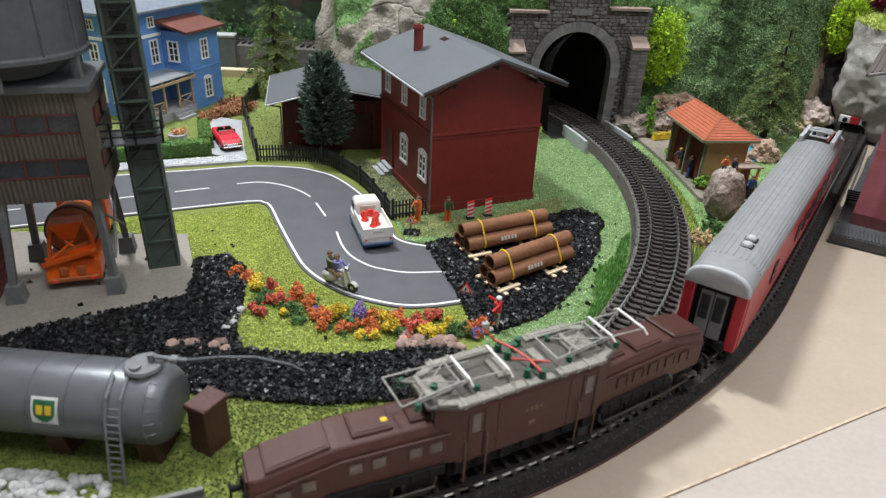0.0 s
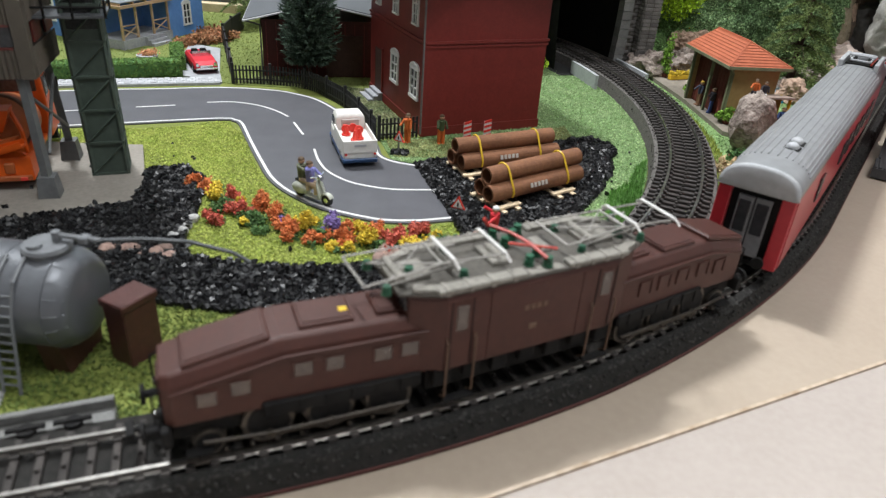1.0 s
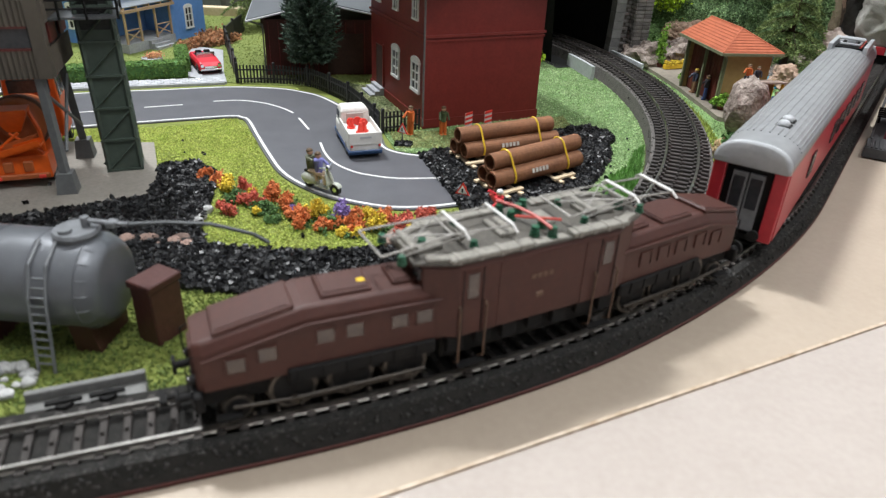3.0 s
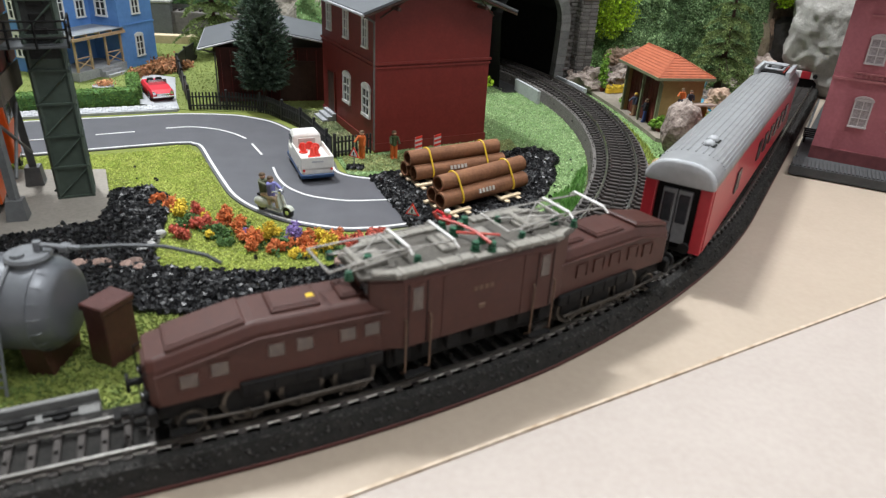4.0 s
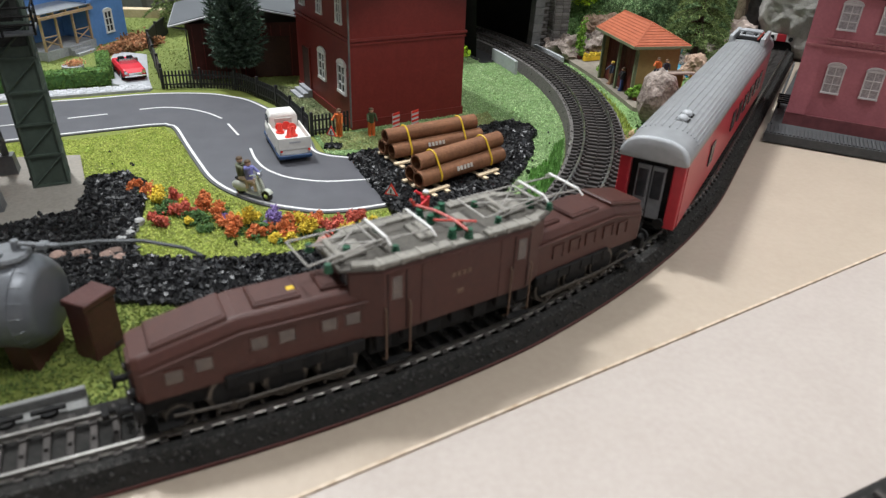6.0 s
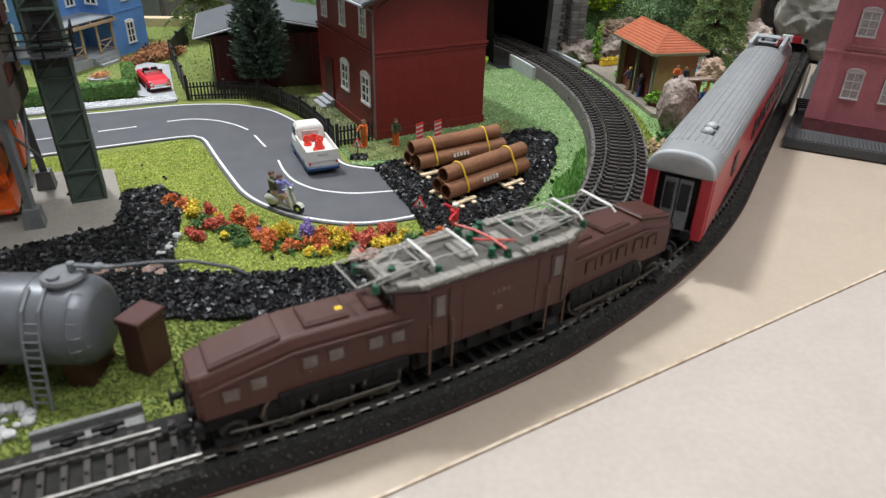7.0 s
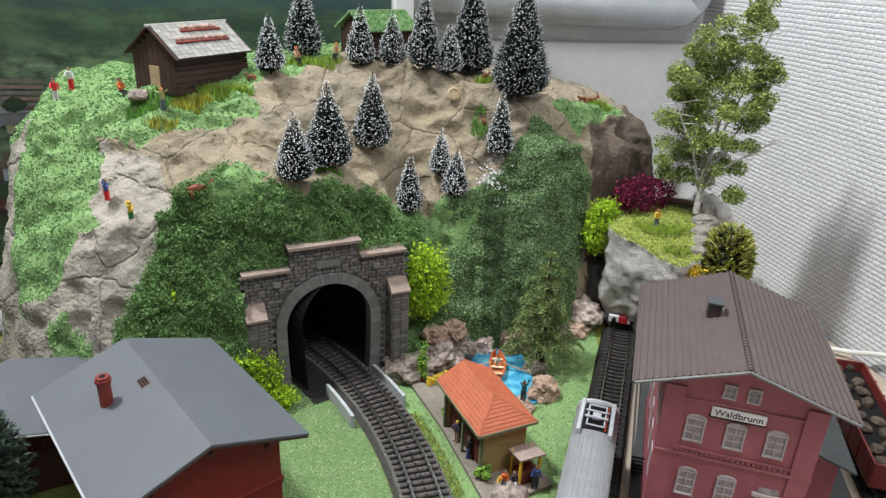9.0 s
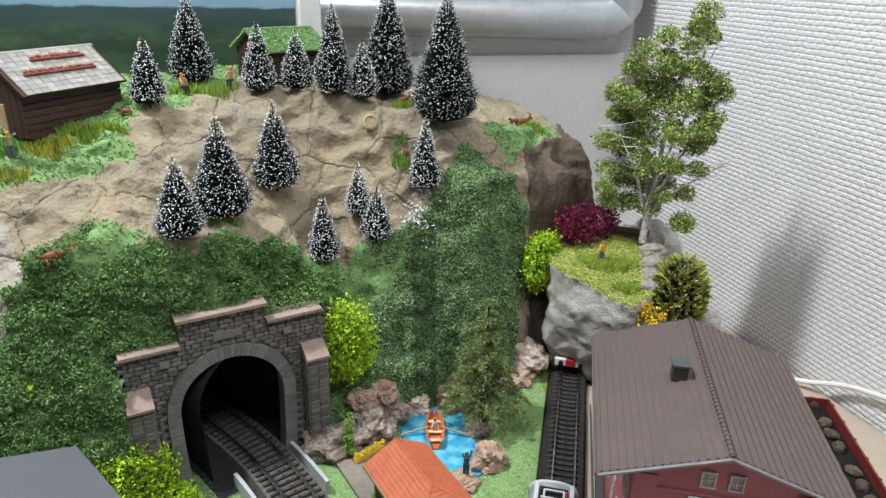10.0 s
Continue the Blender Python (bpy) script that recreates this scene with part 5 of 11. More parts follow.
for x0, y0, n, sx, sy, lo, hi, mt, lb in ((-0.113, 0.3195, 22, 0.016, 0.0035, 0.0022, 0.0042, M_PINK, "small pinkish brown pebble beside the ballast"),
                                        (0.004, 0.3355, 30, 0.016, 0.0050, 0.0022, 0.0046, M_PINK, "small pinkish pebble at the flower bed"),
                                        (-0.107, 0.346, 8, 0.003, 0.011, 0.0018, 0.0034, M_GREYST, "pale grey pebble at the lawn edge"),
                                        (-0.138, 0.220, 110, 0.024, 0.0085, 0.0013, 0.0030, M_GREYST, "rounded pale grey pebble on the grass")):
    for k in range(n):
        stone(x0 + RNG.uniform(-sx, sx), y0 + RNG.uniform(-sy, sy), RNG.uniform(lo, hi), mt, lb, group=lb)

# ---- flower bushes ----
M_FL = {"orange": mat("orange flowers", (0.60, 0.19, 0.06), (0.48, 0.12, 0.04), 300, 0.85, bump=0, per=0.35), "yellow": mat("yellow flowers", (0.66, 0.50, 0.05), (0.55, 0.38, 0.035), 300, 0.85, bump=0, per=0.3),
        "red": mat("red flowers", (0.55, 0.125, 0.085), (0.43, 0.085, 0.06), 300, 0.85, bump=0, per=0.35), "purple": mat("purple flowers", (0.24, 0.17, 0.42), (0.17, 0.12, 0.30), 300, 0.85, bump=0, per=0.3),
        "green": mat("green bush foam", (0.10, 0.19, 0.06), (0.06, 0.12, 0.04), 300, 0.9, bump=0, per=0.4)}


def clump_mesh(name, rx, ry, rz, n, lo, hi, material, proto=TETRA, lumps=5, loose=0.30):
    c = RNG.normal(size=(lumps, 3)) * np.array([0.45, 0.45, 0.30]) + np.array([0, 0, 0.45])
    p = c[RNG.integers(0, lumps, n)] + RNG.normal(size=(n, 3)) * loose
    p *= np.array([rx, ry, rz])
    p[:, 2] = np.abs(p[:, 2])
    return scatter_mesh(name, p, proto, lo, hi, material, jag=0.3)


def flower_bush(x, y, colour, r=0.0062):
    ob = thing("flower_bush", colour + " flower bush of foam on the lawn", "flower bush", at(x, y, 0.0004, RNG.uniform(0, 360)), "flower bushes on the lawn")
    put("leaves", clump_mesh("leaves", r * 0.80, r * 0.80, r * 0.5, 90, 0.0005, 0.0010, M_FL["green"]), ob, Matrix())
    put("blossom", clump_mesh("blossom", r * 0.98, r * 0.98, r * 1.10, 760, 0.0005, 0.0010, M_FL[colour], lumps=6, loose=0.17), ob, Matrix.Translation((0, 0, r * 0.12)))
    return ob


BED = [(-0.120, 0.392), (-0.108, 0.387), (-0.101, 0.378), (-0.093, 0.378), (-0.096, 0.366), (-0.093, 0.353), (-0.084, 0.362), (-0.077, 0.370), (-0.073, 0.357), (-0.066, 0.363), (-0.060, 0.352), (-0.054, 0.345), (-0.049, 0.354), (-0.043, 0.342), (-0.037, 0.352), (-0.031, 0.344), (-0.026, 0.353), (-0.020, 0.345), (-0.014, 0.352), (-0.008, 0.344), (-0.002, 0.351), (0.004, 0.357), (0.005, 0.345), (0.013, 0.353), (0.019, 0.347), (0.026, 0.350), (0.033, 0.352)]
TINT = ["orange", "orange", "yellow", "red", "green", "red", "red", "orange", "green", "orange", "orange", "orange", "yellow", "orange", "purple", "orange", "orange", "yellow", "orange", "red", "red", "red", "yellow", "yellow", "green", "orange", "orange"]
for k, ((x, y), c) in enumerate(zip(BED, TINT)):
    flower_bush(x, y, c, 0.0050 + 0.0018 * ((k * 7) % 5) / 5)
for x, y, c in ((-0.062, 0.358, "purple"), (-0.040, 0.349, "green"), (-0.033, 0.337, "yellow"), (-0.026, 0.338, "yellow"), (0.028, 0.345, "purple"), (-0.080, 0.354, "yellow"), (-0.088, 0.370, "yellow"), (-0.012, 0.341, "green"), (-0.018, 0.357, "purple"), (-0.070, 0.347, "green"), (-0.047, 0.360, "yellow")):
    flower_bush(x, y, c, 0.0032)

# ---- red house with its shed ----
XZ = Matrix(((1, 0, 0, 0), (0, 0, 1, 0), (0, 1, 0, 0), (0, 0, 0, 1)))
M_BRICKRED = mat("dark red plastic brick", (0.185, 0.025, 0.020), (0.145, 0.019, 0.015), 120, 0.48, bump=0.1)
M_TRIMRED = mat("bright dark red trim", (0.20, 0.03, 0.024), (0.16, 0.022, 0.018), 120, 0.5)
M_SLATE = mat("grey roof sheet", (0.105, 0.113, 0.125), (0.08, 0.087, 0.097), 40, 0.6, bump=0.15, fine=20, spread=0.9)
M_WFRAME = mat("white window frame", (0.82, 0.82, 0.80), (0.74, 0.74, 0.72), 200, 0.5)
M_GLASSD = mat("dark glass", (0.022, 0.025, 0.03), (0.045, 0.05, 0.055), 120, 0.2, spec=0.4)
M_DARKWOOD = mat("dark brown wood", (0.045, 0.022, 0.016), (0.07, 0.035, 0.025), 200, 0.7)
M_FENCE = mat("black iron fence", (0.012, 0.012, 0.013), (0.022, 0.022, 0.024), 200, 0.5)


def window_unit(parent, m, w, h, arched=False, rows=3, frame=M_WFRAME, glass=M_GLASSD, name="window", d=0.0012, t=0.0):
    """A window in the local xz plane, centred at its foot, facing -y."""
    t = t or max(0.0006, w * 0.10)
    win = part(name, bx(-w / 2, -0.0001, 0, w / 2, 0.0004, h), glass, parent, m=m)
    bm = bmesh.new()
    box(bm, -w / 2 - t, -d, 0, -w / 2 + t * 0.4, 0.0004, h)
    box(bm, w / 2 - t * 0.4, -d, 0, w / 2 + t, 0.0004, h)
    box(bm, -w / 2 - t, -d, h - t * 0.4, w / 2 + t, 0.0004, h + t)
    box(bm, -w / 2 - t * 1.3, -d * 1.3, -t, w / 2 + t * 1.3, 0.0004, t * 0.5)
    if arched:
        n = 8
        for k in range(n):
            a0, a1 = math.pi * k / n, math.pi * (k + 1) / n
            p = [(math.cos(a) * (w / 2 + t), h + math.sin(a) * w * 0.28) for a in (a0, a1)]
            am = ((p[0][0] + p[1][0]) / 2, (p[0][1] + p[1][1]) / 2)
            ln = math.dist(p[0], p[1])
            box(bm, -ln * 0.55, -d, -t * 0.7, ln * 0.55, 0.0004, t * 0.7, m=Matrix.Translation((am[0], 0, am[1])) @ Matrix.Rotation(-math.atan2(p[1][1] - p[0][1], p[1][0] - p[0][0]), 4, "Y"))
        box(bm, -w / 2, -d * 0.5, h, w / 2, 0.0004, h + w * 0.2)
    part("window_frame", bm, frame, win)
    bm = bx(-t * 0.4, -d * 0.8, 0, t * 0.4, 0.0004, h)
    for k in range(1, rows):
        box(bm, -w / 2, -d * 0.8, h * k / rows - t * 0.35, w / 2, 0.0004, h * k / rows + t * 0.35)
    part("glazing_bar", bm, frame, win)
    return win


LEFT = Matrix.Rotation(radians(-90), 4, "Z")     # a face looking to local -x


def roof_panel(x0, z0, x1, z1, y0, y1, th=0.0016):
    """One pitched roof sheet from the eave (x0, z0) to the ridge (x1, z1)."""
    n = Vector((-(z1 - z0), 0, x1 - x0)).normalized() * th
    if n.z < 0:
        n = -n
    bm = bmesh.new()
    v = [bm.verts.new(p) for p in ((x0, y0, z0), (x1, y0, z1), (x1, y1, z1), (x0, y1, z0), (x0 + n.x, y0, z0 + n.z), (x1 + n.x * 0, y0, z1 + th), (x1 + n.x * 0, y1, z1 + th), (x0 + n.x, y1, z0 + n.z))]
    for f in ((0, 1, 2, 3), (4, 5, 6, 7), (0, 1, 5, 4), (1, 2, 6, 5), (2, 3, 7, 6), (3, 0, 4, 7)):
        bm.faces.new([v[i] for i in f])
    bmesh.ops.recalc_face_normals(bm, faces=bm.faces)
    return bm


def gable_wall(w, h, top, y0, y1, x0=0.0):
    bm = prism([(x0, 0), (x0 + w, 0), (x0 + w, h), (x0 + w / 2, top), (x0, h)], y0, y1)
    bmesh.ops.transform(bm, matrix=XZ, verts=bm.verts)
    bmesh.ops.recalc_face_normals(bm, faces=bm.faces)
    return bm


def red_house():
    W, D, H = 0.088, 0.111, 0.0925
    ob = thing("railway_house", "dark red two-storey railway house with a grey pitched roof", "house", at(-0.009, 0.500, 0.0006, 27))
    part("wall", gable_wall(W, H, 0.1125, 0, 0.003), M_BRICKRED, ob, "plain dark red gable wall")
    part("wall", gable_wall(W, H, 0.1125, D - 0.003, D), M_BRICKRED, ob)
    lw = part("wall", bx(0, 0.003, 0, 0.003, D - 0.003, H), M_BRICKRED, ob, "dark red window wall")
    part("wall", bx(W - 0.003, 0.003, 0, W, D - 0.003, H), M_BRICKRED, ob)
    part("plinth", bx(-0.0008, -0.0008, 0, W + 0.0008, D + 0.0008, 0.006), M_BRICKRED, ob)
    bm = bx(-0.0012, -0.0012, 0.0600, W + 0.0012, D + 0.001, 0.0616)
    box(bm, -0.0007, -0.0007, 0.0575, W + 0.0007, D + 0.0007, 0.0588)
    part("string_course", bm, M_TRIMRED, ob, "thin moulded band between the storeys")
    for y in (0.0155, 0.0545):
        window_unit(lw, Matrix.Translation((0, y, 0.0225)) @ LEFT, 0.0125, 0.0185, True, 3)
    for y in (0.0175, 0.0550, 0.0920):
        window_unit(lw, Matrix.Translation((0, y, 0.0690)) @ LEFT, 0.0085, 0.0185, False, 3)
    dr = part("door", bx(-0.0006, 0.082, 0.002, 0.0004, 0.098, 0.037), M_DARKWOOD, ob, "dark wooden entrance door")
    part("door_frame", bx(-0.0012, 0.0805, 0.002, 0.0004, 0.082, 0.039), M_TRIMRED, dr)
    for k in range(3):
        part("step", bx(-0.012 + k * 0.004, 0.079, k * 0.0022, -0.0006, 0.101, (k + 1) * 0.0022), M_PAVE, ob, "grey stone step")
    r0, r1, zE, zR = -0.0125, W + 0.0125, 0.0935, 0.1135
    part("roof", roof_panel(r0, zE, W / 2, zR, -0.0125, D + 0.012), M_SLATE, ob, "smooth grey roof sheet")
    part("roof", roof_panel(r1, zE, W / 2, zR, -0.0125, D + 0.012), M_SLATE, ob, "smooth grey roof sheet")
    bm = bmesh.new()
    for x, z in ((0.012, 0.0975), (0.044, 0.1085), (0.076, 0.0975)):
        box(bm, x - 0.001, -0.0115, z - 0.002, x + 0.001, 0.003, z)
    for s in (0, 1):
        x0 = r0 if s == 0 else r1
        d = (W / 2 - x0)
        rod(bm, [(x0, -0.0115, zE - 0.0012), (W / 2, -0.0115, zR - 0.0012)], 0.0009)
        rod(bm, [(x0 + d * 0.25, -0.004, zE - 0.003), (x0 + d * 0.5, -0.0105, zE + 0.008)], 0.0006)
    part("bargeboard", bm, M_DARKWOOD, ob, "dark gable timbers")
    bm = bmesh.new()
    rod(bm, [(r0 - 0.0006, -0.0125, zE), (r0 - 0.0006, D + 0.012, zE)], 0.0010)
    part("gutter", bm, M_SILVER, ob, "light eave edge")
    bm = bmesh.new()
    rod(bm, [(r0 + 0.0005, -0.001, zE), (-0.0012, -0.0012, zE - 0.006), (-0.0012, -0.0012, 0.002)], 0.0007)
    part("downpipe", bm, M_GREYP, ob, "thin grey downpipe")
    bm = bmesh.new()
    for z0, z1, ra, rb in ((0.098, 0.1010, 0.0052, 0.0042), (0.1010, 0.1205, 0.0038, 0.0038), (0.1205, 0.1222, 0.0047, 0.0047), (0.1222, 0.1240, 0.0042, 0.0038)):
        cyl(bm, (0.0165, 0.0715, z0), (0.0165, 0.0715, z1), ra, rb, n=8)
    c = part("chimney", bm, M_TRIMRED, ob, "red octagonal chimney")
    part("flue", cy((0.0165, 0.0715, 0.1238), (0.0165, 0.0715, 0.1242), 0.0019, n=10), M_BLACK, c, "dark flue opening")
    lay = Matrix.Translation((0.0375, 0.0690, 0.1120)) @ Matrix.Rotation(-math.atan2(zR - zE, W / 2 - r0), 4, "Y")
    hatch = part("roof_hatch", bevelled(bx(-0.0028, -0.0052, 0, 0.0028, 0.0052, 0.0009), 0.0004), M_BROWN, ob, "small brown slatted roof hatch", m=lay)
    for k in range(3):
        part("hatch_slot", bx(-0.0021 + k * 0.0016, -0.0044, 0.0007, -0.0011 + k * 0.0016, 0.0044, 0.0012), M_BLACK, hatch)
    return ob


red_house()


def shed():
    W, D, H = 0.092, 0.075, 0.045
    ob = thing("goods_shed", "dark brown red shed with a flat grey roof beside the house", "shed", at(-0.1495, 0.614, 0.0005, 14))
    bm = bx(0, 0, 0, W, D, H)
    part("wall", bm, mat("brown shed wall", (0.085, 0.014, 0.011), (0.06, 0.011, 0.009), 120, 0.6), ob)
    for k in range(12):
        x = 0.003 + k * 0.0078
        part("batten", bx(x, -0.0006, 0.001, x + 0.0006, 0.0, H - 0.002), M_BRICKRED, ob)
    part("sliding_door", bx(0.050, -0.0010, 0.001, 0.080, 0.0, 0.034), M_DARKWOOD, ob)
    part("roof", roof_panel(-0.012, 0.046, W / 2, 0.060, -0.015, D + 0.010), M_SLATE, ob, "grey roof sheet")
    part("roof", roof_panel(W + 0.004, 0.050, W / 2, 0.060, -0.015, D + 0.010), M_SLATE, ob, "grey roof sheet")
    bm = bmesh.new()
    rod(bm, [(-0.0125, -0.015, 0.0462), (-0.0125, D + 0.010, 0.0462)], 0.0009)
    rod(bm, [(-0.0125, -0.015, 0.0462), (W / 2, -0.015, 0.0602), (W + 0.004, -0.015, 0.0502)], 0.0008)
    part("gutter", bm, M_SILVER, ob)
    bm = bmesh.new()
    rod(bm, [(-0.012, -0.012, 0.046), (-0.001, -0.001, 0.041), (-0.001, -0.001, 0.001)], 0.0007)
    part("downpipe", bm, M_GREYP, ob)
    c = part("chimney", bx(0.030, 0.055, 0.050, 0.036, 0.061, 0.072), M_TRIMRED, ob)
    return ob


shed()

# ---- fence ----
def fence(pts, label, gate=False):
    ob = thing("fence", label, "fence")
    rows = every(with_heading(smooth_line(pts, 0.002)), 0.0026)
    bar = mesh_of("fence_bar", bx(-0.00060, -0.00040, 0, 0.00060, 0.00040, 0.0142), M_FENCE)
    post = mesh_of("fence_post", bx(-0.0010, -0.0010, 0, 0.0010, 0.0010, 0.0165, bevel=0.0002), M_FENCE)
    for k, (x, y, h) in enumerate(rows):
        m = Matrix.Translation((x, y, 0.0005)) @ Matrix.Rotation(h, 4, "Z")
        put("post" if k % 11 == 0 else "bar", post if k % 11 == 0 else bar, ob, m)
    for z in (0.0035, 0.0105):
        part("rail", extrude_profile([(-0.0005, z), (-0.0005, z + 0.0010), (0.0005, z + 0.0010), (0.0005, z)], rows, closed=True), M_FENCE, ob)
    return ob


fence([(-0.1655, 0.586), (-0.148, 0.590), (-0.125, 0.591), (-0.104, 0.585), (-0.085, 0.566), (-0.067, 0.544), (-0.050, 0.513), (-0.037, 0.4865)], "black iron picket fence round the house garden")
fence([(-0.035, 0.4860), (-0.022, 0.4925), (-0.011, 0.4985)], "short black picket fence at the house corner")


def board_fence(pts):
    ob = thing("board_fence", "dark solid board fence beside the driveway", "fence")
    for a, b in zip(pts, pts[1:]):
        d = math.dist(a, b)
        m = Matrix.Translation((a[0], a[1], 0)) @ Matrix.Rotation(math.atan2(b[1] - a[1], b[0] - a[0]), 4, "Z")
        part("panel", bx(0.0005, -0.0006, 0.001, d - 0.0005, 0.0006, 0.0185), M_FENCE, ob, m=m)
        part("post", bx(-0.0011, -0.0011, 0, 0.0011, 0.0011, 0.0205, bevel=0.0002), M_FENCE, ob, m=m)
    return ob


board_fence([(-0.1665, 0.5875), (-0.179, 0.618), (-0.192, 0.648), (-0.205, 0.680), (-0.217, 0.708), (-0.222, 0.745), (-0.224, 0.785)])


# ---- spruce beside the house ----
M_SPRUCE = mat("blue green spruce needles", (0.045, 0.078, 0.054), (0.085, 0.125, 0.088), 120, 0.7, bump=0, per=0.7)
M_OLIVE = mat("olive needle sprays", (0.215, 0.28, 0.095), (0.115, 0.17, 0.054), 120, 0.8, bump=0, per=0.55)
def bristles(name, rows, material, width=0.16):
    """Thin tapering needles, each from a foot to a tip (rows of six numbers)."""
    r = np.asarray(rows)
    a, b = r[:, :3], r[:, 3:]
    d = b - a
    side = np.cross(d, RNG.normal(size=d.shape))
    side *= (np.linalg.norm(d, axis=1) * width * 0.5 / (np.linalg.norm(side, axis=1) + 1e-12))[:, None]
    v = np.stack([a - side, a + side, b], 1).reshape(-1, 3)
    me = bpy.data.meshes.new(name)
    me.from_pydata(v.tolist(), [], np.arange(len(v)).reshape(-1, 3).tolist())
    me.materials.append(material)
    return me


def brush_spruce(m, H, R, label):
    """A dense spruce: tiers of rising branches, each a brush of short needles."""
    ob = thing("spruce", label, "tree", m)
    part("trunk", cy((0, 0, -0.001), (0, 0, H * 0.93), 0.0018, 0.0004, n=9), M_DARKWOOD, ob, "dark brown trunk")
    rows = []
    z = 0.020
    while z < H - 0.003:
        f = (z - 0.020) / (H - 0.020)
        r = R * (0.80 + 1.2 * f if f < 0.16 else math.cos((f - 0.16) / 0.84 * math.pi / 2) ** 0.62)
        nb = 8 + int(10 * (1 - f))
        a0 = RNG.uniform(0, 6.28)
        for j in range(nb):
            a = a0 + 2 * math.pi * j / nb + RNG.normal(0, 0.10)
            ln = max(0.003, r * RNG.uniform(0.86, 1.08))
            p = np.array([0, 0, z])
            e = np.array([math.cos(a) * ln, math.sin(a) * ln, z + ln * (0.05 + 0.75 * f)])
            sag = -0.10 * ln
            for i in range(int(ln / 0.00085)):
                t = (i + RNG.random()) * 0.00085 / ln
                q = p + (e - p) * t + np.array([0, 0, sag * math.sin(math.pi * t)])
                for sd in range(6):
                    d = RNG.normal(size=3)
                    d /= np.linalg.norm(d)
                    w = (e - p) / ln * 0.75 + d
                    rows.append(np.r_[q, q + w * RNG.uniform(0.0016, 0.0032)])
        z += 0.0040 - 0.0012 * f
    put("needles", bristles("needles", rows, M_SPRUCE, 0.30), ob, Matrix())
    return ob


brush_spruce(at(-0.108, 0.600, 0.0005), 0.094, 0.0225, "dense blue-green model spruce behind the iron fence")


def spray_fir(m, H, R, label, whorls=8):
    """A loose conifer: whorls of long drooping branches, each a brush of side twigs, with gaps between the whorls."""
    ob = thing("fir_tree", label, "tree", m)
    part("trunk", cy((0, 0, -0.001), (0, 0, H * 0.97), 0.0040, 0.0006, n=9), M_DARKWOOD, ob, "dark brown trunk")
    wood, rows = bmesh.new(), []
    for k in range(whorls):
        f = k / (whorls - 1)
        z = H * (0.22 + 0.76 * f)
        nb = 8 if f < 0.5 else 6
        for j in range(nb):
            a = 2 * math.pi * (j + 0.5 * (k % 2)) / nb + RNG.normal(0, 0.20)
            ln = (R * (1 - f) ** 0.80 + 0.005) * RNG.uniform(0.72, 1.10)
            lift = RNG.uniform(0.12, 0.30)
            ax = np.array([math.cos(a), math.sin(a), 0.0])
            sd = np.array([-math.sin(a), math.cos(a), 0.0])
            last = np.array([0, 0, z])
            n = max(5, int(ln / 0.0016))
            for i in range(n):
                s = (i + 1) / n
                c = np.array([0, 0, z]) + ax * ln * s + np.array([0, 0, ln * (lift * s - 0.62 * s * s)])
                if i % 3 == 2 or i == n - 1:
                    cyl(wood, tuple(last), tuple(c), 0.0005 * (1.2 - s), n=4)
                    last = c
                w = ln * (0.27 * math.sin(math.pi * min(1.0, s + 0.12)) + 0.07)
                for side in (-1, 1):
                    for q in range(4):
                        u = (q + RNG.random()) / 4
                        p = c + (sd * side * 0.85 + ax * 0.55 + np.array([0, 0, -0.35])) * w * u
                        for h in range(5):
                            d = RNG.normal(size=3)
                            rows.append(np.r_[p, p + (d / np.linalg.norm(d) + ax * 0.4 + sd * side * 0.4) * RNG.uniform(0.0012, 0.0024)])
    part("limb_wood", wood, M_DARKWOOD, ob)
    put("needles", bristles("needles", rows, M_OLIVE, 0.40), ob, Matrix())
    return ob


spray_fir(at(-0.2090, 0.806, 0.0005), 0.124, 0.038, "olive green model fir with loose sprays in the garden")


# ---- blue house ----
M_BLUE = mat("blue house paint", (0.125, 0.285, 0.62), (0.10, 0.235, 0.54), 80, 0.55, bump=0.1)
M_BROOF = mat("brown red roof", (0.16, 0.055, 0.04), (0.12, 0.04, 0.03), 80, 0.6)
M_GROOF = mat("grey slate rows", (0.21, 0.24, 0.29), (0.16, 0.18, 0.22), 80, 0.6)
M_TIMBER = mat("light porch timber", (0.45, 0.32, 0.20), (0.36, 0.25, 0.15), 150, 0.6)


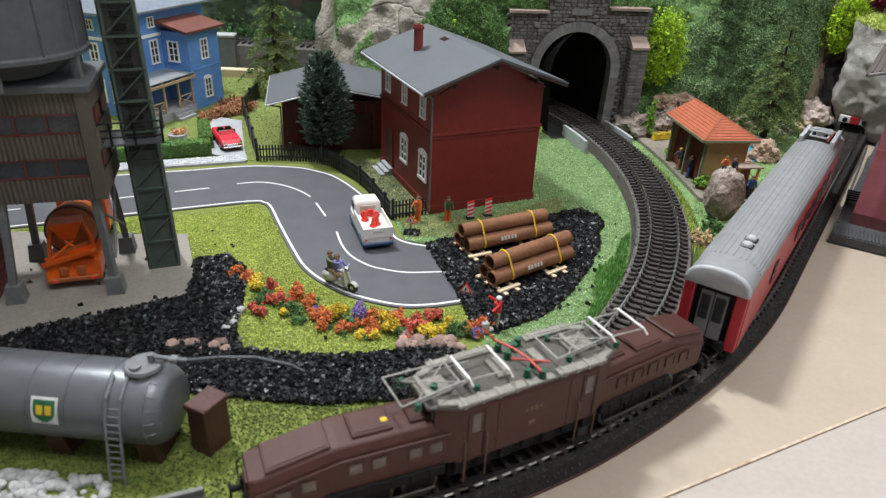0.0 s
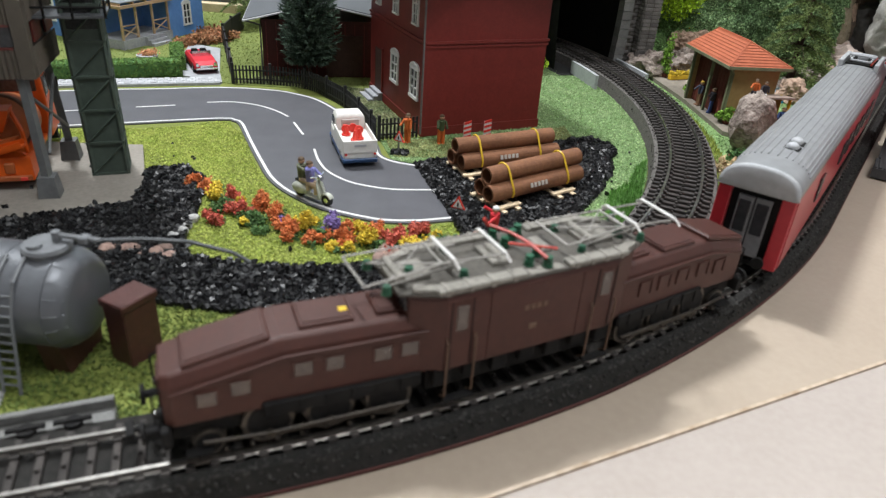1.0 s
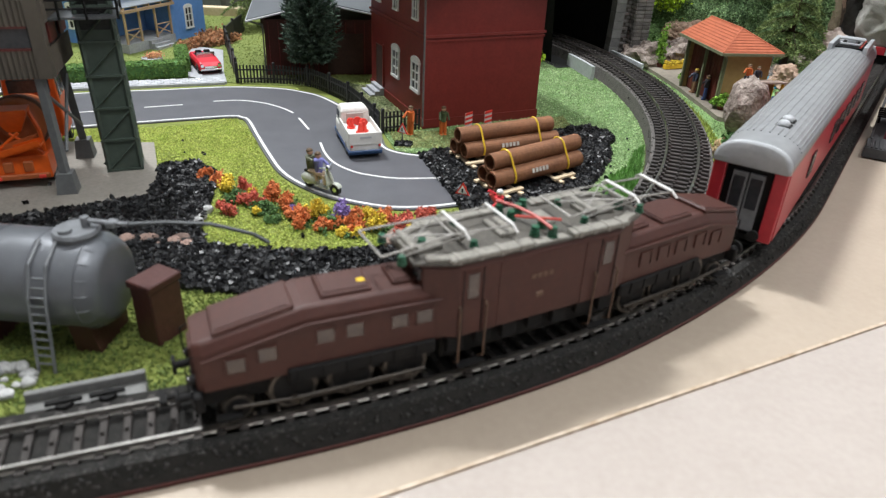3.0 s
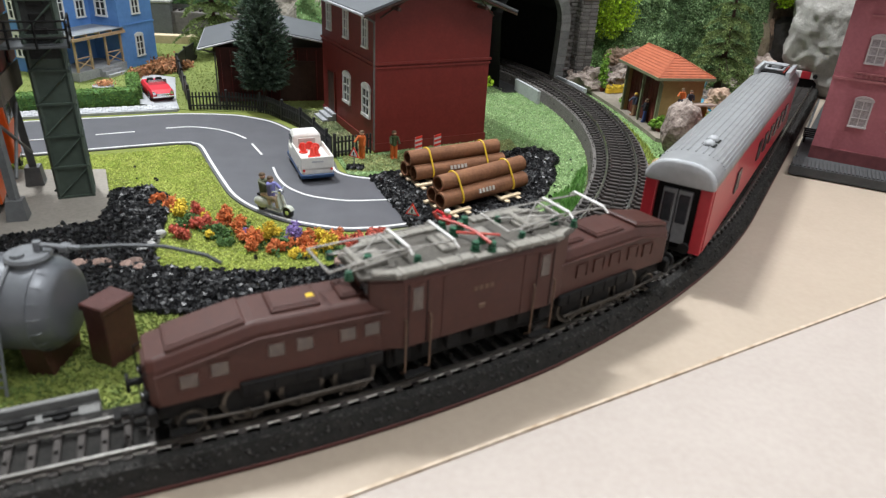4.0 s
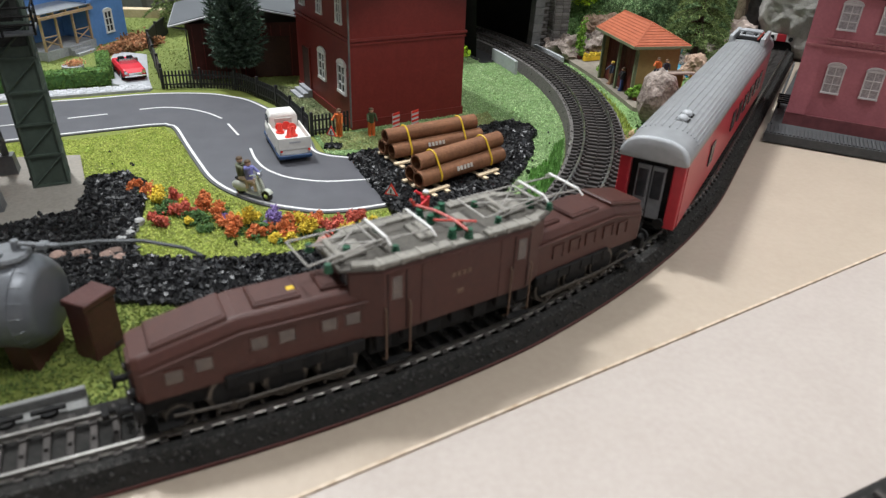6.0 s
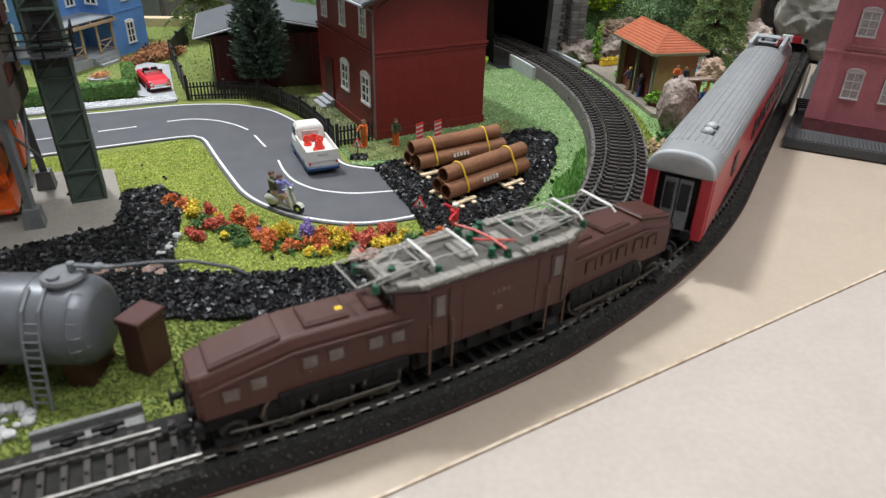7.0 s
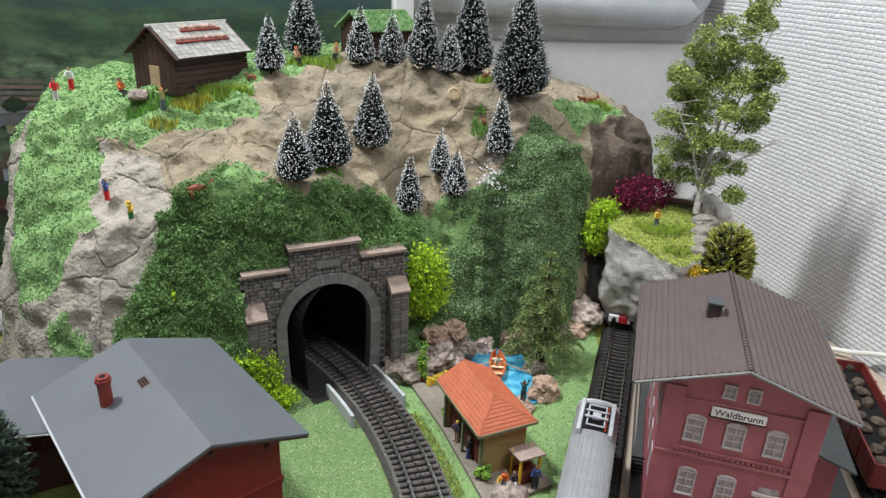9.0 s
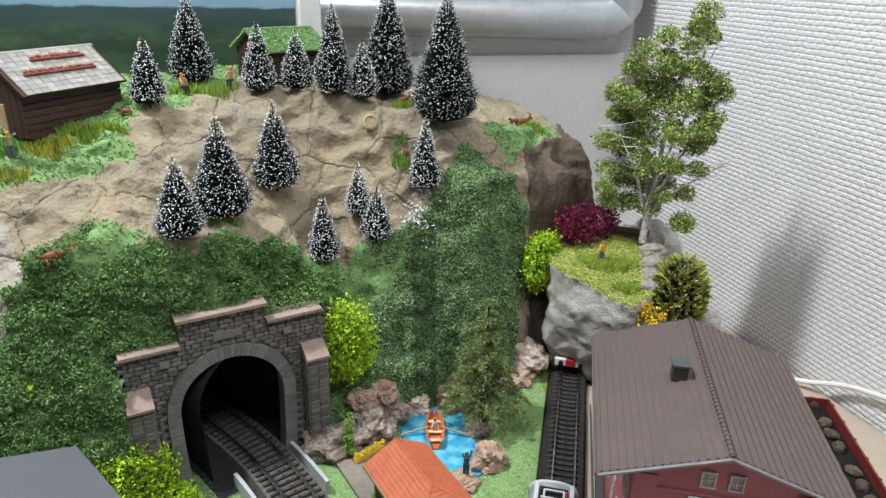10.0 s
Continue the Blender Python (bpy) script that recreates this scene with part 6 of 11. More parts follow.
def blue_house():
    ob = thing("villa", "blue villa with white windows and a timber porch", "house", at(-0.2575, 0.7640, 0.0005, 73))
    # local -x runs to the front along the right side wall; +y runs to the left
    wing = part("wall", bx(-0.048, 0, 0, 0.0, 0.040, 0.078), M_BLUE, ob, "blue plaster side wing")
    part("string_course", bx(-0.0487, -0.0007, 0.040, 0.0007, 0.0407, 0.0415), M_BLUE, wing)
    body = part("wall", bx(-0.100, 0.032, 0, 0.02, 0.130, 0.098), M_BLUE, ob, "blue plaster main house")
    bm = prism([(-0.055, -0.006), (0.006, -0.006), (0.006, 0.045), (-0.055, 0.045)], 0.078, 0.0805)
    for v in bm.verts:
        if v.co.y > 0.02:
            v.co.z += 0.011
    part("wing_roof", bm, M_BROOF, ob, "brown red lean-to roof")
    part("roof", loft([[(-0.108, 0.024, 0.098), (0.028, 0.024, 0.098), (0.028, 0.138, 0.098), (-0.108, 0.138, 0.098)], [(-0.108, 0.024, 0.100), (0.028, 0.024, 0.100), (0.028, 0.138, 0.100), (-0.108, 0.138, 0.100)], [(-0.075, 0.070, 0.130), (-0.005, 0.070, 0.130), (-0.005, 0.092, 0.130), (-0.075, 0.092, 0.130)]]), M_GROOF, ob, "blue-grey slate roof")
    RIGHT_FACE = Matrix.Identity(4)
    for z, a in ((0.010, True), (0.050, False)):
        window_unit(wing, Matrix.Translation((-0.024, 0, z)), 0.0095, 0.019, a, 3)
    FRONT = Matrix.Rotation(radians(-90), 4, "Z")
    window_unit(wing, Matrix.Translation((-0.048, 0.018, 0.049)) @ FRONT, 0.0110, 0.019, False, 3)
    for y in (0.048, 0.068, 0.090, 0.112):
        window_unit(body, Matrix.Translation((-0.100, y, 0.048)) @ FRONT, 0.0095, 0.022, False, 3)
        window_unit(body, Matrix.Translation((-0.100, y, 0.083)) @ FRONT, 0.0075, 0.009, False, 2)
        window_unit(body, Matrix.Translation((-0.100, y, 0.014)) @ FRONT, 0.0100, 0.020, True, 3)
    for x in (-0.085, -0.060):
        window_unit(body, Matrix.Translation((x, 0.032, 0.048)), 0.0095, 0.022, False, 3)
        window_unit(body, Matrix.Translation((x, 0.032, 0.083)), 0.0075, 0.009, False, 2)
    part("string_course", bx(-0.1008, 0.0312, 0.0735, 0.0208, 0.131, 0.0765), M_WFRAME, body)
    # porch
    p = thing_part("porch", ob)
    part("porch_floor", bx(-0.110, -0.002, 0, -0.048, 0.032, 0.008), M_PAVE, p, "grey porch floor")
    for k in range(3):
        part("step", bx(-0.085 + k * 0.0, -0.0125 + k * 0.0035, 0, -0.062, -0.009 + k * 0.0035, 0.0025 * (k + 1)), M_PAVE, p)
    for x in (-0.108, -0.090, -0.070, -0.050):
        part("post", bx(x - 0.0008, -0.001, 0.008, x + 0.0008, 0.0008, 0.035), M_TIMBER, p, "light timber post")
    part("porch_beam", bx(-0.112, -0.004, 0.035, -0.046, -0.002, 0.0375), M_TIMBER, p, "light timber beam")
    part("porch_beam", bx(-0.112, -0.002, 0.035, -0.110, 0.032, 0.0375), M_TIMBER, p, "light timber beam")
    for k in range(5):
        x = -0.110 + k * 0.0155
        part("rafter", bx(x, -0.003, 0.0375, x + 0.0012, 0.032, 0.0395), M_TIMBER, p, "light timber rafter")
    part("porch_roof", bx(-0.110, -0.003, 0.0395, -0.047, 0.032, 0.0402), mat("grey porch glass", (0.28, 0.30, 0.31), (0.20, 0.21, 0.22), 100, 0.3), p, "grey glazed porch roof")
    bm = bmesh.new()
    for x0 in (-0.108, -0.070):
        rod(bm, [(x0, 0, 0.010), (x0 + 0.018, 0, 0.018)], 0.0006)
        rod(bm, [(x0, 0, 0.018), (x0 + 0.018, 0, 0.010)], 0.0006)
        rod(bm, [(x0, 0, 0.0195), (x0 + 0.018, 0, 0.0195)], 0.0006)
    part("balustrade", bm, M_TIMBER, p)
    return ob


blue_house()
# paved drive, hedge, planting
DRIVE = [(-0.2135, 0.594), (-0.1735, 0.583), (-0.186, 0.612), (-0.214, 0.690), (-0.246, 0.700), (-0.232, 0.640)]
tagged(part("driveway", prism(DRIVE, 0.0, 0.0016), M_PAVE), "grey paved driveway beside the hedge", "driveway", kind="structure")


def hedge(x0, y0, x1, y1, w, h):
    ob = thing("hedge", "clipped dark green hedge in front of the villa", "hedge", group="hedges")
    d = math.dist((x0, y0), (x1, y1))
    m = Matrix.Translation((x0, y0, 0)) @ Matrix.Rotation(math.atan2(y1 - y0, x1 - x0), 4, "Z")
    part("core", bx(0, -w / 2, 0, d, w / 2, h, bevel=0.002), M_DARKFOL, ob, m=m)
    n = int((d * w + 2 * d * h + 2 * w * h) / 1.1e-6)
    p = np.c_[RNG.uniform(0, d, n), RNG.uniform(-w / 2, w / 2, n), RNG.uniform(0, h, n)]
    f = RNG.integers(0, 5, n)
    p[f == 0, 2] = h
    p[f == 1, 1] = -w / 2
    p[f == 2, 1] = w / 2
    p[f == 3, 0] = 0
    p[f == 4, 0] = d
    put("leaves", scatter_mesh("leaves", p, TETRA, 0.0006, 0.0013, mat("hedge leaves", (0.07, 0.14, 0.03), (0.11, 0.20, 0.045), 90, 0.9, bump=0, per=0.5)), ob, m)


hedge(-0.335, 0.5395, -0.212, 0.598, 0.013, 0.013)
hedge(-0.2175, 0.606, -0.238, 0.652, 0.010, 0.013)


def bush(x, y, rx, ry, rz, material, label, n=900, lo=0.0009, hi=0.0020, z=0.0, proto=TETRA, lumps=8, group="", name="bush"):
    ob = tagged(new(name, clump_mesh(name, rx, ry, rz, n, lo, hi, material, proto, lumps)), label, "bush", group)
    ob.matrix_basis = at(x, y, z, RNG.uniform(0, 360))
    return ob


M_RUST = mat("rust orange foliage", (0.38, 0.16, 0.08), (0.26, 0.15, 0.07), 90, 0.9, bump=0, per=0.5)
for x, y, r in ((-0.2375, 0.706, 0.011), (-0.230, 0.722, 0.010), (-0.241, 0.742, 0.009), (-0.228, 0.738, 0.008), (-0.247, 0.693, 0.009)):
    bush(x, y, r, r, r * 0.75, M_RUST, "rust orange autumn bush beside the villa", 700)
ob_ = thing("flower_tub", "grey stone tub with pink flowers on the porch", "flower tub", at(-0.2505, 0.622, 0.0))
part("tub", cy((0, 0, 0), (0, 0, 0.008), 0.008, 0.0085, n=16), M_PAVE, ob_)
put("blossom", clump_mesh("blossom", 0.006, 0.006, 0.004, 250, 0.0006, 0.0012, mat("pink flowers", (0.65, 0.25, 0.16), (0.5, 0.3, 0.12), 200, 0.9, bump=0, per=0.4)), ob_, Matrix.Translation((0, 0, 0.008)))

# ---- concrete mixing plant ----
M_CORR = mat("brown grey corrugated sheet", (0.115, 0.098, 0.078), (0.08, 0.068, 0.055), 60, 0.6, bump=0.15, spread=0.9)
M_DGREY = mat("dark grey steel paint", (0.095, 0.100, 0.106), (0.070, 0.074, 0.079), 60, 0.5, bump=0.08)
M_LEG = mat("grey leg paint", (0.15, 0.157, 0.16), (0.115, 0.12, 0.122), 100, 0.5)
M_TGREEN = mat("dark green tower paint", (0.066, 0.090, 0.072), (0.048, 0.066, 0.054), 80, 0.55)
M_REDFRAME = mat("dark red window frame", (0.125, 0.026, 0.021), (0.09, 0.019, 0.016), 150, 0.5)
M_BRICK = mat("red brown brick", (0.17, 0.055, 0.04), (0.11, 0.035, 0.026), 200, 0.8, per=0.35)
M_MORTAR = mat("dark mortar", (0.125, 0.112, 0.10), (0.09, 0.08, 0.07), 200, 0.9)


def corrugated(x0, x1, z0, z1, pitch=0.0024, amp=0.0005):
    n = int((x1 - x0) / pitch * 6)
    prof = [(x0 + (x1 - x0) * k / n, -amp * (1 + math.sin(2 * math.pi * k / 6))) for k in range(n + 1)]
    bm = bmesh.new()
    lo = [bm.verts.new((x, y, z0)) for x, y in prof]
    hi = [bm.verts.new((x, y, z1)) for x, y in prof]
    for i in range(n):
        bm.faces.new((lo[i], lo[i + 1], hi[i + 1], hi[i]))
    return bm


def plant():
    ob = thing("mixing_plant", "brown corrugated concrete mixing plant on grey legs", "mixing plant", at(-0.181, 0.364, 0.0025, 19))
    X0, X1, D, Z0, Z1 = -0.120, 0.0050, 0.049, 0.0575, 0.1155
    core = part("body", bx(X0, 0.0012, Z0, X1 - 0.0012, D, Z1), M_DGREY, ob)
    for z0, z1 in ((Z0, 0.0705), (0.0815, 0.0940), (0.1050, Z1)):
        part("cladding", corrugated(X0, X1 - 0.004, z0, z1), M_CORR, core, "brown corrugated sheet")
        m = Matrix.Translation((X1, 0.004, 0)) @ Matrix.Rotation(radians(90), 4, "Z")
        part("cladding", corrugated(0, D - 0.004, z0, z1), M_CORR, core, m=m)
    part("corner_post", bx(X1 - 0.005, -0.0012, Z0, X1 + 0.001, 0.005, Z1), M_CORR, core)
    for z0, z1 in ((0.0705, 0.0815), (0.0940, 0.1050)):
        for k in range(8):
            x1 = X1 - 0.006 - k * 0.0145
            w = part("window", bx(x1 - 0.0138, 0.0004, z0 + 0.001, x1, 0.0012, z1 - 0.001), M_GLASSD, core, "dusty dark window")
            bm = bx(x1 - 0.0145, -0.0006, z0, x1 + 0.0002, 0.0012, z0 + 0.0010)
            box(bm, x1 - 0.0145, -0.0006, z1 - 0.0010, x1 + 0.0002, 0.0012, z1)
            box(bm, x1 - 0.0146, -0.0006, z0, x1 - 0.0137, 0.0012, z1)
            part("window_frame", bm, M_REDFRAME, w)
        for k in range(2):
            y = 0.012 + k * 0.022
            w = part("window", bx(X1 - 0.0006, y, z0 + 0.001, X1 + 0.0004, y + 0.014, z1 - 0.001), M_REDFRAME, core, "red window in the side wall")
    part("roof", bx(X0 - 0.003, -0.0030, Z1, X1 + 0.0030, D + 0.003, Z1 + 0.0042, bevel=0.0006), mat("grey roof slab", (0.10, 0.105, 0.11), (0.075, 0.08, 0.085), 60, 0.6), ob, "grey roof slab with a raised lip")
    for x, y in ((X1 - 0.006, 0.003), (X1 - 0.006, D - 0.003), (-0.046, 0.003), (-0.046, D - 0.003), (-0.105, 0.003)):
        sx = 0.002 if x > -0.02 else -0.004
        sy = -0.004 if y < 0.02 else 0.004
        bm = bmesh.new()
        cyl(bm, (x, y, Z0), (x + sx, y + sy, 0.010), 0.0026, n=4)
        l = part("leg", bm, M_LEG, ob, "grey steel leg")
        bm = loft([[(x + sx + a * 0.0048, y + sy + b * 0.0048, 0) for a, b in ((-1, -1), (1, -1), (1, 1), (-1, 1))], [(x + sx + a * 0.0038, y + sy + b * 0.0038, 0.0105) for a, b in ((-1, -1), (1, -1), (1, 1), (-1, 1))]])
        part("footing", bm, M_LEG, l, "grey concrete footing")
    bm = bmesh.new()
    rod(bm, [(X1 - 0.004, 0.003, 0.048), (X1 - 0.002, D - 0.003, 0.020)], 0.0009)
    rod(bm, [(X1 - 0.004, D - 0.003, 0.048), (X1 - 0.002, 0.003, 0.020)], 0.0009)
    part("brace", bm, M_LEG, ob)
    # brick annex with single bricks
    ax0, ax1 = -0.150, -0.060
    an = part("annex", bx(ax0, -0.006, 0, ax1, 0.030, 0.0285), M_MORTAR, ob, "dark brick annex below the plant")
    for kind_, n, pos in (("f", 20, 0), ("s", 7, 0)):
        brick = mesh_of("brick", bx(-0.0020, -0.0005, 0, 0.0020, 0.0004, 0.0018, bevel=0.0001), M_BRICK)
        for r in range(12):
            for k in range(10 if kind_ == "f" else 8):
                sh = 0.0022 * (r % 2)
                if kind_ == "f":
                    m = Matrix.Translation((ax1 - 0.0023 - k * 0.0044 - sh, -0.006, 0.001 + r * 0.0022))
                else:
                    m = Matrix.Translation((ax1, -0.0035 + k * 0.0044 + sh, 0.001 + r * 0.0022)) @ Matrix.Rotation(radians(90), 4, "Z")
                put("brick", brick, an, m)
    part("annex_roof", bx(ax0, -0.008, 0.0285, ax1 + 0.002, 0.032, 0.0310), M_LEG, ob)
    # silo bin
    cx, cy_ = -0.0345, 0.025
    R = 0.0400
    secs = []
    for z, r in ((0.1215, 0.62), (0.1275, 0.84), (0.1315, 1.03), (0.1335, 1.03), (0.1345, 1.0), (0.30, 0.985), (0.32, 0.6)):
        secs.append([(cx + R * r * math.cos(2 * math.pi * k / 48), cy_ + R * r * math.sin(2 * math.pi * k / 48), z) for k in range(48)])
    bin_ = part("silo_bin", loft(secs), M_DGREY, ob, "large dark grey round silo bin", smooth=False)
    for z in (0.162, 0.192, 0.222, 0.252):
        part("hoop", cy((cx, cy_, z), (cx, cy_, z + 0.0012), R + 0.0007, n=48), M_DGREY, bin_)
    bm = bmesh.new()
    for k in range(12):
        a = 2 * math.pi * k / 12 + 0.2
        cyl(bm, (cx + (R + 0.0002) * math.cos(a), cy_ + (R + 0.0002) * math.sin(a), 0.134), (cx + R * 0.99 * math.cos(a), cy_ + R * 0.99 * math.sin(a), 0.30), 0.0006, n=5)
    part("seam", bm, M_DGREY, bin_)
    for k in range(6):
        a = 2 * math.pi * k / 6 - 0.35
        part("bin_foot", bx(-0.0022, -0.0014, 0.1197, 0.0022, 0.0014, 0.1320), M_LEG, bin_, m=Matrix.Translation((cx + R * 0.95 * math.cos(a), cy_ + R * 0.95 * math.sin(a), 0)) @ Matrix.Rotation(a, 4, "Z"))
    return ob


plant()


def elevator():
    ob = thing("bucket_elevator", "dark green bucket elevator tower with a railed platform", "elevator tower", at(-0.1680, 0.4010, 0.0025, 24))
    H, lean = 0.26, -0.004
    w, d = 0.0080, 0.0075

    def sec(z, k=1.0):
        s = lean * z / H
        return [(s - w * k, -d * k, z), (s + w * k, -d * k, z), (s + w * k, d * k, z), (s - w * k, d * k, z)]
    shaft = part("shaft", loft([sec(0), sec(0.075)]), M_TGREEN, ob, "dark green closed shaft")
    part("shaft", loft([sec(0.075, 0.90), sec(H, 0.90)]), mat("black bucket chain", (0.015, 0.016, 0.016), (0.035, 0.038, 0.036), 200, 0.6), ob, "open shaft with black bucket chain")
    bm = bmesh.new()
    for sx, sy in ((-1, -1), (1, -1), (1, 1), (-1, 1)):
        rod(bm, [(sx * w, sy * d, 0.0), (lean + sx * w, sy * d, H)], 0.0012, n=4)
    part("corner_angle", bm, M_TGREEN, ob)
    for k in range(15):
        z0, z1 = k * 0.0172, (k + 1) * 0.0172
        s0, s1 = lean * z0 / H, lean * z1 / H
        bm = bmesh.new()
        box(bm, s0 - w - 0.0012, -d - 0.0012, z0, s0 + w + 0.0012, d + 0.0012, z0 + 0.0012)
        part("collar", bm, M_TGREEN, ob)
        bm = bmesh.new()
        rod(bm, [(s0 - w, -d - 0.0006, z0 + 0.001), (s1 + w, -d - 0.0006, z1 - 0.001)], 0.0006, n=4)
        rod(bm, [(s0 + w + 0.0006, -d, z0 + 0.001), (s1 + w + 0.0006, d, z1 - 0.001)], 0.0006, n=4)
        part("diagonal_brace", bm, M_TGREEN, ob)
    for k in range(26):
        z = 0.080 + k * 0.0068
        s = lean * z / H
        part("bucket", bx(s - 0.0035, -d - 0.0008, z, s + 0.0035, -d + 0.004, z + 0.0036, bevel=0.0004), M_BLACK, ob)
    z = 0.0815
    s = lean * z / H
    pl = part("platform", bx(s - 0.026, -d - 0.008, z, s + w + 0.004, d + 0.004, z + 0.0012), M_DGREY, ob, "dark service platform")
    corners = [(s - 0.026, -d - 0.008), (s - 0.014, -d - 0.008), (s - 0.002, -d - 0.008), (s + w + 0.004, -d - 0.008), (s + w + 0.004, d + 0.004)]
    for x, y in corners:
        part("rail_post", cy((x, y, z), (x, y, z + 0.013), 0.0006, n=4), M_BLACK, pl)
    for h in (0.005, 0.009, 0.013):
        for (xa, ya), (xb, yb) in zip(corners, corners[1:]):
            part("guard_rail", cy((xa, ya, z + h), (xb, yb, z + h), 0.0005, n=4), M_BLACK, pl)
    return ob


elevator()


# ---- vehicles ----
M_ORANGE = mat("orange vehicle paint", (0.72, 0.115, 0.012), (0.60, 0.09, 0.010), 80, 0.35, bump=0.05)
M_VWHITE = mat("cream white paint", (0.72, 0.71, 0.67), (0.62, 0.61, 0.58), 80, 0.4, bump=0.04)
M_VBLUE = mat("dark blue paint", (0.03, 0.09, 0.22), (0.025, 0.07, 0.18), 80, 0.4)
M_CARRED = mat("car red paint", (0.62, 0.03, 0.05), (0.55, 0.025, 0.04), 60, 0.25, bump=0.02)
M_CHROME = mat("chrome", (0.75, 0.75, 0.76), (0.6, 0.6, 0.62), 100, 0.15, metal=1.0, bump=0)
M_TYRE = mat("black tyre", (0.018, 0.018, 0.018), (0.03, 0.03, 0.03), 200, 0.8)
M_GLOW = mat("bright red plastic", (0.75, 0.06, 0.04), (0.62, 0.04, 0.03), 100, 0.35)


def wheels(ob, xs, y, r, w=0.0024):
    for x in xs:
        for s in (-1, 1):
            t = part("wheel", cy((x, s * y - s * w, r), (x, s * y, r), r, n=16), M_TYRE, ob)
            part("hub_cap", cy((x, s * y, r), (x, s * (y + 0.0002), r), r * 0.55, n=12), M_CHROME, t)


def pickup():
    """Forward-control pickup; local x runs to the front."""
    ob = thing("pickup_van", "cream white pickup van with blue skirt carrying red cones", "van", at(-0.0475, 0.4600, 0.0012, 111.5))
    body = part("body", bevelled(loft([[(x, -w, 0.0045), (x, -w, z), (x, w, z), (x, w, 0.0045)] for x, w, z in ((-0.0245, 0.0094, 0.0118), (-0.020, 0.0100, 0.0118), (0.018, 0.0100, 0.0118), (0.0238, 0.0090, 0.0112))]), 0.0008), M_VWHITE, ob, "cream white lower body")
    part("skirt", bevelled(bx(-0.0248, -0.0102, 0.0022, 0.0240, 0.0102, 0.0050), 0.0006), M_VBLUE, ob, "dark blue skirt")
    cab = part("cab", bevelled(loft([[(0.0065, -0.0096, 0.0110), (0.0065, 0.0096, 0.0110), (0.0238, 0.0090, 0.0110), (0.0238, -0.0090, 0.0110)], [(0.0070, -0.0090, 0.0195), (0.0070, 0.0090, 0.0195), (0.0205, 0.0082, 0.0195), (0.0205, -0.0082, 0.0195)], [(0.0085, -0.0078, 0.0216), (0.0085, 0.0078, 0.0216), (0.0188, 0.0072, 0.0216), (0.0188, -0.0072, 0.0216)]]), 0.0008), M_VWHITE, ob, "rounded cream cab")
    part("rear_window", bx(0.0062, -0.0055, 0.0142, 0.0071, 0.0055, 0.0184, bevel=0.0003), mat("pale pane", (0.45, 0.44, 0.41), (0.4, 0.39, 0.36), 100, 0.3), cab)
    for s in (-1, 1):
        part("side_window", bx(0.0105, s * 0.0088 - 0.0009, 0.0140, 0.0185, s * 0.0088 + 0.0006, 0.0183, bevel=0.0003), M_GLASSD, cab)
    part("windscreen", bx(0.0205, -0.0070, 0.0140, 0.0226, 0.0070, 0.0185, bevel=0.0003), M_GLASSD, cab)
    bed = part("load_bed", bx(-0.0240, -0.0092, 0.0116, 0.0060, 0.0092, 0.0122), M_VWHITE, ob, "open load bed")
    for s in (-1, 1):
        part("bed_side", bx(-0.0245, s * 0.0096 - 0.0005, 0.0110, 0.0064, s * 0.0096 + 0.0005, 0.0158, bevel=0.0002), M_VWHITE, bed)
    tg = part("tailgate", bx(-0.0250, -0.0100, 0.0085, -0.0240, 0.0100, 0.0158, bevel=0.0002), M_VWHITE, bed)
    part("badge_bar", bx(-0.0253, -0.0035, 0.0125, -0.0250, 0.0035, 0.0136), M_SILVER, bed)
    for s in (-1, 1):
        part("tail_lamp", cy((-0.0250, s * 0.0085, 0.0078), (-0.0254, s * 0.0085, 0.0078), 0.0008, n=10), M_GLOW, ob)
    part("bumper", bx(-0.0258, -0.0100, 0.0036, -0.0245, 0.0100, 0.0052, bevel=0.0004), M_VBLUE, ob)
    wheels(ob, (-0.0145, 0.0150), 0.0100, 0.0038)
    for k, (x, y, tip) in enumerate(((-0.004, 0.0045, 0), (0.001, -0.0005, 1), (-0.003, -0.0035, 1), (-0.0005, 0.004, 1), (-0.012, -0.002, 2), (-0.014, 0.001, 2))):
        bm = bmesh.new()
        cyl(bm, (0, 0, 0.0007), (0, 0, 0.0062), 0.0019, 0.0008, n=12)
        cyl(bm, (0, 0, 0), (0, 0, 0.0008), 0.0027, n=12)
        m = Matrix.Translation(Vector((-0.0475, 0.4600, 0.0012))) @ Matrix.Rotation(radians(111.5), 4, "Z") @ Matrix.Translation((x, y, 0.0124)) @ (Matrix.Identity(4) if tip == 0 else Matrix.Translation((0, 0, 0.0024)) @ Matrix.Rotation(radians(88), 4, "Y") if tip == 1 else Matrix.Rotation(radians(0), 4, "Y"))
        c = tagged(part("traffic_cone", bm, M_GLOW, None, m=m), "red plastic traffic cone lying in the van", "traffic cone", "traffic cones")


pickup()


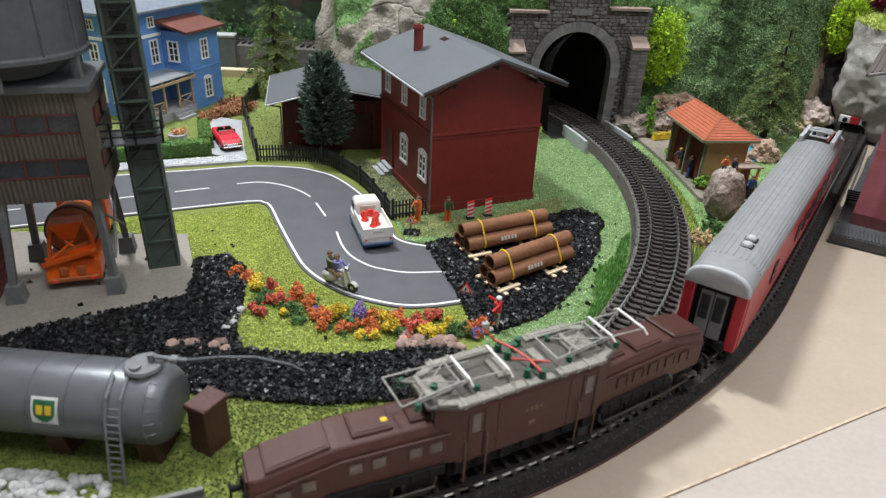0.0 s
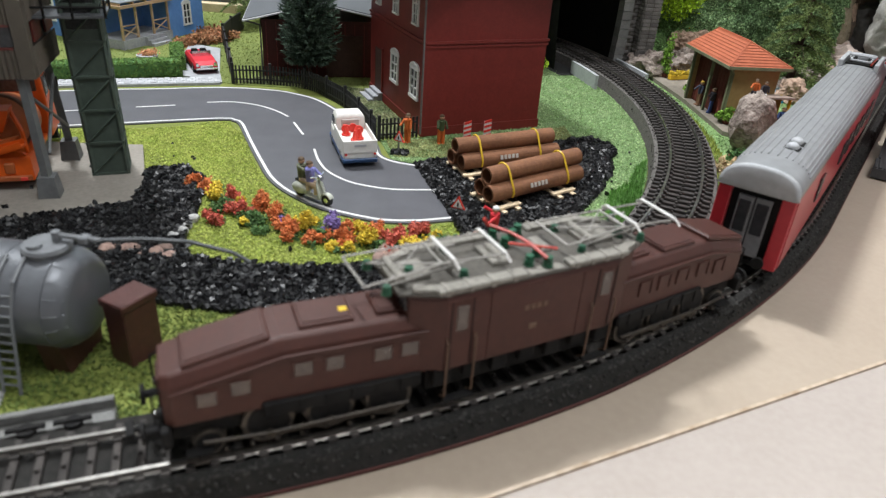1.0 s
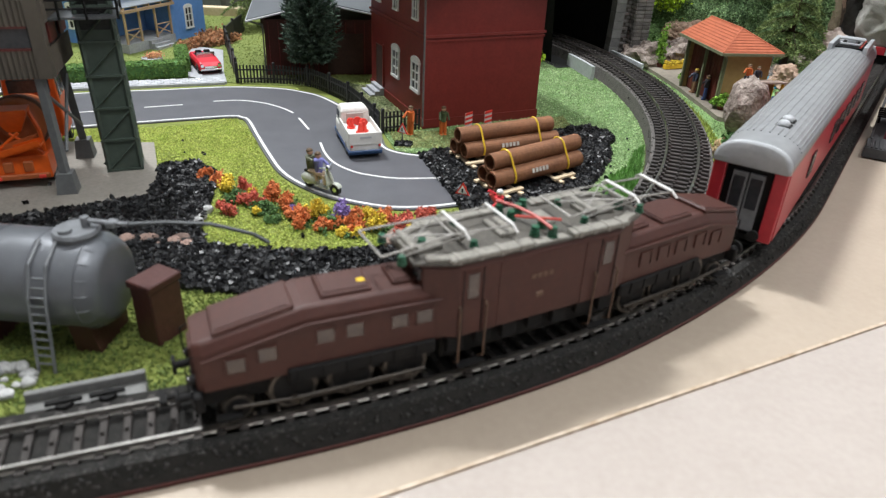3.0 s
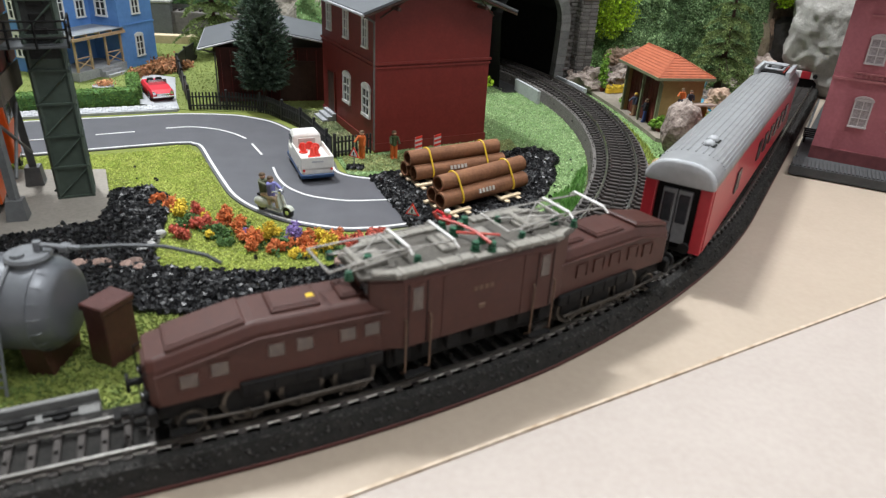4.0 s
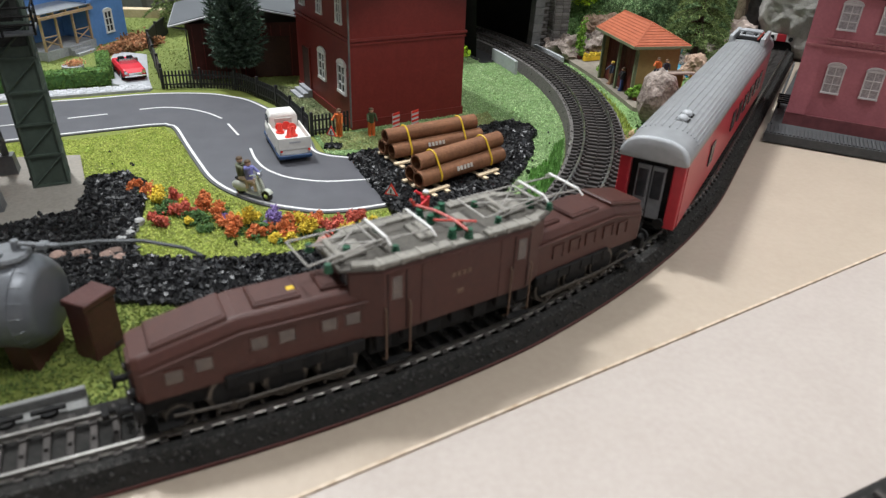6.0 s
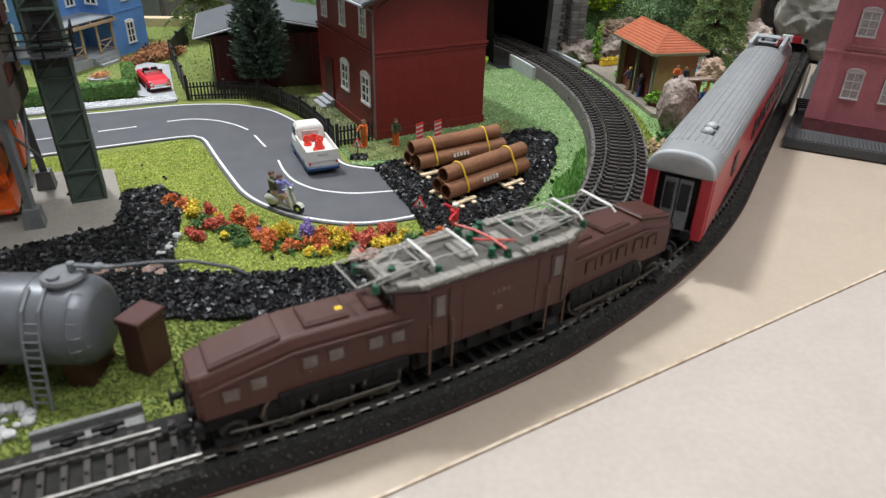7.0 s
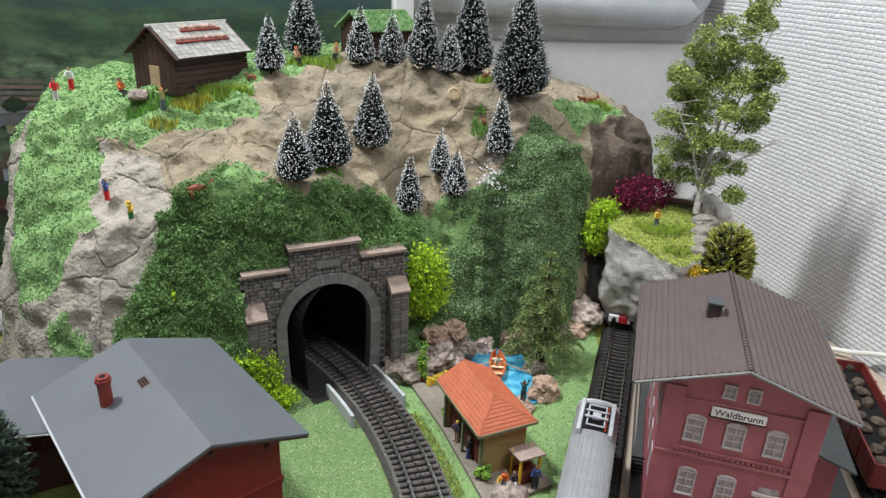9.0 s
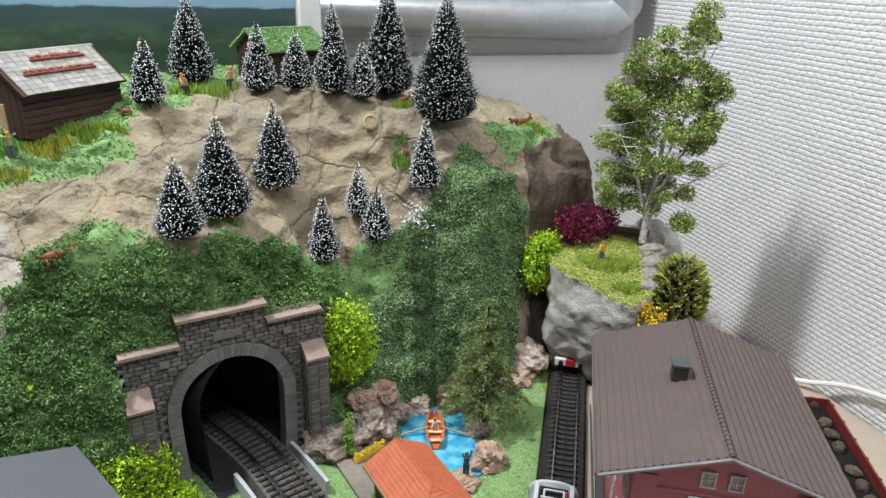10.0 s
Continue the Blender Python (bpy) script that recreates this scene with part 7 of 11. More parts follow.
def convertible():
    ob = thing("convertible_car", "small red open convertible car on the driveway", "car", at(-0.2050, 0.6225, 0.0017, -58) @ Matrix.Scale(1.04, 4))
    secs = []
    for x, w, z in ((-0.0225, 0.0070, 0.0075), (-0.0205, 0.0088, 0.0092), (-0.008, 0.0092, 0.0096), (0.006, 0.0092, 0.0096), (0.018, 0.0088, 0.0088), (0.0225, 0.0076, 0.0066)):
        secs.append([(x, -w, 0.0028), (x, -w * 1.02, z * 0.75), (x, -w * 0.86, z), (x, w * 0.86, z), (x, w * 1.02, z * 0.75), (x, w, 0.0028)])
    body = part("body", bevelled(loft(secs), 0.0004), M_CARRED, ob, "glossy red bodywork")
    part("interior", bx(-0.0120, -0.0066, 0.0088, 0.0045, 0.0066, 0.0099, bevel=0.0004), M_BLACK, ob, "dark open cockpit")
    for s in (-1, 1):
        part("seat", bx(-0.0085, s * 0.0033 - 0.0024, 0.0095, -0.0055, s * 0.0033 + 0.0024, 0.0130, bevel=0.0006), M_BLACK, ob)
    part("windscreen", bx(0.0040, -0.0070, 0.0095, 0.0047, 0.0070, 0.0135), M_CHROME, ob)
    bm = bx(0.0215, -0.0082, 0.0032, 0.0238, 0.0082, 0.0046, bevel=0.0004)
    part("bumper", bm, M_CHROME, ob, "chrome bumper")
    part("grille", bx(0.0205, -0.0050, 0.0046, 0.0229, 0.0050, 0.0064, bevel=0.0003), M_CHROME, ob, "chrome grille")
    for s in (-1, 1):
        part("headlight", cy((0.0205, s * 0.0066, 0.0068), (0.0226, s * 0.0066, 0.0066), 0.0013, n=12), M_CHROME, ob)
    wheels(ob, (-0.0138, 0.0140), 0.0092, 0.0036)


convertible()


def mixer_truck():
    """Seen from behind: hopper, chute and rear frame before the drum; local x runs to the front."""
    ob = thing("mixer_truck", "orange concrete mixer truck under the mixing plant", "truck", at(-0.2190, 0.4020, 0.0026, 112))
    part("chassis", bx(-0.036, -0.011, 0.0055, 0.038, 0.011, 0.0085, bevel=0.0005), M_ORANGE, ob)
    cab = part("cab", bevelled(loft([[(x, -0.0140, 0.0065), (x, 0.0140, 0.0065), (x, 0.0140, 0.0270), (x, w, 0.0440), (x, -w, 0.0440), (x, -0.0140, 0.0270)] for x, w in ((0.018, 0.0128), (0.041, 0.0124))]), 0.0012), M_ORANGE, ob, "orange cab")
    part("cab_roof", bevelled(bx(0.0170, -0.0136, 0.0425, 0.0415, 0.0136, 0.0485), 0.0020), M_ORANGE, cab)
    for s in (-1, 1):
        w = part("side_window", bx(0.0215, s * 0.0131 - 0.0010, 0.0290, 0.0285, s * 0.0131 + 0.0012, 0.0395, bevel=0.0004), M_GLASSD, cab)
        part("window_frame", bx(0.0205, s * 0.0132 - 0.0009, 0.0282, 0.0212, s * 0.0132 + 0.0011, 0.0402), M_DOORG, w)
        part("side_window", bx(0.0305, s * 0.0131 - 0.0010, 0.0290, 0.0385, s * 0.0131 + 0.0012, 0.0395, bevel=0.0004), M_GLASSD, cab)
        m_ = part("mirror", bx(0.0400, s * 0.0162 - 0.0012, 0.0290, 0.0408, s * 0.0162 + 0.0012, 0.0350, bevel=0.0003), M_BLACK, cab)
        part("mirror_arm", cy((0.0402, s * 0.0136, 0.0345), (0.0404, s * 0.0160, 0.0345), 0.0004, n=6), M_BLACK, m_)
    part("rear_window", bx(0.0170, -0.0105, 0.0330, 0.0184, 0.0105, 0.0405, bevel=0.0003), M_GLASSD, cab, "dark rear window of the cab")
    # drum orange darkened and rim browned, painting the shadow they stand in
    worn = mat("darkened orange drum paint", (0.44, 0.115, 0.03), (0.30, 0.075, 0.022), 60, 0.5, bump=0.1, spread=0.8)
    brown = mat("shaded drum rim brown", (0.13, 0.055, 0.03), (0.085, 0.038, 0.022), 100, 0.6)
    ax, d = Vector((-0.028, 0, 0.0290)), Vector((0.044, 0, -0.0085))
    q = d.to_track_quat("Z", "Y").to_matrix()

    def ring(f, r, n=32):
        return [tuple(ax + d * f + q @ Vector((r * math.cos(2 * math.pi * k / n), r * math.sin(2 * math.pi * k / n), 0))) for k in range(n)]
    drum = part("drum", loft([ring(f, r) for f, r in ((0.0, 0.0098), (0.05, 0.0118), (0.16, 0.0138), (0.45, 0.0142), (0.72, 0.0132), (0.95, 0.0088), (1.0, 0.005))]), worn, ob, "tapered orange mixing drum", smooth=True)
    part("drum_rim", loft([ring(f, r) for f, r in ((0.14, 0.0139), (0.15, 0.0146), (0.22, 0.0147), (0.23, 0.0140))]), brown, drum, "worn brown drum rim")
    part("drum_mouth", loft([ring(f, r) for f, r in ((-0.02, 0.0070), (0.01, 0.0090), (0.03, 0.0098))]), worn, drum)
    # hopper, chute and frame behind the drum
    part("hopper", loft([[(-0.0330, -0.0030, 0.0270), (-0.0285, -0.0030, 0.0270), (-0.0285, 0.0030, 0.0270), (-0.0330, 0.0030, 0.0270)], [(-0.0370, -0.0082, 0.0375), (-0.0265, -0.0082, 0.0375), (-0.0265, 0.0082, 0.0375), (-0.0370, 0.0082, 0.0375)], [(-0.0370, -0.0082, 0.0390), (-0.0265, -0.0082, 0.0390), (-0.0265, 0.0082, 0.0390), (-0.0370, 0.0082, 0.0390)]]), M_ORANGE, ob, "orange filling hopper")
    bm = prism([(-0.0105, 0.0265), (0.0095, 0.0205), (-0.0020, 0.0180)], -0.0372, -0.0352)
    bmesh.ops.transform(bm, matrix=Matrix(((0, 0, 1, 0), (1, 0, 0, 0), (0, 1, 0, 0), (0, 0, 0, 1))), verts=bm.verts)
    bmesh.ops.recalc_face_normals(bm, faces=bm.faces)
    part("spout_plate", bm, worn, ob)
    ch = bmesh.new()
    box(ch, -0.0140, -0.0032, -0.0006, 0.0140, 0.0032, 0.0004)
    for y in (-0.0032, 0.0027):
        box(ch, -0.0140, y, -0.0006, 0.0140, y + 0.0005, 0.0028)
    part("chute", ch, M_ORANGE, ob, "orange pouring chute", m=Matrix.Translation((-0.0400, 0.0005, 0.0190)) @ Matrix.Rotation(radians(84), 4, "Z") @ Matrix.Rotation(radians(16), 4, "Y"))
    bm = bmesh.new()
    for s in (-1, 1):
        rod(bm, [(-0.0330, s * 0.0118, 0.0160), (-0.0310, s * 0.0108, 0.0270), (-0.0300, s * 0.0075, 0.0375)], 0.0011)
        rod(bm, [(-0.0380, s * 0.0120, 0.0165), (-0.0350, -s * 0.0020, 0.0270)], 0.0008)
    part("rear_frame", bm, M_ORANGE, ob, "orange tubular rear frame")
    body = part("rear_body", bevelled(loft([[(-0.0420, -0.0146, 0.0045), (-0.0120, -0.0146, 0.0065), (-0.0120, 0.0146, 0.0065), (-0.0420, 0.0146, 0.0045)], [(-0.0400, -0.0138, 0.0165), (-0.0140, -0.0138, 0.0145), (-0.0140, 0.0138, 0.0145), (-0.0400, 0.0138, 0.0165)]]), 0.0008), M_ORANGE, ob, "orange rear body with fenders")
    bm = bx(-0.0428, -0.0135, 0.0048, -0.0405, 0.0135, 0.0075, bevel=0.0005)
    part("rear_beam", bm, worn, body)
    for s in (-1, 1):
        part("tail_lamp", bx(-0.0436, s * 0.0100 - 0.0016, 0.0052, -0.0426, s * 0.0100 + 0.0016, 0.0070, bevel=0.0002), M_GLOW, body)
        part("step", bx(-0.0424, s * 0.0045 - 0.0022, 0.0088, -0.0400, s * 0.0045 + 0.0022, 0.0140, bevel=0.0004), worn, body)
    wheels(ob, (-0.030, -0.018, 0.034), 0.0138, 0.0056, 0.004)


mixer_truck()


# ---- figures: plain toy shapes ----
def figurine(x, y, z, turn, shirt, legs, head=(0.55, 0.33, 0.22), h=0.0200, sit=False, label="", hat=None, arm=20):
    mats = [mat("toy colour %.2f %.2f %.2f" % c, c, None, 400, 0.6, bump=0) for c in (shirt, legs, head, hat or (0.10, 0.06, 0.03))]
    bm = bmesh.new()
    s = h / 0.020

    def add(fn, idx):
        n0 = set(bm.faces)
        fn()
        for f in bm.faces:
            if f not in n0:
                f.material_index = idx
    up = 0.0 if not sit else -0.0040
    for sy in (-1, 1):
        if sit:
            add(lambda: (cyl(bm, (0, sy * 0.0012, 0.0045), (0.0045, sy * 0.0014, 0.0045), 0.0011, n=8), cyl(bm, (0.0045, sy * 0.0014, 0.0048), (0.0048, sy * 0.0014, 0.0), 0.0009, n=8)), 1)
        else:
            add(lambda: (cyl(bm, (sy * 0.0004, sy * 0.0013, 0.0), (0, sy * 0.0011, 0.0095), 0.0011, 0.0014, n=8), box(bm, -0.0008, sy * 0.0013 - 0.0008, 0, 0.0022, sy * 0.0013 + 0.0008, 0.0009)), 1)
    z0 = 0.0092 + up
    add(lambda: cyl(bm, (0, 0, z0), (0, 0, z0 + 0.0066), 0.0019, 0.0024, n=10), 0)
    for sy in (-1, 1):
        a = radians(arm * (1 if sy > 0 else 2.2))
        add(lambda: cyl(bm, (0, sy * 0.0025, z0 + 0.0062), (0.0052 * math.sin(a), sy * 0.0034, z0 + 0.0062 - 0.0052 * math.cos(a)), 0.0008, n=7), 0)
    add(lambda: bmesh.ops.create_uvsphere(bm, u_segments=10, v_segments=8, radius=0.0016, matrix=Matrix.Translation((0, 0, z0 + 0.0086))), 2)
    add(lambda: bmesh.ops.create_uvsphere(bm, u_segments=10, v_segments=6, radius=0.00172, matrix=Matrix.Translation((-0.0002, 0, z0 + 0.0092)) @ Matrix.Diagonal((1, 1, 0.75, 1))), 3)
    bmesh.ops.scale(bm, vec=(s, s, s), verts=bm.verts)
    ob = part("figurine", bm, mats[0], None, m=at(x, y, z, turn))
    for mm in mats[1:]:
        ob.data.materials.append(mm)
    return tagged(ob, label, "figurine")


OR, DK, WHT, RD, YL, BL = (0.62, 0.14, 0.03), (0.03, 0.03, 0.04), (0.6, 0.6, 0.58), (0.62, 0.03, 0.04), (0.65, 0.42, 0.05), (0.05, 0.09, 0.26)
figurine(-0.0165, 0.4850, 0.0008, -120, OR, OR, label="toy road worker figure in orange by the fence")
figurine(0.0050, 0.4880, 0.0008, -70, (0.06, 0.09, 0.04), OR, label="toy road worker figure in dark jacket by the house")
figurine(0.0395, 0.3545, 0.0020, 200, RD, (0.42, 0.36, 0.28), hat=(0.75, 0.75, 0.74), arm=55, label="toy worker figure in red shirt and white helmet")


def compactor():
    ob = thing("plate_compactor", "small grey plate compactor on the ballast", "compactor", at(0.0335, 0.3505, 0.0022, 20))
    part("plate", bx(-0.004, -0.003, 0, 0.004, 0.003, 0.0012, bevel=0.0003), M_SILVER, ob)
    part("engine", bx(-0.0025, -0.002, 0.0012, 0.0015, 0.002, 0.005, bevel=0.0005), M_SILVER, ob)
    bm = bmesh.new()
    rod(bm, [(0.0015, 0.0015, 0.003), (0.006, 0.0015, 0.0085), (0.006, -0.0015, 0.0085), (0.0015, -0.0015, 0.003)], 0.0004)
    part("handle", bm, M_BLACK, ob)


compactor()


def scooter():
    ob = thing("motor_scooter", "pale grey-green motor scooter on the road", "scooter", at(-0.0545, 0.3865, 0.0012, -30) @ Matrix.Scale(1.15, 4))
    sm = mat("grey green scooter paint", (0.50, 0.52, 0.46), (0.40, 0.42, 0.36), 200, 0.35)
    for x in (-0.0072, 0.0090):
        w = part("wheel", cy((x, -0.0009, 0.0026), (x, 0.0009, 0.0026), 0.0026, n=16), M_TYRE, ob)
        part("hub", cy((x, -0.0011, 0.0026), (x, 0.0011, 0.0026), 0.0012, n=10), M_CHROME, w)
    # two swelling side cowls with a narrow seat above
    for sd in (-1, 1):
        bm = bmesh.new()
        bmesh.ops.create_uvsphere(bm, u_segments=16, v_segments=10, radius=1, matrix=Matrix.Translation((-0.0062, sd * 0.0016, 0.0048)) @ Matrix.Diagonal((0.0046, 0.0015, 0.0026, 1)))
        part("side_cowl", bm, sm, ob, "swelling side cowl", smooth=True)
    part("tail", bevelled(loft([[(x, -w_, z0), (x, w_, z0), (x, w_ * 0.8, z1), (x, -w_ * 0.8, z1)] for x, w_, z0, z1 in ((-0.0112, 0.0008, 0.0040, 0.0056), (-0.0080, 0.0015, 0.0034, 0.0076), (-0.0030, 0.0015, 0.0024, 0.0076), (-0.0016, 0.0012, 0.0022, 0.0050))]), 0.0003), sm, ob, "narrow tail")
    part("seat", bevelled(bx(-0.0090, -0.0016, 0.0076, -0.0012, 0.0016, 0.0088), 0.0005), M_BLACK, ob, "black seat")
    part("footboard", bx(-0.0025, -0.0020, 0.0020, 0.0052, 0.0020, 0.0027, bevel=0.0002), sm, ob)
    part("shield", bevelled(loft([[(x, -w_, z), (x, w_, z), (x + 0.0005, w_, z), (x + 0.0005, -w_, z)] for x, w_, z in ((0.0058, 0.0019, 0.0022), (0.0054, 0.0025, 0.0055), (0.0044, 0.0022, 0.0090), (0.0038, 0.0010, 0.0112))]), 0.0002), sm, ob, "curved leg shield")
    part("mudguard", bevelled(loft([[(0.0090 + 0.0033 * math.cos(a), -0.0013, 0.0026 + 0.0033 * math.sin(a)), (0.0090 + 0.0033 * math.cos(a), 0.0013, 0.0026 + 0.0033 * math.sin(a)), (0.0090 + 0.0028 * math.cos(a), 0.0013, 0.0026 + 0.0028 * math.sin(a)), (0.0090 + 0.0028 * math.cos(a), -0.0013, 0.0026 + 0.0028 * math.sin(a))] for a in np.linspace(0.5, 2.9, 9)]), 0.0001), sm, ob, "curved front mudguard")
    bm = bmesh.new()
    rod(bm, [(0.0088, 0, 0.0030), (0.0044, 0, 0.0124)], 0.0006)
    part("fork", bm, sm, ob)
    bm = bmesh.new()
    rod(bm, [(0.0032, -0.0042, 0.0130), (0.0042, -0.0012, 0.0124), (0.0042, 0.0012, 0.0124), (0.0032, 0.0042, 0.0130)], 0.0004)
    part("handlebar", bm, M_CHROME, ob, "chrome handlebar")
    part("headlight", cy((0.0044, 0, 0.0124), (0.0060, 0, 0.0121), 0.0012, n=12), M_CHROME, ob, "round headlight")


scooter()
figurine(-0.0555, 0.3872, 0.0058, -30, (0.20, 0.20, 0.48), (0.55, 0.42, 0.30), sit=True, h=0.0215, arm=50, label="toy rider figure in blue shirt on the scooter")
figurine(-0.0605, 0.3902, 0.0064, -30, (0.12, 0.13, 0.08), (0.55, 0.42, 0.30), sit=True, h=0.0215, arm=40, label="toy passenger figure in dark top on the scooter")


# ---- beacons and road signs ----
def beacon(x, y, turn):
    ob = thing("warning_beacon", "red and white striped warning beacon on the grass", "road beacon", at(x, y, 0.0006, turn), "warning beacons")
    part("foot", bx(-0.0030, -0.0018, 0, 0.0030, 0.0018, 0.0020, bevel=0.0004), M_BLACK, ob, "black rubber foot")
    board = part("board", bx(-0.0026, -0.0003, 0.0020, 0.0026, 0.0003, 0.0140, bevel=0.0002), M_WHITE, ob)
    for k in range(4):
        z = 0.0030 + k * 0.0031
        bm = prism([(-0.0025, z), (0.0025, z + 0.0013), (0.0025, z + 0.0028), (-0.0025, z + 0.0015)], -0.00055, 0.00055)
        bmesh.ops.transform(bm, matrix=XZ, verts=bm.verts)
        part("stripe", bm, M_GLOW, board)


beacon(0.0215, 0.4945, 20)
beacon(0.0345, 0.5010, 20)


def triangle_sign(x, y, turn, h):
    ob = thing("warning_sign", "small triangular red and white warning sign", "road sign", at(x, y, 0.001, turn))
    part("stand", bx(-0.003, -0.0015, 0, 0.003, 0.0015, 0.0012), M_BLACK, ob)
    part("pole", cy((0, 0, 0), (0, 0, h), 0.0005, n=6), M_GREYP, ob)
    bm = prism([(-0.0040, h - 0.001), (0.0040, h - 0.001), (0, h + 0.0058)], -0.0003, 0.0003)
    bmesh.ops.transform(bm, matrix=XZ, verts=bm.verts)
    pl = part("plate", bm, M_GLOW, ob, "red triangle")
    bm = prism([(-0.0027, h - 0.0003), (0.0027, h - 0.0003), (0, h + 0.0042)], -0.0005, 0.0005)
    bmesh.ops.transform(bm, matrix=XZ, verts=bm.verts)
    part("panel", bm, M_WHITE, pl)
    part("symbol_bar", bx(-0.0004, -0.0007, h + 0.0003, 0.0004, 0.0007, h + 0.0025), M_BLACK, pl)


triangle_sign(0.0215, 0.3835, 160, 0.0050)
triangle_sign(-0.0195, 0.4650, -30, 0.0085)
ob_ = stuff("grit_pile", scatter_mesh("grit_pile", spots([(-0.024, 0.461), (-0.014, 0.461), (-0.014, 0.469), (-0.024, 0.469)], 160, 0.0006, 0.0014), CHIP, 0.0008, 0.0017, M_COAL, jag=0.35), "small pile of black grit", "ballast")


# ---- pipe stacks ----
M_RUSTP = mat("rusty brown pipe", (0.24, 0.105, 0.05), (0.15, 0.065, 0.032), 120, 0.75, bump=0.25, fine=5)
M_PALE = mat("pale pallet wood", (0.68, 0.55, 0.38), (0.56, 0.44, 0.29), 120, 0.75)
M_CHALK = mat("chalk marks", (0.55, 0.52, 0.48), (0.45, 0.42, 0.38), 200, 0.9)


def pipe_mesh(L, R):
    n = 22
    bm = bmesh.new()
    rings = []
    for x, r in ((0, R), (L, R), (L, R * 0.80), (0, R * 0.80)):
        rings.append([bm.verts.new((x, r * math.cos(2 * math.pi * k / n), r * math.sin(2 * math.pi * k / n))) for k in range(n)])
    for a, b in zip(rings, rings[1:] + rings[:1]):
        for i in range(n):
            bm.faces.new((a[i], a[(i + 1) % n], b[(i + 1) % n], b[i]))
    bmesh.ops.recalc_face_normals(bm, faces=bm.faces)
    return mesh_of("pipe", bm, M_RUSTP)


PR, PL = 0.0047, 0.066
PIPE = pipe_mesh(PL, PR)


def pipe_stack(x, y, turn):
    base = at(x, y, 0.0022, turn)
    for px in (0.008, 0.048):
        pal = thing("pallet", "pale wooden pallet beams under the pipes", "pallet", base @ Matrix.Translation((px, 0, 0)), "pallets")
        for xx in (-0.0045, 0.0050):
            part("block", bx(xx - 0.0014, -0.0160, 0, xx + 0.0014, 0.0115, 0.0018, bevel=0.0002), M_PALE, pal)
        for yy in (-0.0118, 0.0, 0.0085):
            part("beam", bx(-0.0085, yy - 0.0014, 0.0018, 0.0085, yy + 0.0014, 0.0032, bevel=0.0002), M_PALE, pal)
    z0 = 0.0032 + PR
    rows = [(-PR - 0.0001, z0), (PR + 0.0001, z0), (0, z0 + PR * 1.732)]
    for k, (yy, z) in enumerate(rows):
        p = new("pipe", PIPE)
        p.matrix_basis = base @ Matrix.Translation((RNG.uniform(-0.002, 0.002), yy, z)) @ Matrix.Rotation(RNG.uniform(0, 6), 4, "X")
        tagged(p, "rusty brown concrete pipe lying in the stack", "pipe", "stacked pipes")
    for sx in (0.013, 0.053):
        bm = bmesh.new()
        c = [(rows[0][0], z0), (0, rows[2][1]), (rows[1][0], z0)]
        loop = []
        for (cx, cz), a0, a1 in ((c[0], 210, 150), (c[1], 150, 30), (c[2], 30, -30)):
            for k in range(7):
                a = radians(a0 + (a1 - a0) * k / 6)
                loop.append((sx, cx + (PR + 0.0004) * math.cos(a), cz + (PR + 0.0004) * math.sin(a)))
        for p, q in zip(loop, loop[1:]):
            cyl(bm, p, q, 0.0006, n=5)
        st = tagged(part("strap", bm, M_YEL, None, m=base), "yellow strap round the pipe stack", "strap", "pipe straps")
    bm = bmesh.new()
    for k in range(5):
        a = radians(-22)
        m = Matrix.Translation((0.026 + k * 0.0026, -PR - 0.0001 - (PR + 0.0001) * math.cos(a), z0 + PR * 0.36)) @ Matrix.Rotation(radians(-20), 4, "X")
        box(bm, -0.0008, -0.0003, -0.0012, 0.0008, 0.0002, 0.0012, m=m)
    part("chalk_bar", bm, M_CHALK, None, m=base)
    tagged(bpy.data.objects[scene.collection.objects[-1].name], "pale chalk marks on the pipe", "chalk marks")


pipe_stack(0.0335, 0.3965, 39.5)
pipe_stack(0.0165, 0.4385, 30.5)

# ---- tunnel portal ----
M_STONEB = mat("grey brown stone block", (0.18, 0.168, 0.16), (0.12, 0.11, 0.105), 200, 0.8, bump=0.5, per=0.30)
M_CAP = mat("pinkish brown cap stone", (0.33, 0.25, 0.21), (0.25, 0.19, 0.16), 120, 0.8, bump=0.2)
M_RING = mat("grey arch stone", (0.21, 0.21, 0.205), (0.15, 0.15, 0.145), 200, 0.75, bump=0.3, per=0.15)
# near-black: the shade inside tunnel and rock opening is put into this colour
M_TUNNELDARK = mat("dark tunnel lining", (0.012, 0.012, 0.012), (0.02, 0.02, 0.02), 60, 0.9)
M_CONCL = mat("light grey concrete edge", (0.42, 0.44, 0.45), (0.34, 0.36, 0.37), 100, 0.7)
PM = at(0.048, 0.7085, 0.0, 11)
AX, AR, AZ = 0.0685, 0.0368, 0.0632     # opening: centre, radius, springing height


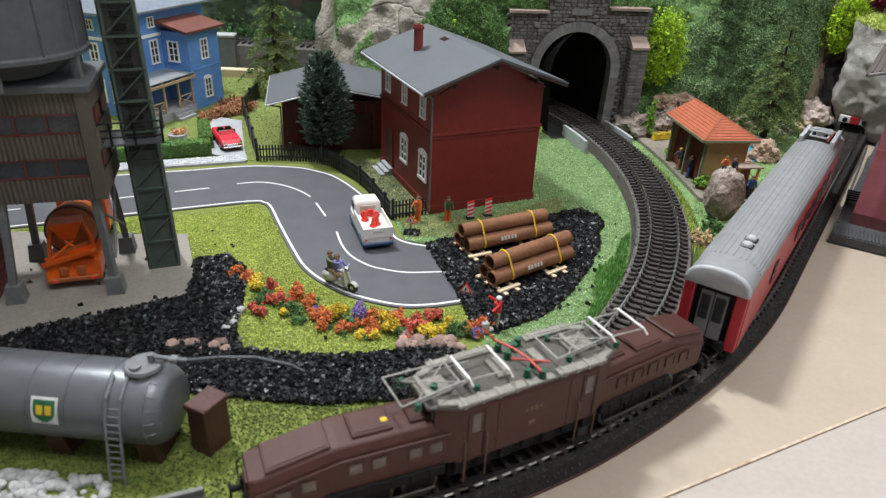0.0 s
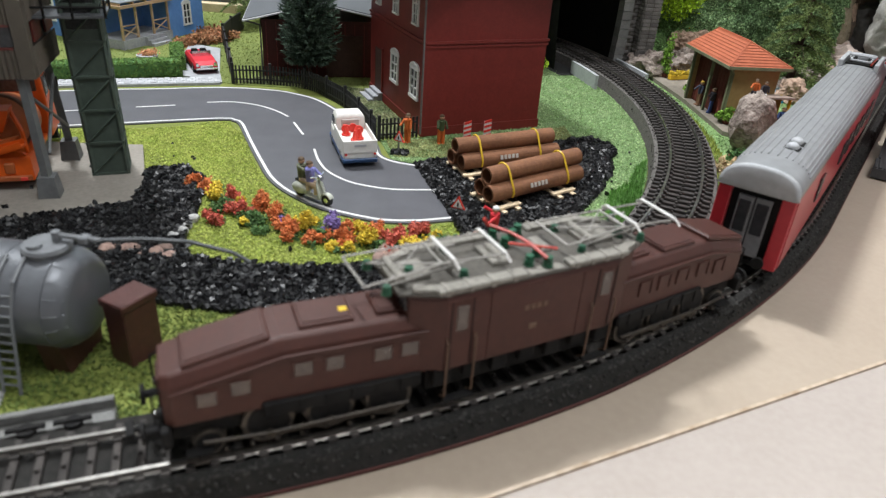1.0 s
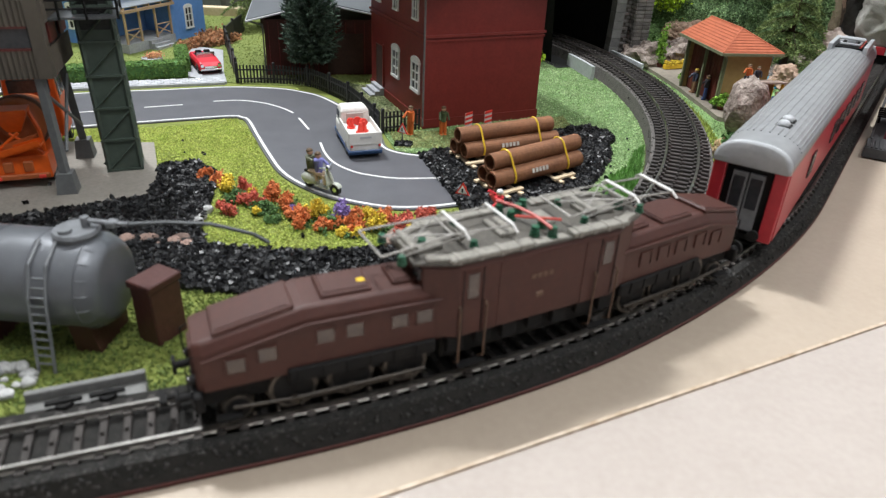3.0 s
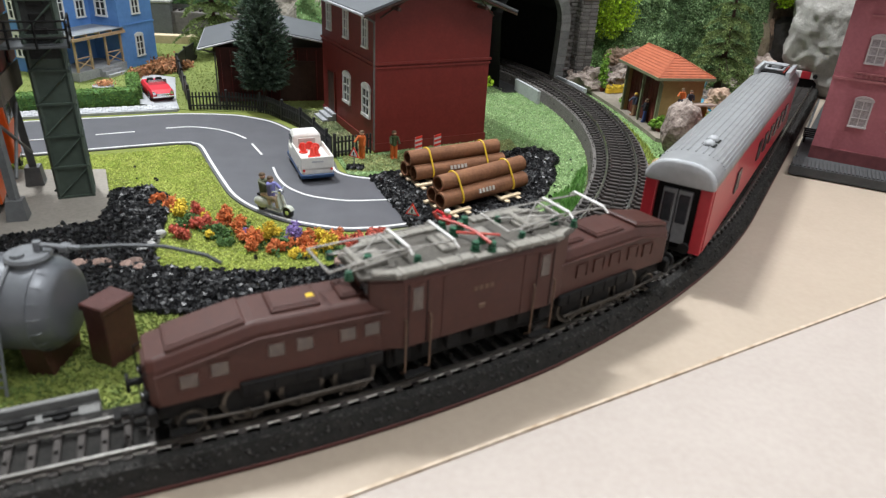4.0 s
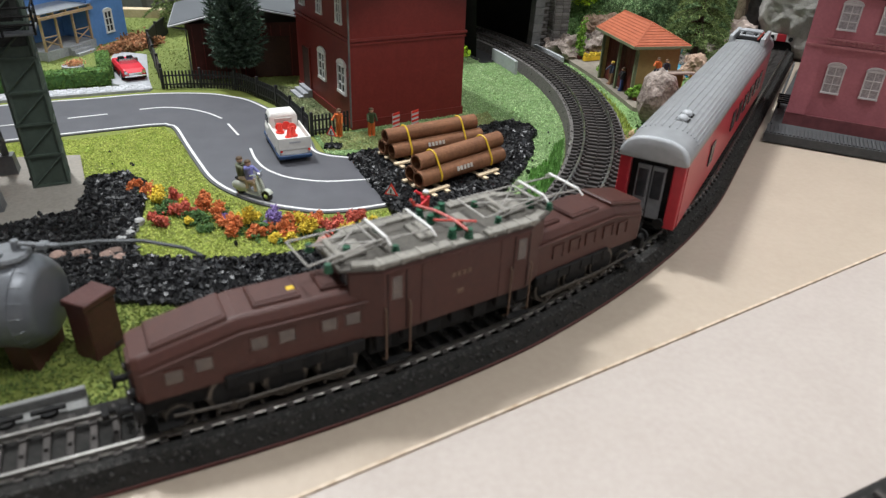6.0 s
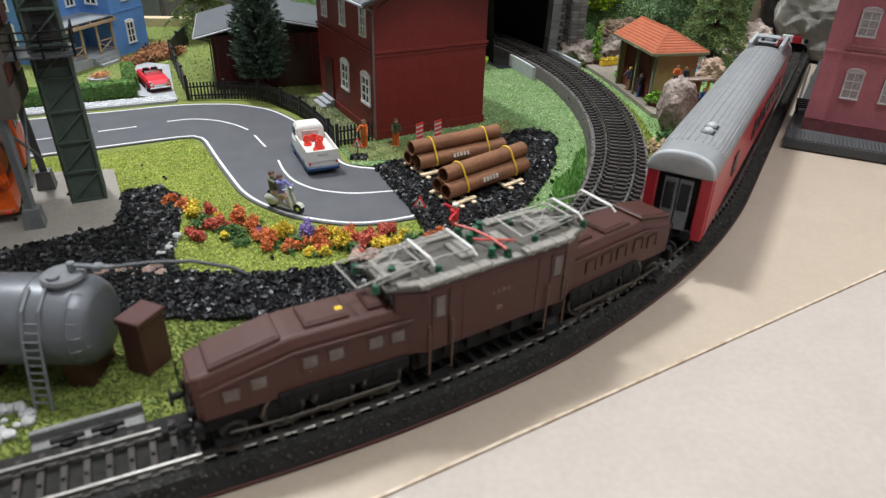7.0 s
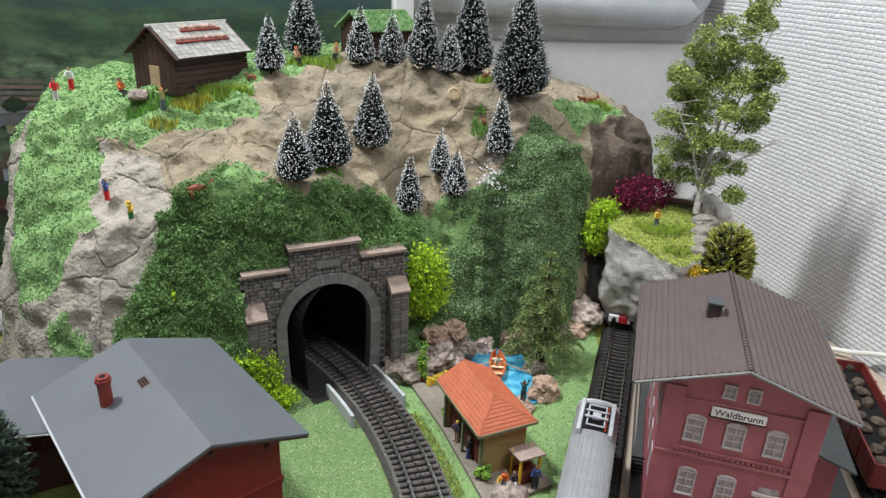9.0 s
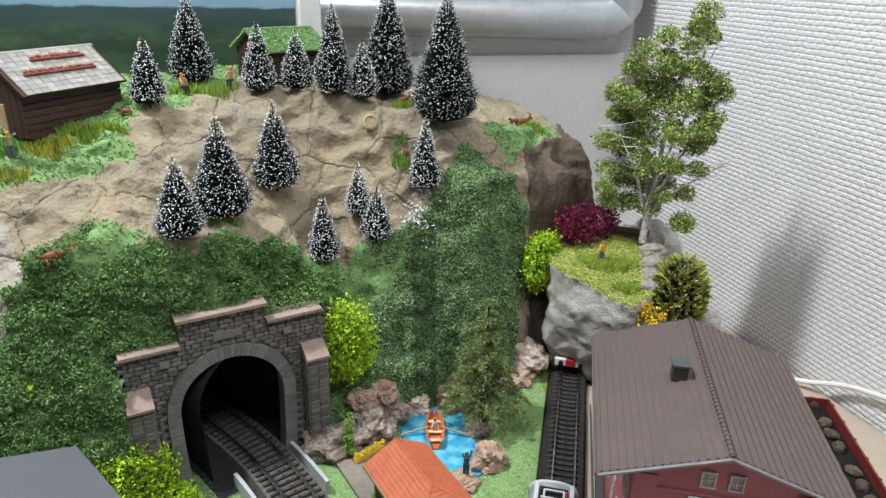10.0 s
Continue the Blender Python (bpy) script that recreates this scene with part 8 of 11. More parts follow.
def portal():
    ob = thing("tunnel_portal", "grey stone tunnel portal with stepped top and arch", "tunnel portal", PM)
    steps = [(0, 0), (0, 0.1160), (0.037, 0.1160), (0.037, 0.1340), (0.0955, 0.1340), (0.0955, 0.1200), (0.1355, 0.1200), (0.1355, 0)]
    arch = []
    for k in range(25):
        a = math.pi * k / 24
        arch.append((AX + (AR + 0.004) * math.cos(a), AZ + (AR + 0.004) * math.sin(a)))
    left, right = AX - (AR + 0.004) * 0.93, AX + (AR + 0.004) * 0.93
    outline = [(right, 0)] + arch + [(left, 0)] + steps
    bm = prism(outline, 0.002, 0.012)
    bmesh.ops.transform(bm, matrix=XZ, verts=bm.verts)
    bmesh.ops.recalc_face_normals(bm, faces=bm.faces)
    w = part("wall", bm, M_MORTAR, ob, "dark joints behind the blocks")
    rowh, bw = 0.0034, 0.0066
    meshes = [mesh_of("stone_block", bx(0.0003, -0.0012 - 0.0004 * v, 0.0003, bw * s - 0.0003, 0.0022, rowh - 0.0003, bevel=0.0004), M_STONEB) for v in range(2) for s in (1.0, 0.55)]
    for r in range(40):
        z = r * rowh
        x = -bw * 0.5 * (r % 2)
        k = 0
        while x < 0.1355:
            s = 1.0 if (k + r) % 4 else 0.55
            x1 = x + bw * s
            top = 0.1160 if x1 <= 0.0375 else 0.1340 if 0.0365 <= x and x1 <= 0.0965 else 0.1200 if x >= 0.095 else 0.1160
            cx, cz = (x + x1) / 2, z + rowh / 2
            dist = math.hypot(cx - AX, max(0.0, cz - AZ)) if cz > AZ else abs(cx - AX)
            if z + rowh <= top + 0.001 and x > -0.006 and x1 < 0.141 and dist > AR + 0.0098:
                put("stone_block", meshes[(k % 2) * 2 + (0 if s == 1.0 else 1)], w, Matrix.Translation((x, 0.0018, z)))
            x = x1
            k += 1
    # arch ring
    n = 34
    for k in range(n):
        a0, a1 = math.pi * k / n + 0.0025, math.pi * (k + 1) / n - 0.0025
        ri, ro = AR, AR + 0.0090
        bm = prism([(AX + r * math.cos(a), AZ + r * math.sin(a)) for r, a in ((ri, a0), (ro, a0), (ro, a1), (ri, a1))], -0.0015, 0.012)
        bmesh.ops.transform(bm, matrix=XZ, verts=bm.verts)
        bmesh.ops.recalc_face_normals(bm, faces=bm.faces)
        part("arch_stone", bm, M_RING, ob)
    for s in (-1, 1):
        for k in range(8):
            z0, z1 = AZ - (k + 1) * AZ / 8 + 0.0002, AZ - k * AZ / 8 - 0.0002
            i0, i1 = 0.0022 * ((k + 1) / 8) ** 2, 0.0022 * (k / 8) ** 2
            xi0, xi1 = AX + s * (AR - i0), AX + s * (AR - i1)
            bm = loft([[(xi0, -0.0015, z0), (xi0 + s * 0.009, -0.0015, z0), (xi0 + s * 0.009, 0.012, z0), (xi0, 0.012, z0)], [(xi1, -0.0015, z1), (xi1 + s * 0.009, -0.0015, z1), (xi1 + s * 0.009, 0.012, z1), (xi1, 0.012, z1)]])
            part("arch_stone", bm, M_RING, ob)
    for x0, x1, z in ((-0.0015, 0.0365, 0.1160), (0.0355, 0.0970, 0.1340), (0.0960, 0.1375, 0.1200)):
        part("cap_stone", bx(x0, -0.0028, z, x1, 0.013, z + 0.0030, bevel=0.0004), M_CAP, ob, "pinkish brown cap stone")
    part("name_plate", bx(AX - 0.010, -0.0008, 0.1150, AX + 0.010, 0.002, 0.1205, bevel=0.0003), M_RING, ob, "blank stone tablet")
    for x, z in ((0.0255, 0.1040), (0.1105, 0.1085)):
        b = part("bracket", bx(x - 0.0030, -0.002, z, x + 0.0030, 0.002, z + 0.0040, bevel=0.0003), M_RING, ob)
    # buttresses
    for x0, x1, zt in ((-0.0010, 0.0135, 0.0810), (0.1215, 0.1365, 0.0860)):
        b = part("buttress", bx(x0 + 0.0005, -0.0110, 0, x1 - 0.0005, 0.002, zt), M_MORTAR, ob)
        for r in range(int(zt / rowh)):
            for f in range(2):
                wd = (x1 - x0) / 2
                put("stone_block", mesh_cache(wd, rowh), b, Matrix.Translation((x0 + f * wd, -0.0110, r * rowh)))
            for f in range(2):
                for sd in (0, 1):
                    m = Matrix.Translation((x0 if sd == 0 else x1, -0.0110 + (0.0065 * (f + 1) if sd == 0 else 0.0065 * f), r * rowh)) @ Matrix.Rotation(radians(-90 if sd == 0 else 90), 4, "Z")
                    put("stone_block", mesh_cache(0.0065, rowh), b, m)
        bm = loft([[(x0 - 0.0012, -0.0130, zt), (x1 + 0.0012, -0.0130, zt), (x1 + 0.0012, 0.002, zt), (x0 - 0.0012, 0.002, zt)], [(x0 - 0.0012, -0.0130, zt + 0.002), (x1 + 0.0012, -0.0130, zt + 0.002), (x1 + 0.0012, 0.002, zt + 0.0115), (x0 - 0.0012, 0.002, zt + 0.0115)]])
        part("cap_stone", bm, M_CAP, b, "sloping cap stone")
    return ob


CACHE = {}


def mesh_cache(w, h):
    if (w, h) not in CACHE:
        CACHE[(w, h)] = mesh_of("stone_block", bx(0.0003, -0.0008, 0.0003, w - 0.0003, 0.002, h - 0.0003, bevel=0.0003), M_STONEB)
    return CACHE[(w, h)]


portal()
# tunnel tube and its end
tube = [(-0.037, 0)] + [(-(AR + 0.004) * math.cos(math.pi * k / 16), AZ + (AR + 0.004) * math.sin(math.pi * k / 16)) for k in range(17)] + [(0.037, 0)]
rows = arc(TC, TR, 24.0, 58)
tagged(part("tunnel_lining", extrude_profile(tube, rows), M_TUNNELDARK), "dark tunnel lining behind the portal", "tunnel", kind="structure")
# plate added over the grass, black for the shade inside the tunnel
tagged(part("tunnel_floor", extrude_profile([(-0.042, 0.0012), (-0.022, 0.0020), (0.022, 0.0020), (0.042, 0.0012)], arc(TC, TR, 21.0, 58)), M_TUNNELDARK), "black tunnel floor beside the track", "tunnel", kind="structure")
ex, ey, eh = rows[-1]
tagged(part("tunnel_end", bx(-0.05, -0.002, -0.01, 0.05, 0.002, 0.12), M_TUNNELDARK, None, m=Matrix.Translation((ex, ey, 0)) @ Matrix.Rotation(eh + math.pi / 2, 4, "Z")), "dark closed end of the tunnel", "tunnel", kind="structure")
for off, a0, a1 in ((-0.0262, 14.6, 22.0), (0.0232, 15.5, 23.5)):
    b = part("track_barrier", extrude_profile([(-0.0014, 0), (-0.0014, 0.0125), (0.0014, 0.0125), (0.0014, 0)], [(x, y, h) for (x, y), (_, _, h) in zip(offset(arc(TC, TR, a0, a1), off), arc(TC, TR, a0, a1))], closed=True), M_CONCL)
    tagged(b, "light grey concrete wall along the tunnel track", "low wall")

# ---- station ----
M_PINKB = mat("pinkish red station brick", (0.40, 0.130, 0.155), (0.28, 0.088, 0.106), 60, 0.65, bump=0.15, fine=8, spread=0.8)
M_PINKT = mat("pale pink brick trim", (0.36, 0.13, 0.14), (0.29, 0.10, 0.11), 100, 0.65)
M_SROOF = mat("brown station roof", (0.118, 0.090, 0.082), (0.078, 0.060, 0.056), 45, 0.6, bump=0.1, spread=0.9)
M_GFRAME = mat("grey white frame", (0.50, 0.46, 0.46), (0.40, 0.36, 0.37), 150, 0.6)
M_GREYDK = mat("dark grey sheet", (0.075, 0.085, 0.088), (0.05, 0.056, 0.058), 80, 0.6)
M_VERGE = mat("greyed verge board", (0.19, 0.185, 0.18), (0.13, 0.125, 0.12), 120, 0.6)
M_PANE = mat("grey station pane", (0.20, 0.18, 0.19), (0.38, 0.34, 0.36), 200, 0.2, spec=0.7)
M_PLAT = mat("dark grey platform", (0.062, 0.064, 0.066), (0.045, 0.047, 0.05), 100, 0.7)


def text_mesh(body, size, depth=0.0002):
    cu = bpy.data.curves.new("text", "FONT")
    cu.body, cu.size, cu.extrude, cu.align_x, cu.align_y = body, size, depth, "CENTER", "CENTER"
    tmp = new("text_tmp", cu)
    dg = bpy.context.evaluated_depsgraph_get()
    me = bpy.data.meshes.new_from_object(tmp.evaluated_get(dg))
    bpy.data.objects.remove(tmp)
    return me


def station():
    ob = thing("station_building", "pinkish red brick station with a brown ribbed roof", "station", at(0.2972, 0.5243, 0.0062, -31.2))
    x0, x1, D, H, P = 0.0125, 0.1050, 0.131, 0.1085, 0.1275
    bm = prism([(x0, 0), (x1, 0), (x1, H), ((x0 + x1) / 2, P), (x0, H)], 0, D)
    bmesh.ops.transform(bm, matrix=XZ, verts=bm.verts)
    bmesh.ops.recalc_face_normals(bm, faces=bm.faces)
    w = part("wall", bm, M_PINKB, ob, "pinkish red brick wall")
    part("plinth", bx(x0 - 0.0012, -0.0012, 0, x1 + 0.0012, D + 0.0012, 0.009), mat("dark red plinth", (0.17, 0.05, 0.055), (0.12, 0.035, 0.04), 60, 0.7), ob)
    for x in (x0, x1 - 0.011):
        part("pilaster", bx(x - 0.0006, -0.0014, 0.009, x + 0.0116, 0, H), M_PINKB, w)
    bm = bx(x0 - 0.0008, -0.0020, 0.0575, x1 + 0.0008, 0, 0.0592)
    box(bm, x0 - 0.0006, -0.0015, 0.0625, x1 + 0.0006, 0, 0.0635)
    part("string_course", bm, M_PINKT, w)
    bm = bx(x0 + 0.011, -0.0014, 0.0995, x1 - 0.011, 0, 0.1008)
    part("string_course", bm, M_PINKT, w)
    n = 22
    for k in range(n):
        x = x0 + 0.012 + k * (x1 - x0 - 0.024) / n
        put("brick_tooth", CACHE.setdefault("tooth", mesh_of("brick_tooth", bx(0, -0.0016, 0.0600, 0.0018, 0, 0.0622), M_PINKT)), w, Matrix.Translation((x - x0 * 0, 0, 0)))
    for x in (0.0336, 0.0575, 0.0812):
        window_unit(w, Matrix.Translation((x, -0.0002, 0.0700)), 0.0104, 0.0160, True, 3, M_GFRAME, M_PANE, t=0.0007)
    for x in (0.0353, 0.0594):
        window_unit(w, Matrix.Translation((x, -0.0002, 0.0270)), 0.0100, 0.0180, True, 3, M_GFRAME, M_PANE, t=0.0007)
    for x in (0.0490, 0.0629):
        window_unit(w, Matrix.Translation((x, -0.0002, 0.1060)), 0.0064, 0.0088, False, 2, M_GFRAME, M_PANE)
    d = part("door", bx(0.0775, -0.0008, 0.003, 0.0915, 0.0002, 0.0385), M_GFRAME, w, "greyish panelled double door")
    part("door_pane", bx(0.0790, -0.0012, 0.017, 0.0838, 0, 0.0355), M_PANE, d)
    part("door_pane", bx(0.0852, -0.0012, 0.017, 0.0900, 0, 0.0355), M_PANE, d)
    part("door_head", bx(0.0755, -0.0022, 0.0385, 0.0935, 0, 0.0405), M_GFRAME, d)
    part("door_light", bx(0.0785, -0.0010, 0.0408, 0.0905, 0, 0.0450), M_PANE, d)
    # station name board
    s = part("name_board", bx(0.0408, -0.0022, 0.0918, 0.0727, -0.0006, 0.0982, bevel=0.0002), M_WFRAME, ob, "white station name board")
    me = text_mesh("Waldbrunn", 0.0062)
    me.materials.append(M_BLACK)
    put("name_letters", me, s, Matrix.Translation((0.05675, -0.0023, 0.0950)) @ Matrix.Rotation(radians(90), 4, "X"))
    bm = bx(0.0400, -0.0024, 0.0911, 0.0735, -0.0004, 0.0918)
    part("board_rim", bm, M_BLACK, s)
    for k in range(5):
        window_unit(w, Matrix.Translation((x0 - 0.0002, 0.016 + k * 0.027, 0.0700)) @ LEFT, 0.0100, 0.0165, True, 3, M_GFRAME, M_PANE, d=0.0003)
        window_unit(w, Matrix.Translation((x0 - 0.0002, 0.016 + k * 0.027, 0.0265)) @ LEFT, 0.0100, 0.0190, True, 3, M_GFRAME, M_PANE, d=0.0003)
    # roof with ribs
    e0, e1, rx, zE, zR = -0.0075, 0.1195, 0.0555, 0.1092, 0.1308
    y0, y1 = -0.0085, D + 0.008
    for ex in (e0, e1):
        r = part("roof", roof_panel(ex, zE, rx, zR, y0, y1, 0.0014), M_SROOF, ob, "brown roof with raised ribs")
        nr = 15
        rib = mesh_of("roof_rib", bx(-0.00055, y0, -0.0006, 0.00055, y1, 0.0008), M_SROOF)
        ang = math.atan2(zR - zE, rx - ex)
        for k in range(nr):
            f = (k + 0.4) / nr
            put("roof_rib", rib, r, Matrix.Translation((ex + (rx - ex) * f, 0, zE + (zR - zE) * f + 0.0014)) @ Matrix.Rotation(-ang if rx > ex else math.pi - ang, 4, "Y"))
    bm = bmesh.new()
    cyl(bm, (rx, y0, zR + 0.0013), (rx, y1, zR + 0.0013), 0.0013, n=8)
    rdg = part("ridge_cap", bm, M_SROOF, ob)
    bm = bmesh.new()
    for k in range(40):
        y = y0 + (k + 0.5) * (y1 - y0) / 40
        cyl(bm, (rx, y - 0.0006, zR + 0.0014), (rx, y + 0.0006, zR + 0.0014), 0.0017, n=8)
    part("ridge_tile", bm, M_SROOF, rdg)
    bm = bmesh.new()
    for ex in (e0, e1):
        rod(bm, [(ex, y0 - 0.0003, zE), (rx, y0 - 0.0003, zR)], 0.0012)
    part("bargeboard", bm, M_VERGE, ob, "greyed verge edge")
    bm = bmesh.new()
    rod(bm, [(e0 - 0.0008, y0, zE - 0.0002), (e0 - 0.0008, y1, zE - 0.0002)], 0.0012)
    rod(bm, [(e1 + 0.0008, y0, zE - 0.0002), (e1 + 0.0008, y1, zE - 0.0002)], 0.0012)
    part("gutter", bm, M_SROOF, ob)
    c = part("chimney", bx(0.0352, 0.0640, 0.110, 0.0440, 0.0730, 0.1370, bevel=0.0003), mat("dark brown chimney", (0.055, 0.040, 0.038), (0.04, 0.03, 0.028), 100, 0.7), ob, "dark brown chimney")
    part("chimney_cap", bx(0.0343, 0.0631, 0.1365, 0.0449, 0.0739, 0.1380), M_GREYDK, c)
    part("flashing", bx(0.0335, 0.0625, 0.1215, 0.0457, 0.0745, 0.1250), M_SROOF, c)
    bm = bmesh.new()
    for k in range(3):
        box(bm, 0.083 + k * 0.003, 0.066 + k * 0.001, 0.1155 - k * 0.0011, 0.0842 + k * 0.003, 0.072 + k * 0.001, 0.1215 - k * 0.0011)
    part("roof_vent", bm, M_SROOF, ob)
    # lower wing behind
    part("annex", bx(x1, 0.038, 0, x1 + 0.028, 0.105, 0.050), M_PINKB, ob)
    part("annex_roof", roof_panel(x1 + 0.036, 0.047, x1, 0.060, 0.030, 0.112), M_GREYDK, ob, "grey lean-to roof")
    return ob


station()
PLAT = [(0.2835, 0.4965), (0.425, 0.4215), (0.5450, 0.640), (0.4355, 0.734)]
tagged(part("platform", prism(PLAT, 0.0, 0.0062), M_PLAT), "dark grey station platform", "platform", kind="structure")
# grooved paving strip at the platform front
pv = (Vector(PLAT[1]) - Vector(PLAT[0]))
pl = pv.length
pm = Matrix.Translation((PLAT[0][0], PLAT[0][1], 0.0062)) @ Matrix.Rotation(math.atan2(pv.y, pv.x), 4, "Z")
slat = mesh_of("platform_slat", bx(0, 0.001, 0, 0.0017, 0.021, 0.0008), M_PLAT)
strip = thing("platform_edge", "ribbed grey paving strip along the platform", "paving", pm)
for k in range(62):
    put("platform_slat", slat, strip, Matrix.Translation((0.001 + k * 0.0025, 0, 0)))
slat2 = mesh_of("platform_slat", bx(0, 0, 0, 0.0012, 0.0130, 0.0008), M_PLAT)
for k in range(70):
    f = 0.024 + k * 0.0030
    put("platform_slat", slat2, strip, pm.inverted() @ Matrix.Translation((PLAT[0][0] + 0.513 * f, PLAT[0][1] + 0.858 * f, 0.0062)) @ Matrix.Rotation(radians(-28), 4, "Z") @ Matrix.Translation((0.0015, 0, 0)) @ Matrix.Rotation(radians(-90 + 90), 4, "Z"))


def bench(x, y, turn):
    ob = thing("slatted_bench", "dark slatted bench on the platform", "bench", at(x, y, 0.0070, turn))
    for k in range(5):
        part("slat", bx(-0.0068, -0.007 + k * 0.0030, 0.0042 + k * 0.0008, 0.0068, -0.0052 + k * 0.0030, 0.0052 + k * 0.0008), M_BLACK, ob)
    for x_ in (-0.005, 0.005):
        part("leg", bx(x_ - 0.0006, -0.007, 0, x_ + 0.0006, 0.007, 0.0042), M_BLACK, ob)


bench(0.3275, 0.5560, -28)


def platform_sign():
    ob = thing("platform_sign", "white platform sign on dark posts", "sign", at(0.3935, 0.4640, 0.0062, -22))
    for x in (0.002, 0.018):
        part("post", cy((x, 0, 0), (x, 0, 0.021), 0.0010, n=8), M_BLACK, ob)
    b = part("board", bx(-0.004, -0.001, 0.021, 0.028, 0.001, 0.0262, bevel=0.0002), M_WFRAME, ob, "white board")
    for k in range(8):
        part("lettering_bar", bx(-0.002 + k * 0.0032, -0.0013, 0.0228, -0.0004 + k * 0.0032, -0.0009, 0.0246), M_BLACK, b)
    part("clock", cy((0.031, 0, 0.0235), (0.031, -0.0015, 0.0235), 0.0030, n=18), M_WFRAME, ob)


platform_sign()
for k, (dx, dy, c1, c2) in enumerate(((0, 0, YL, DK), (0.005, -0.002, DK, DK), (0.003, 0.005, WHT, DK), (0.009, 0.003, DK, (0.2, 0.2, 0.22)), (-0.002, 0.006, (0.3, 0.05, 0.05), DK))):
    figurine(0.395 + dx, 0.4735 + dy, 0.0070, 200 + 40 * k, c1, c2, label="toy traveller figure waiting on the platform")


# ---- goods wagon behind the station ----
M_LUMP = mat("grey brown lumps", (0.105, 0.075, 0.052), (0.045, 0.034, 0.026), 120, 0.85, bump=0.3, per=0.35)


def wagon():
    ob = thing("goods_wagon", "dark red open goods wagon loaded with dark lumps", "goods wagon", at(0.5335, 0.5610, 0.0, 61))
    wr = mat("dark red wagon paint", (0.16, 0.025, 0.022), (0.12, 0.018, 0.016), 80, 0.5)
    L, W = 0.075, 0.0165
    part("floor", bx(-L, -W, 0.012, L, W, 0.0145), M_BLACK, ob)
    for s in (-1, 1):
        part("side_board", bx(-L, s * W - 0.0008, 0.0125, L, s * W + 0.0008, 0.033), wr, ob, "dark red side board")
        part("end_board", bx(s * L - 0.0008, -W, 0.0125, s * L + 0.0008, W, 0.033), wr, ob)
        for k in range(7):
            x = -L + 0.008 + k * (2 * L - 0.016) / 6
            part("stanchion", bx(x - 0.0009, s * (W + 0.0008) - 0.0007, 0.0125, x + 0.0009, s * (W + 0.0008) + 0.0007, 0.0335), wr, ob)
    for x in (-0.045, 0.045):
        for s in (-1, 1):
            part("wheel", cy((x, s * 0.0072, 0.0095), (x, s * 0.0098, 0.0095), 0.0055, n=16), M_STEEL, ob)
    part("axle_frame", bx(-0.060, -0.0105, 0.0040, 0.060, 0.0105, 0.012), M_BLACK, ob)
    for k in range(16):
        put("lump", mesh_of("lump", rock_bm(0.0062, 0.0048, 0.0042, k * 2.3, 0.3, 2), M_LUMP), ob, at(-L + 0.008 + (k // 2) * 0.0195 + 0.004 * (k % 3), (0.007 if k % 2 else -0.006), 0.0265, 40 * k))
    part("load_bed", bx(-L + 0.001, -W + 0.001, 0.0145, L - 0.001, W - 0.001, 0.024), M_BLACK, ob)


wagon()
rows_w = line((0.445, 0.40), (0.574, 0.633))
railway("dark model railway track behind the station", rows_w, [(-0.018, 0), (-0.0165, 0.0012), (0.0165, 0.0012), (0.018, 0)], M_BED, 0.0)

# ---- buffer stop ----
bs = thing("buffer_stop", "black buffer stop with a red and white beam", "buffer stop", Matrix.Translation((0.4160, 0.7522, BEDZ)) @ Matrix.Rotation(radians(58.0), 4, "Z"))
part("block", bx(0.0, -0.012, 0, 0.012, 0.012, 0.0100, bevel=0.0006), M_BLACK, bs)
bm_ = part("beam", bx(-0.0025, -0.0145, 0.0110, 0.0015, 0.0145, 0.0180, bevel=0.0004), M_WHITE, bs, "white beam")
part("red_field", bx(-0.0029, -0.0045, 0.0109, 0.0017, 0.0045, 0.0181, bevel=0.0003), M_CRED, bm_)
for s in (-1, 1):
    part("buffer", cy((-0.0065, s * 0.0090, 0.0145), (-0.0025, s * 0.0090, 0.0145), 0.0022, n=14), M_BLACK, bs)
    part("strut", cy((0.011, s * 0.009, 0.001), (0.000, s * 0.009, 0.016), 0.0012, n=6), M_BLACK, bs)
# arch shell for the mouth behind it, its shade put into the near-black colour
part("dark_mouth", extrude_profile([(-0.016, 0), (-0.016, 0.018), (-0.011, 0.027), (0, 0.030), (0.011, 0.027), (0.016, 0.018), (0.016, 0)], line((0.4220, 0.7640), (0.4330, 0.7815))), M_TUNNELDARK)
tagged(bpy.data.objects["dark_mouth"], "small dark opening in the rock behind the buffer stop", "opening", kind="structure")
tagged(part("dark_mouth_end", bx(-0.025, -0.001, 0, 0.025, 0.001, 0.036), M_TUNNELDARK, None, m=Matrix.Translation((0.4330, 0.7815, 0)) @ Matrix.Rotation(radians(-32), 4, "Z")), "dark back of the rock opening", "opening", kind="structure")


# ---- waiting hut ----
M_OCHRE = mat("ochre plaster", (0.36, 0.25, 0.10), (0.29, 0.20, 0.08), 80, 0.7, bump=0.15)
M_ORROOF = mat("orange tile roof", (0.44, 0.120, 0.055), (0.34, 0.088, 0.040), 80, 0.6, bump=0.1)
M_PLANK = mat("red brown planks", (0.12, 0.028, 0.018), (0.085, 0.020, 0.013), 100, 0.6, per=0.2)
M_GTRIM = mat("green grey trim", (0.20, 0.22, 0.13), (0.15, 0.17, 0.10), 100, 0.6)


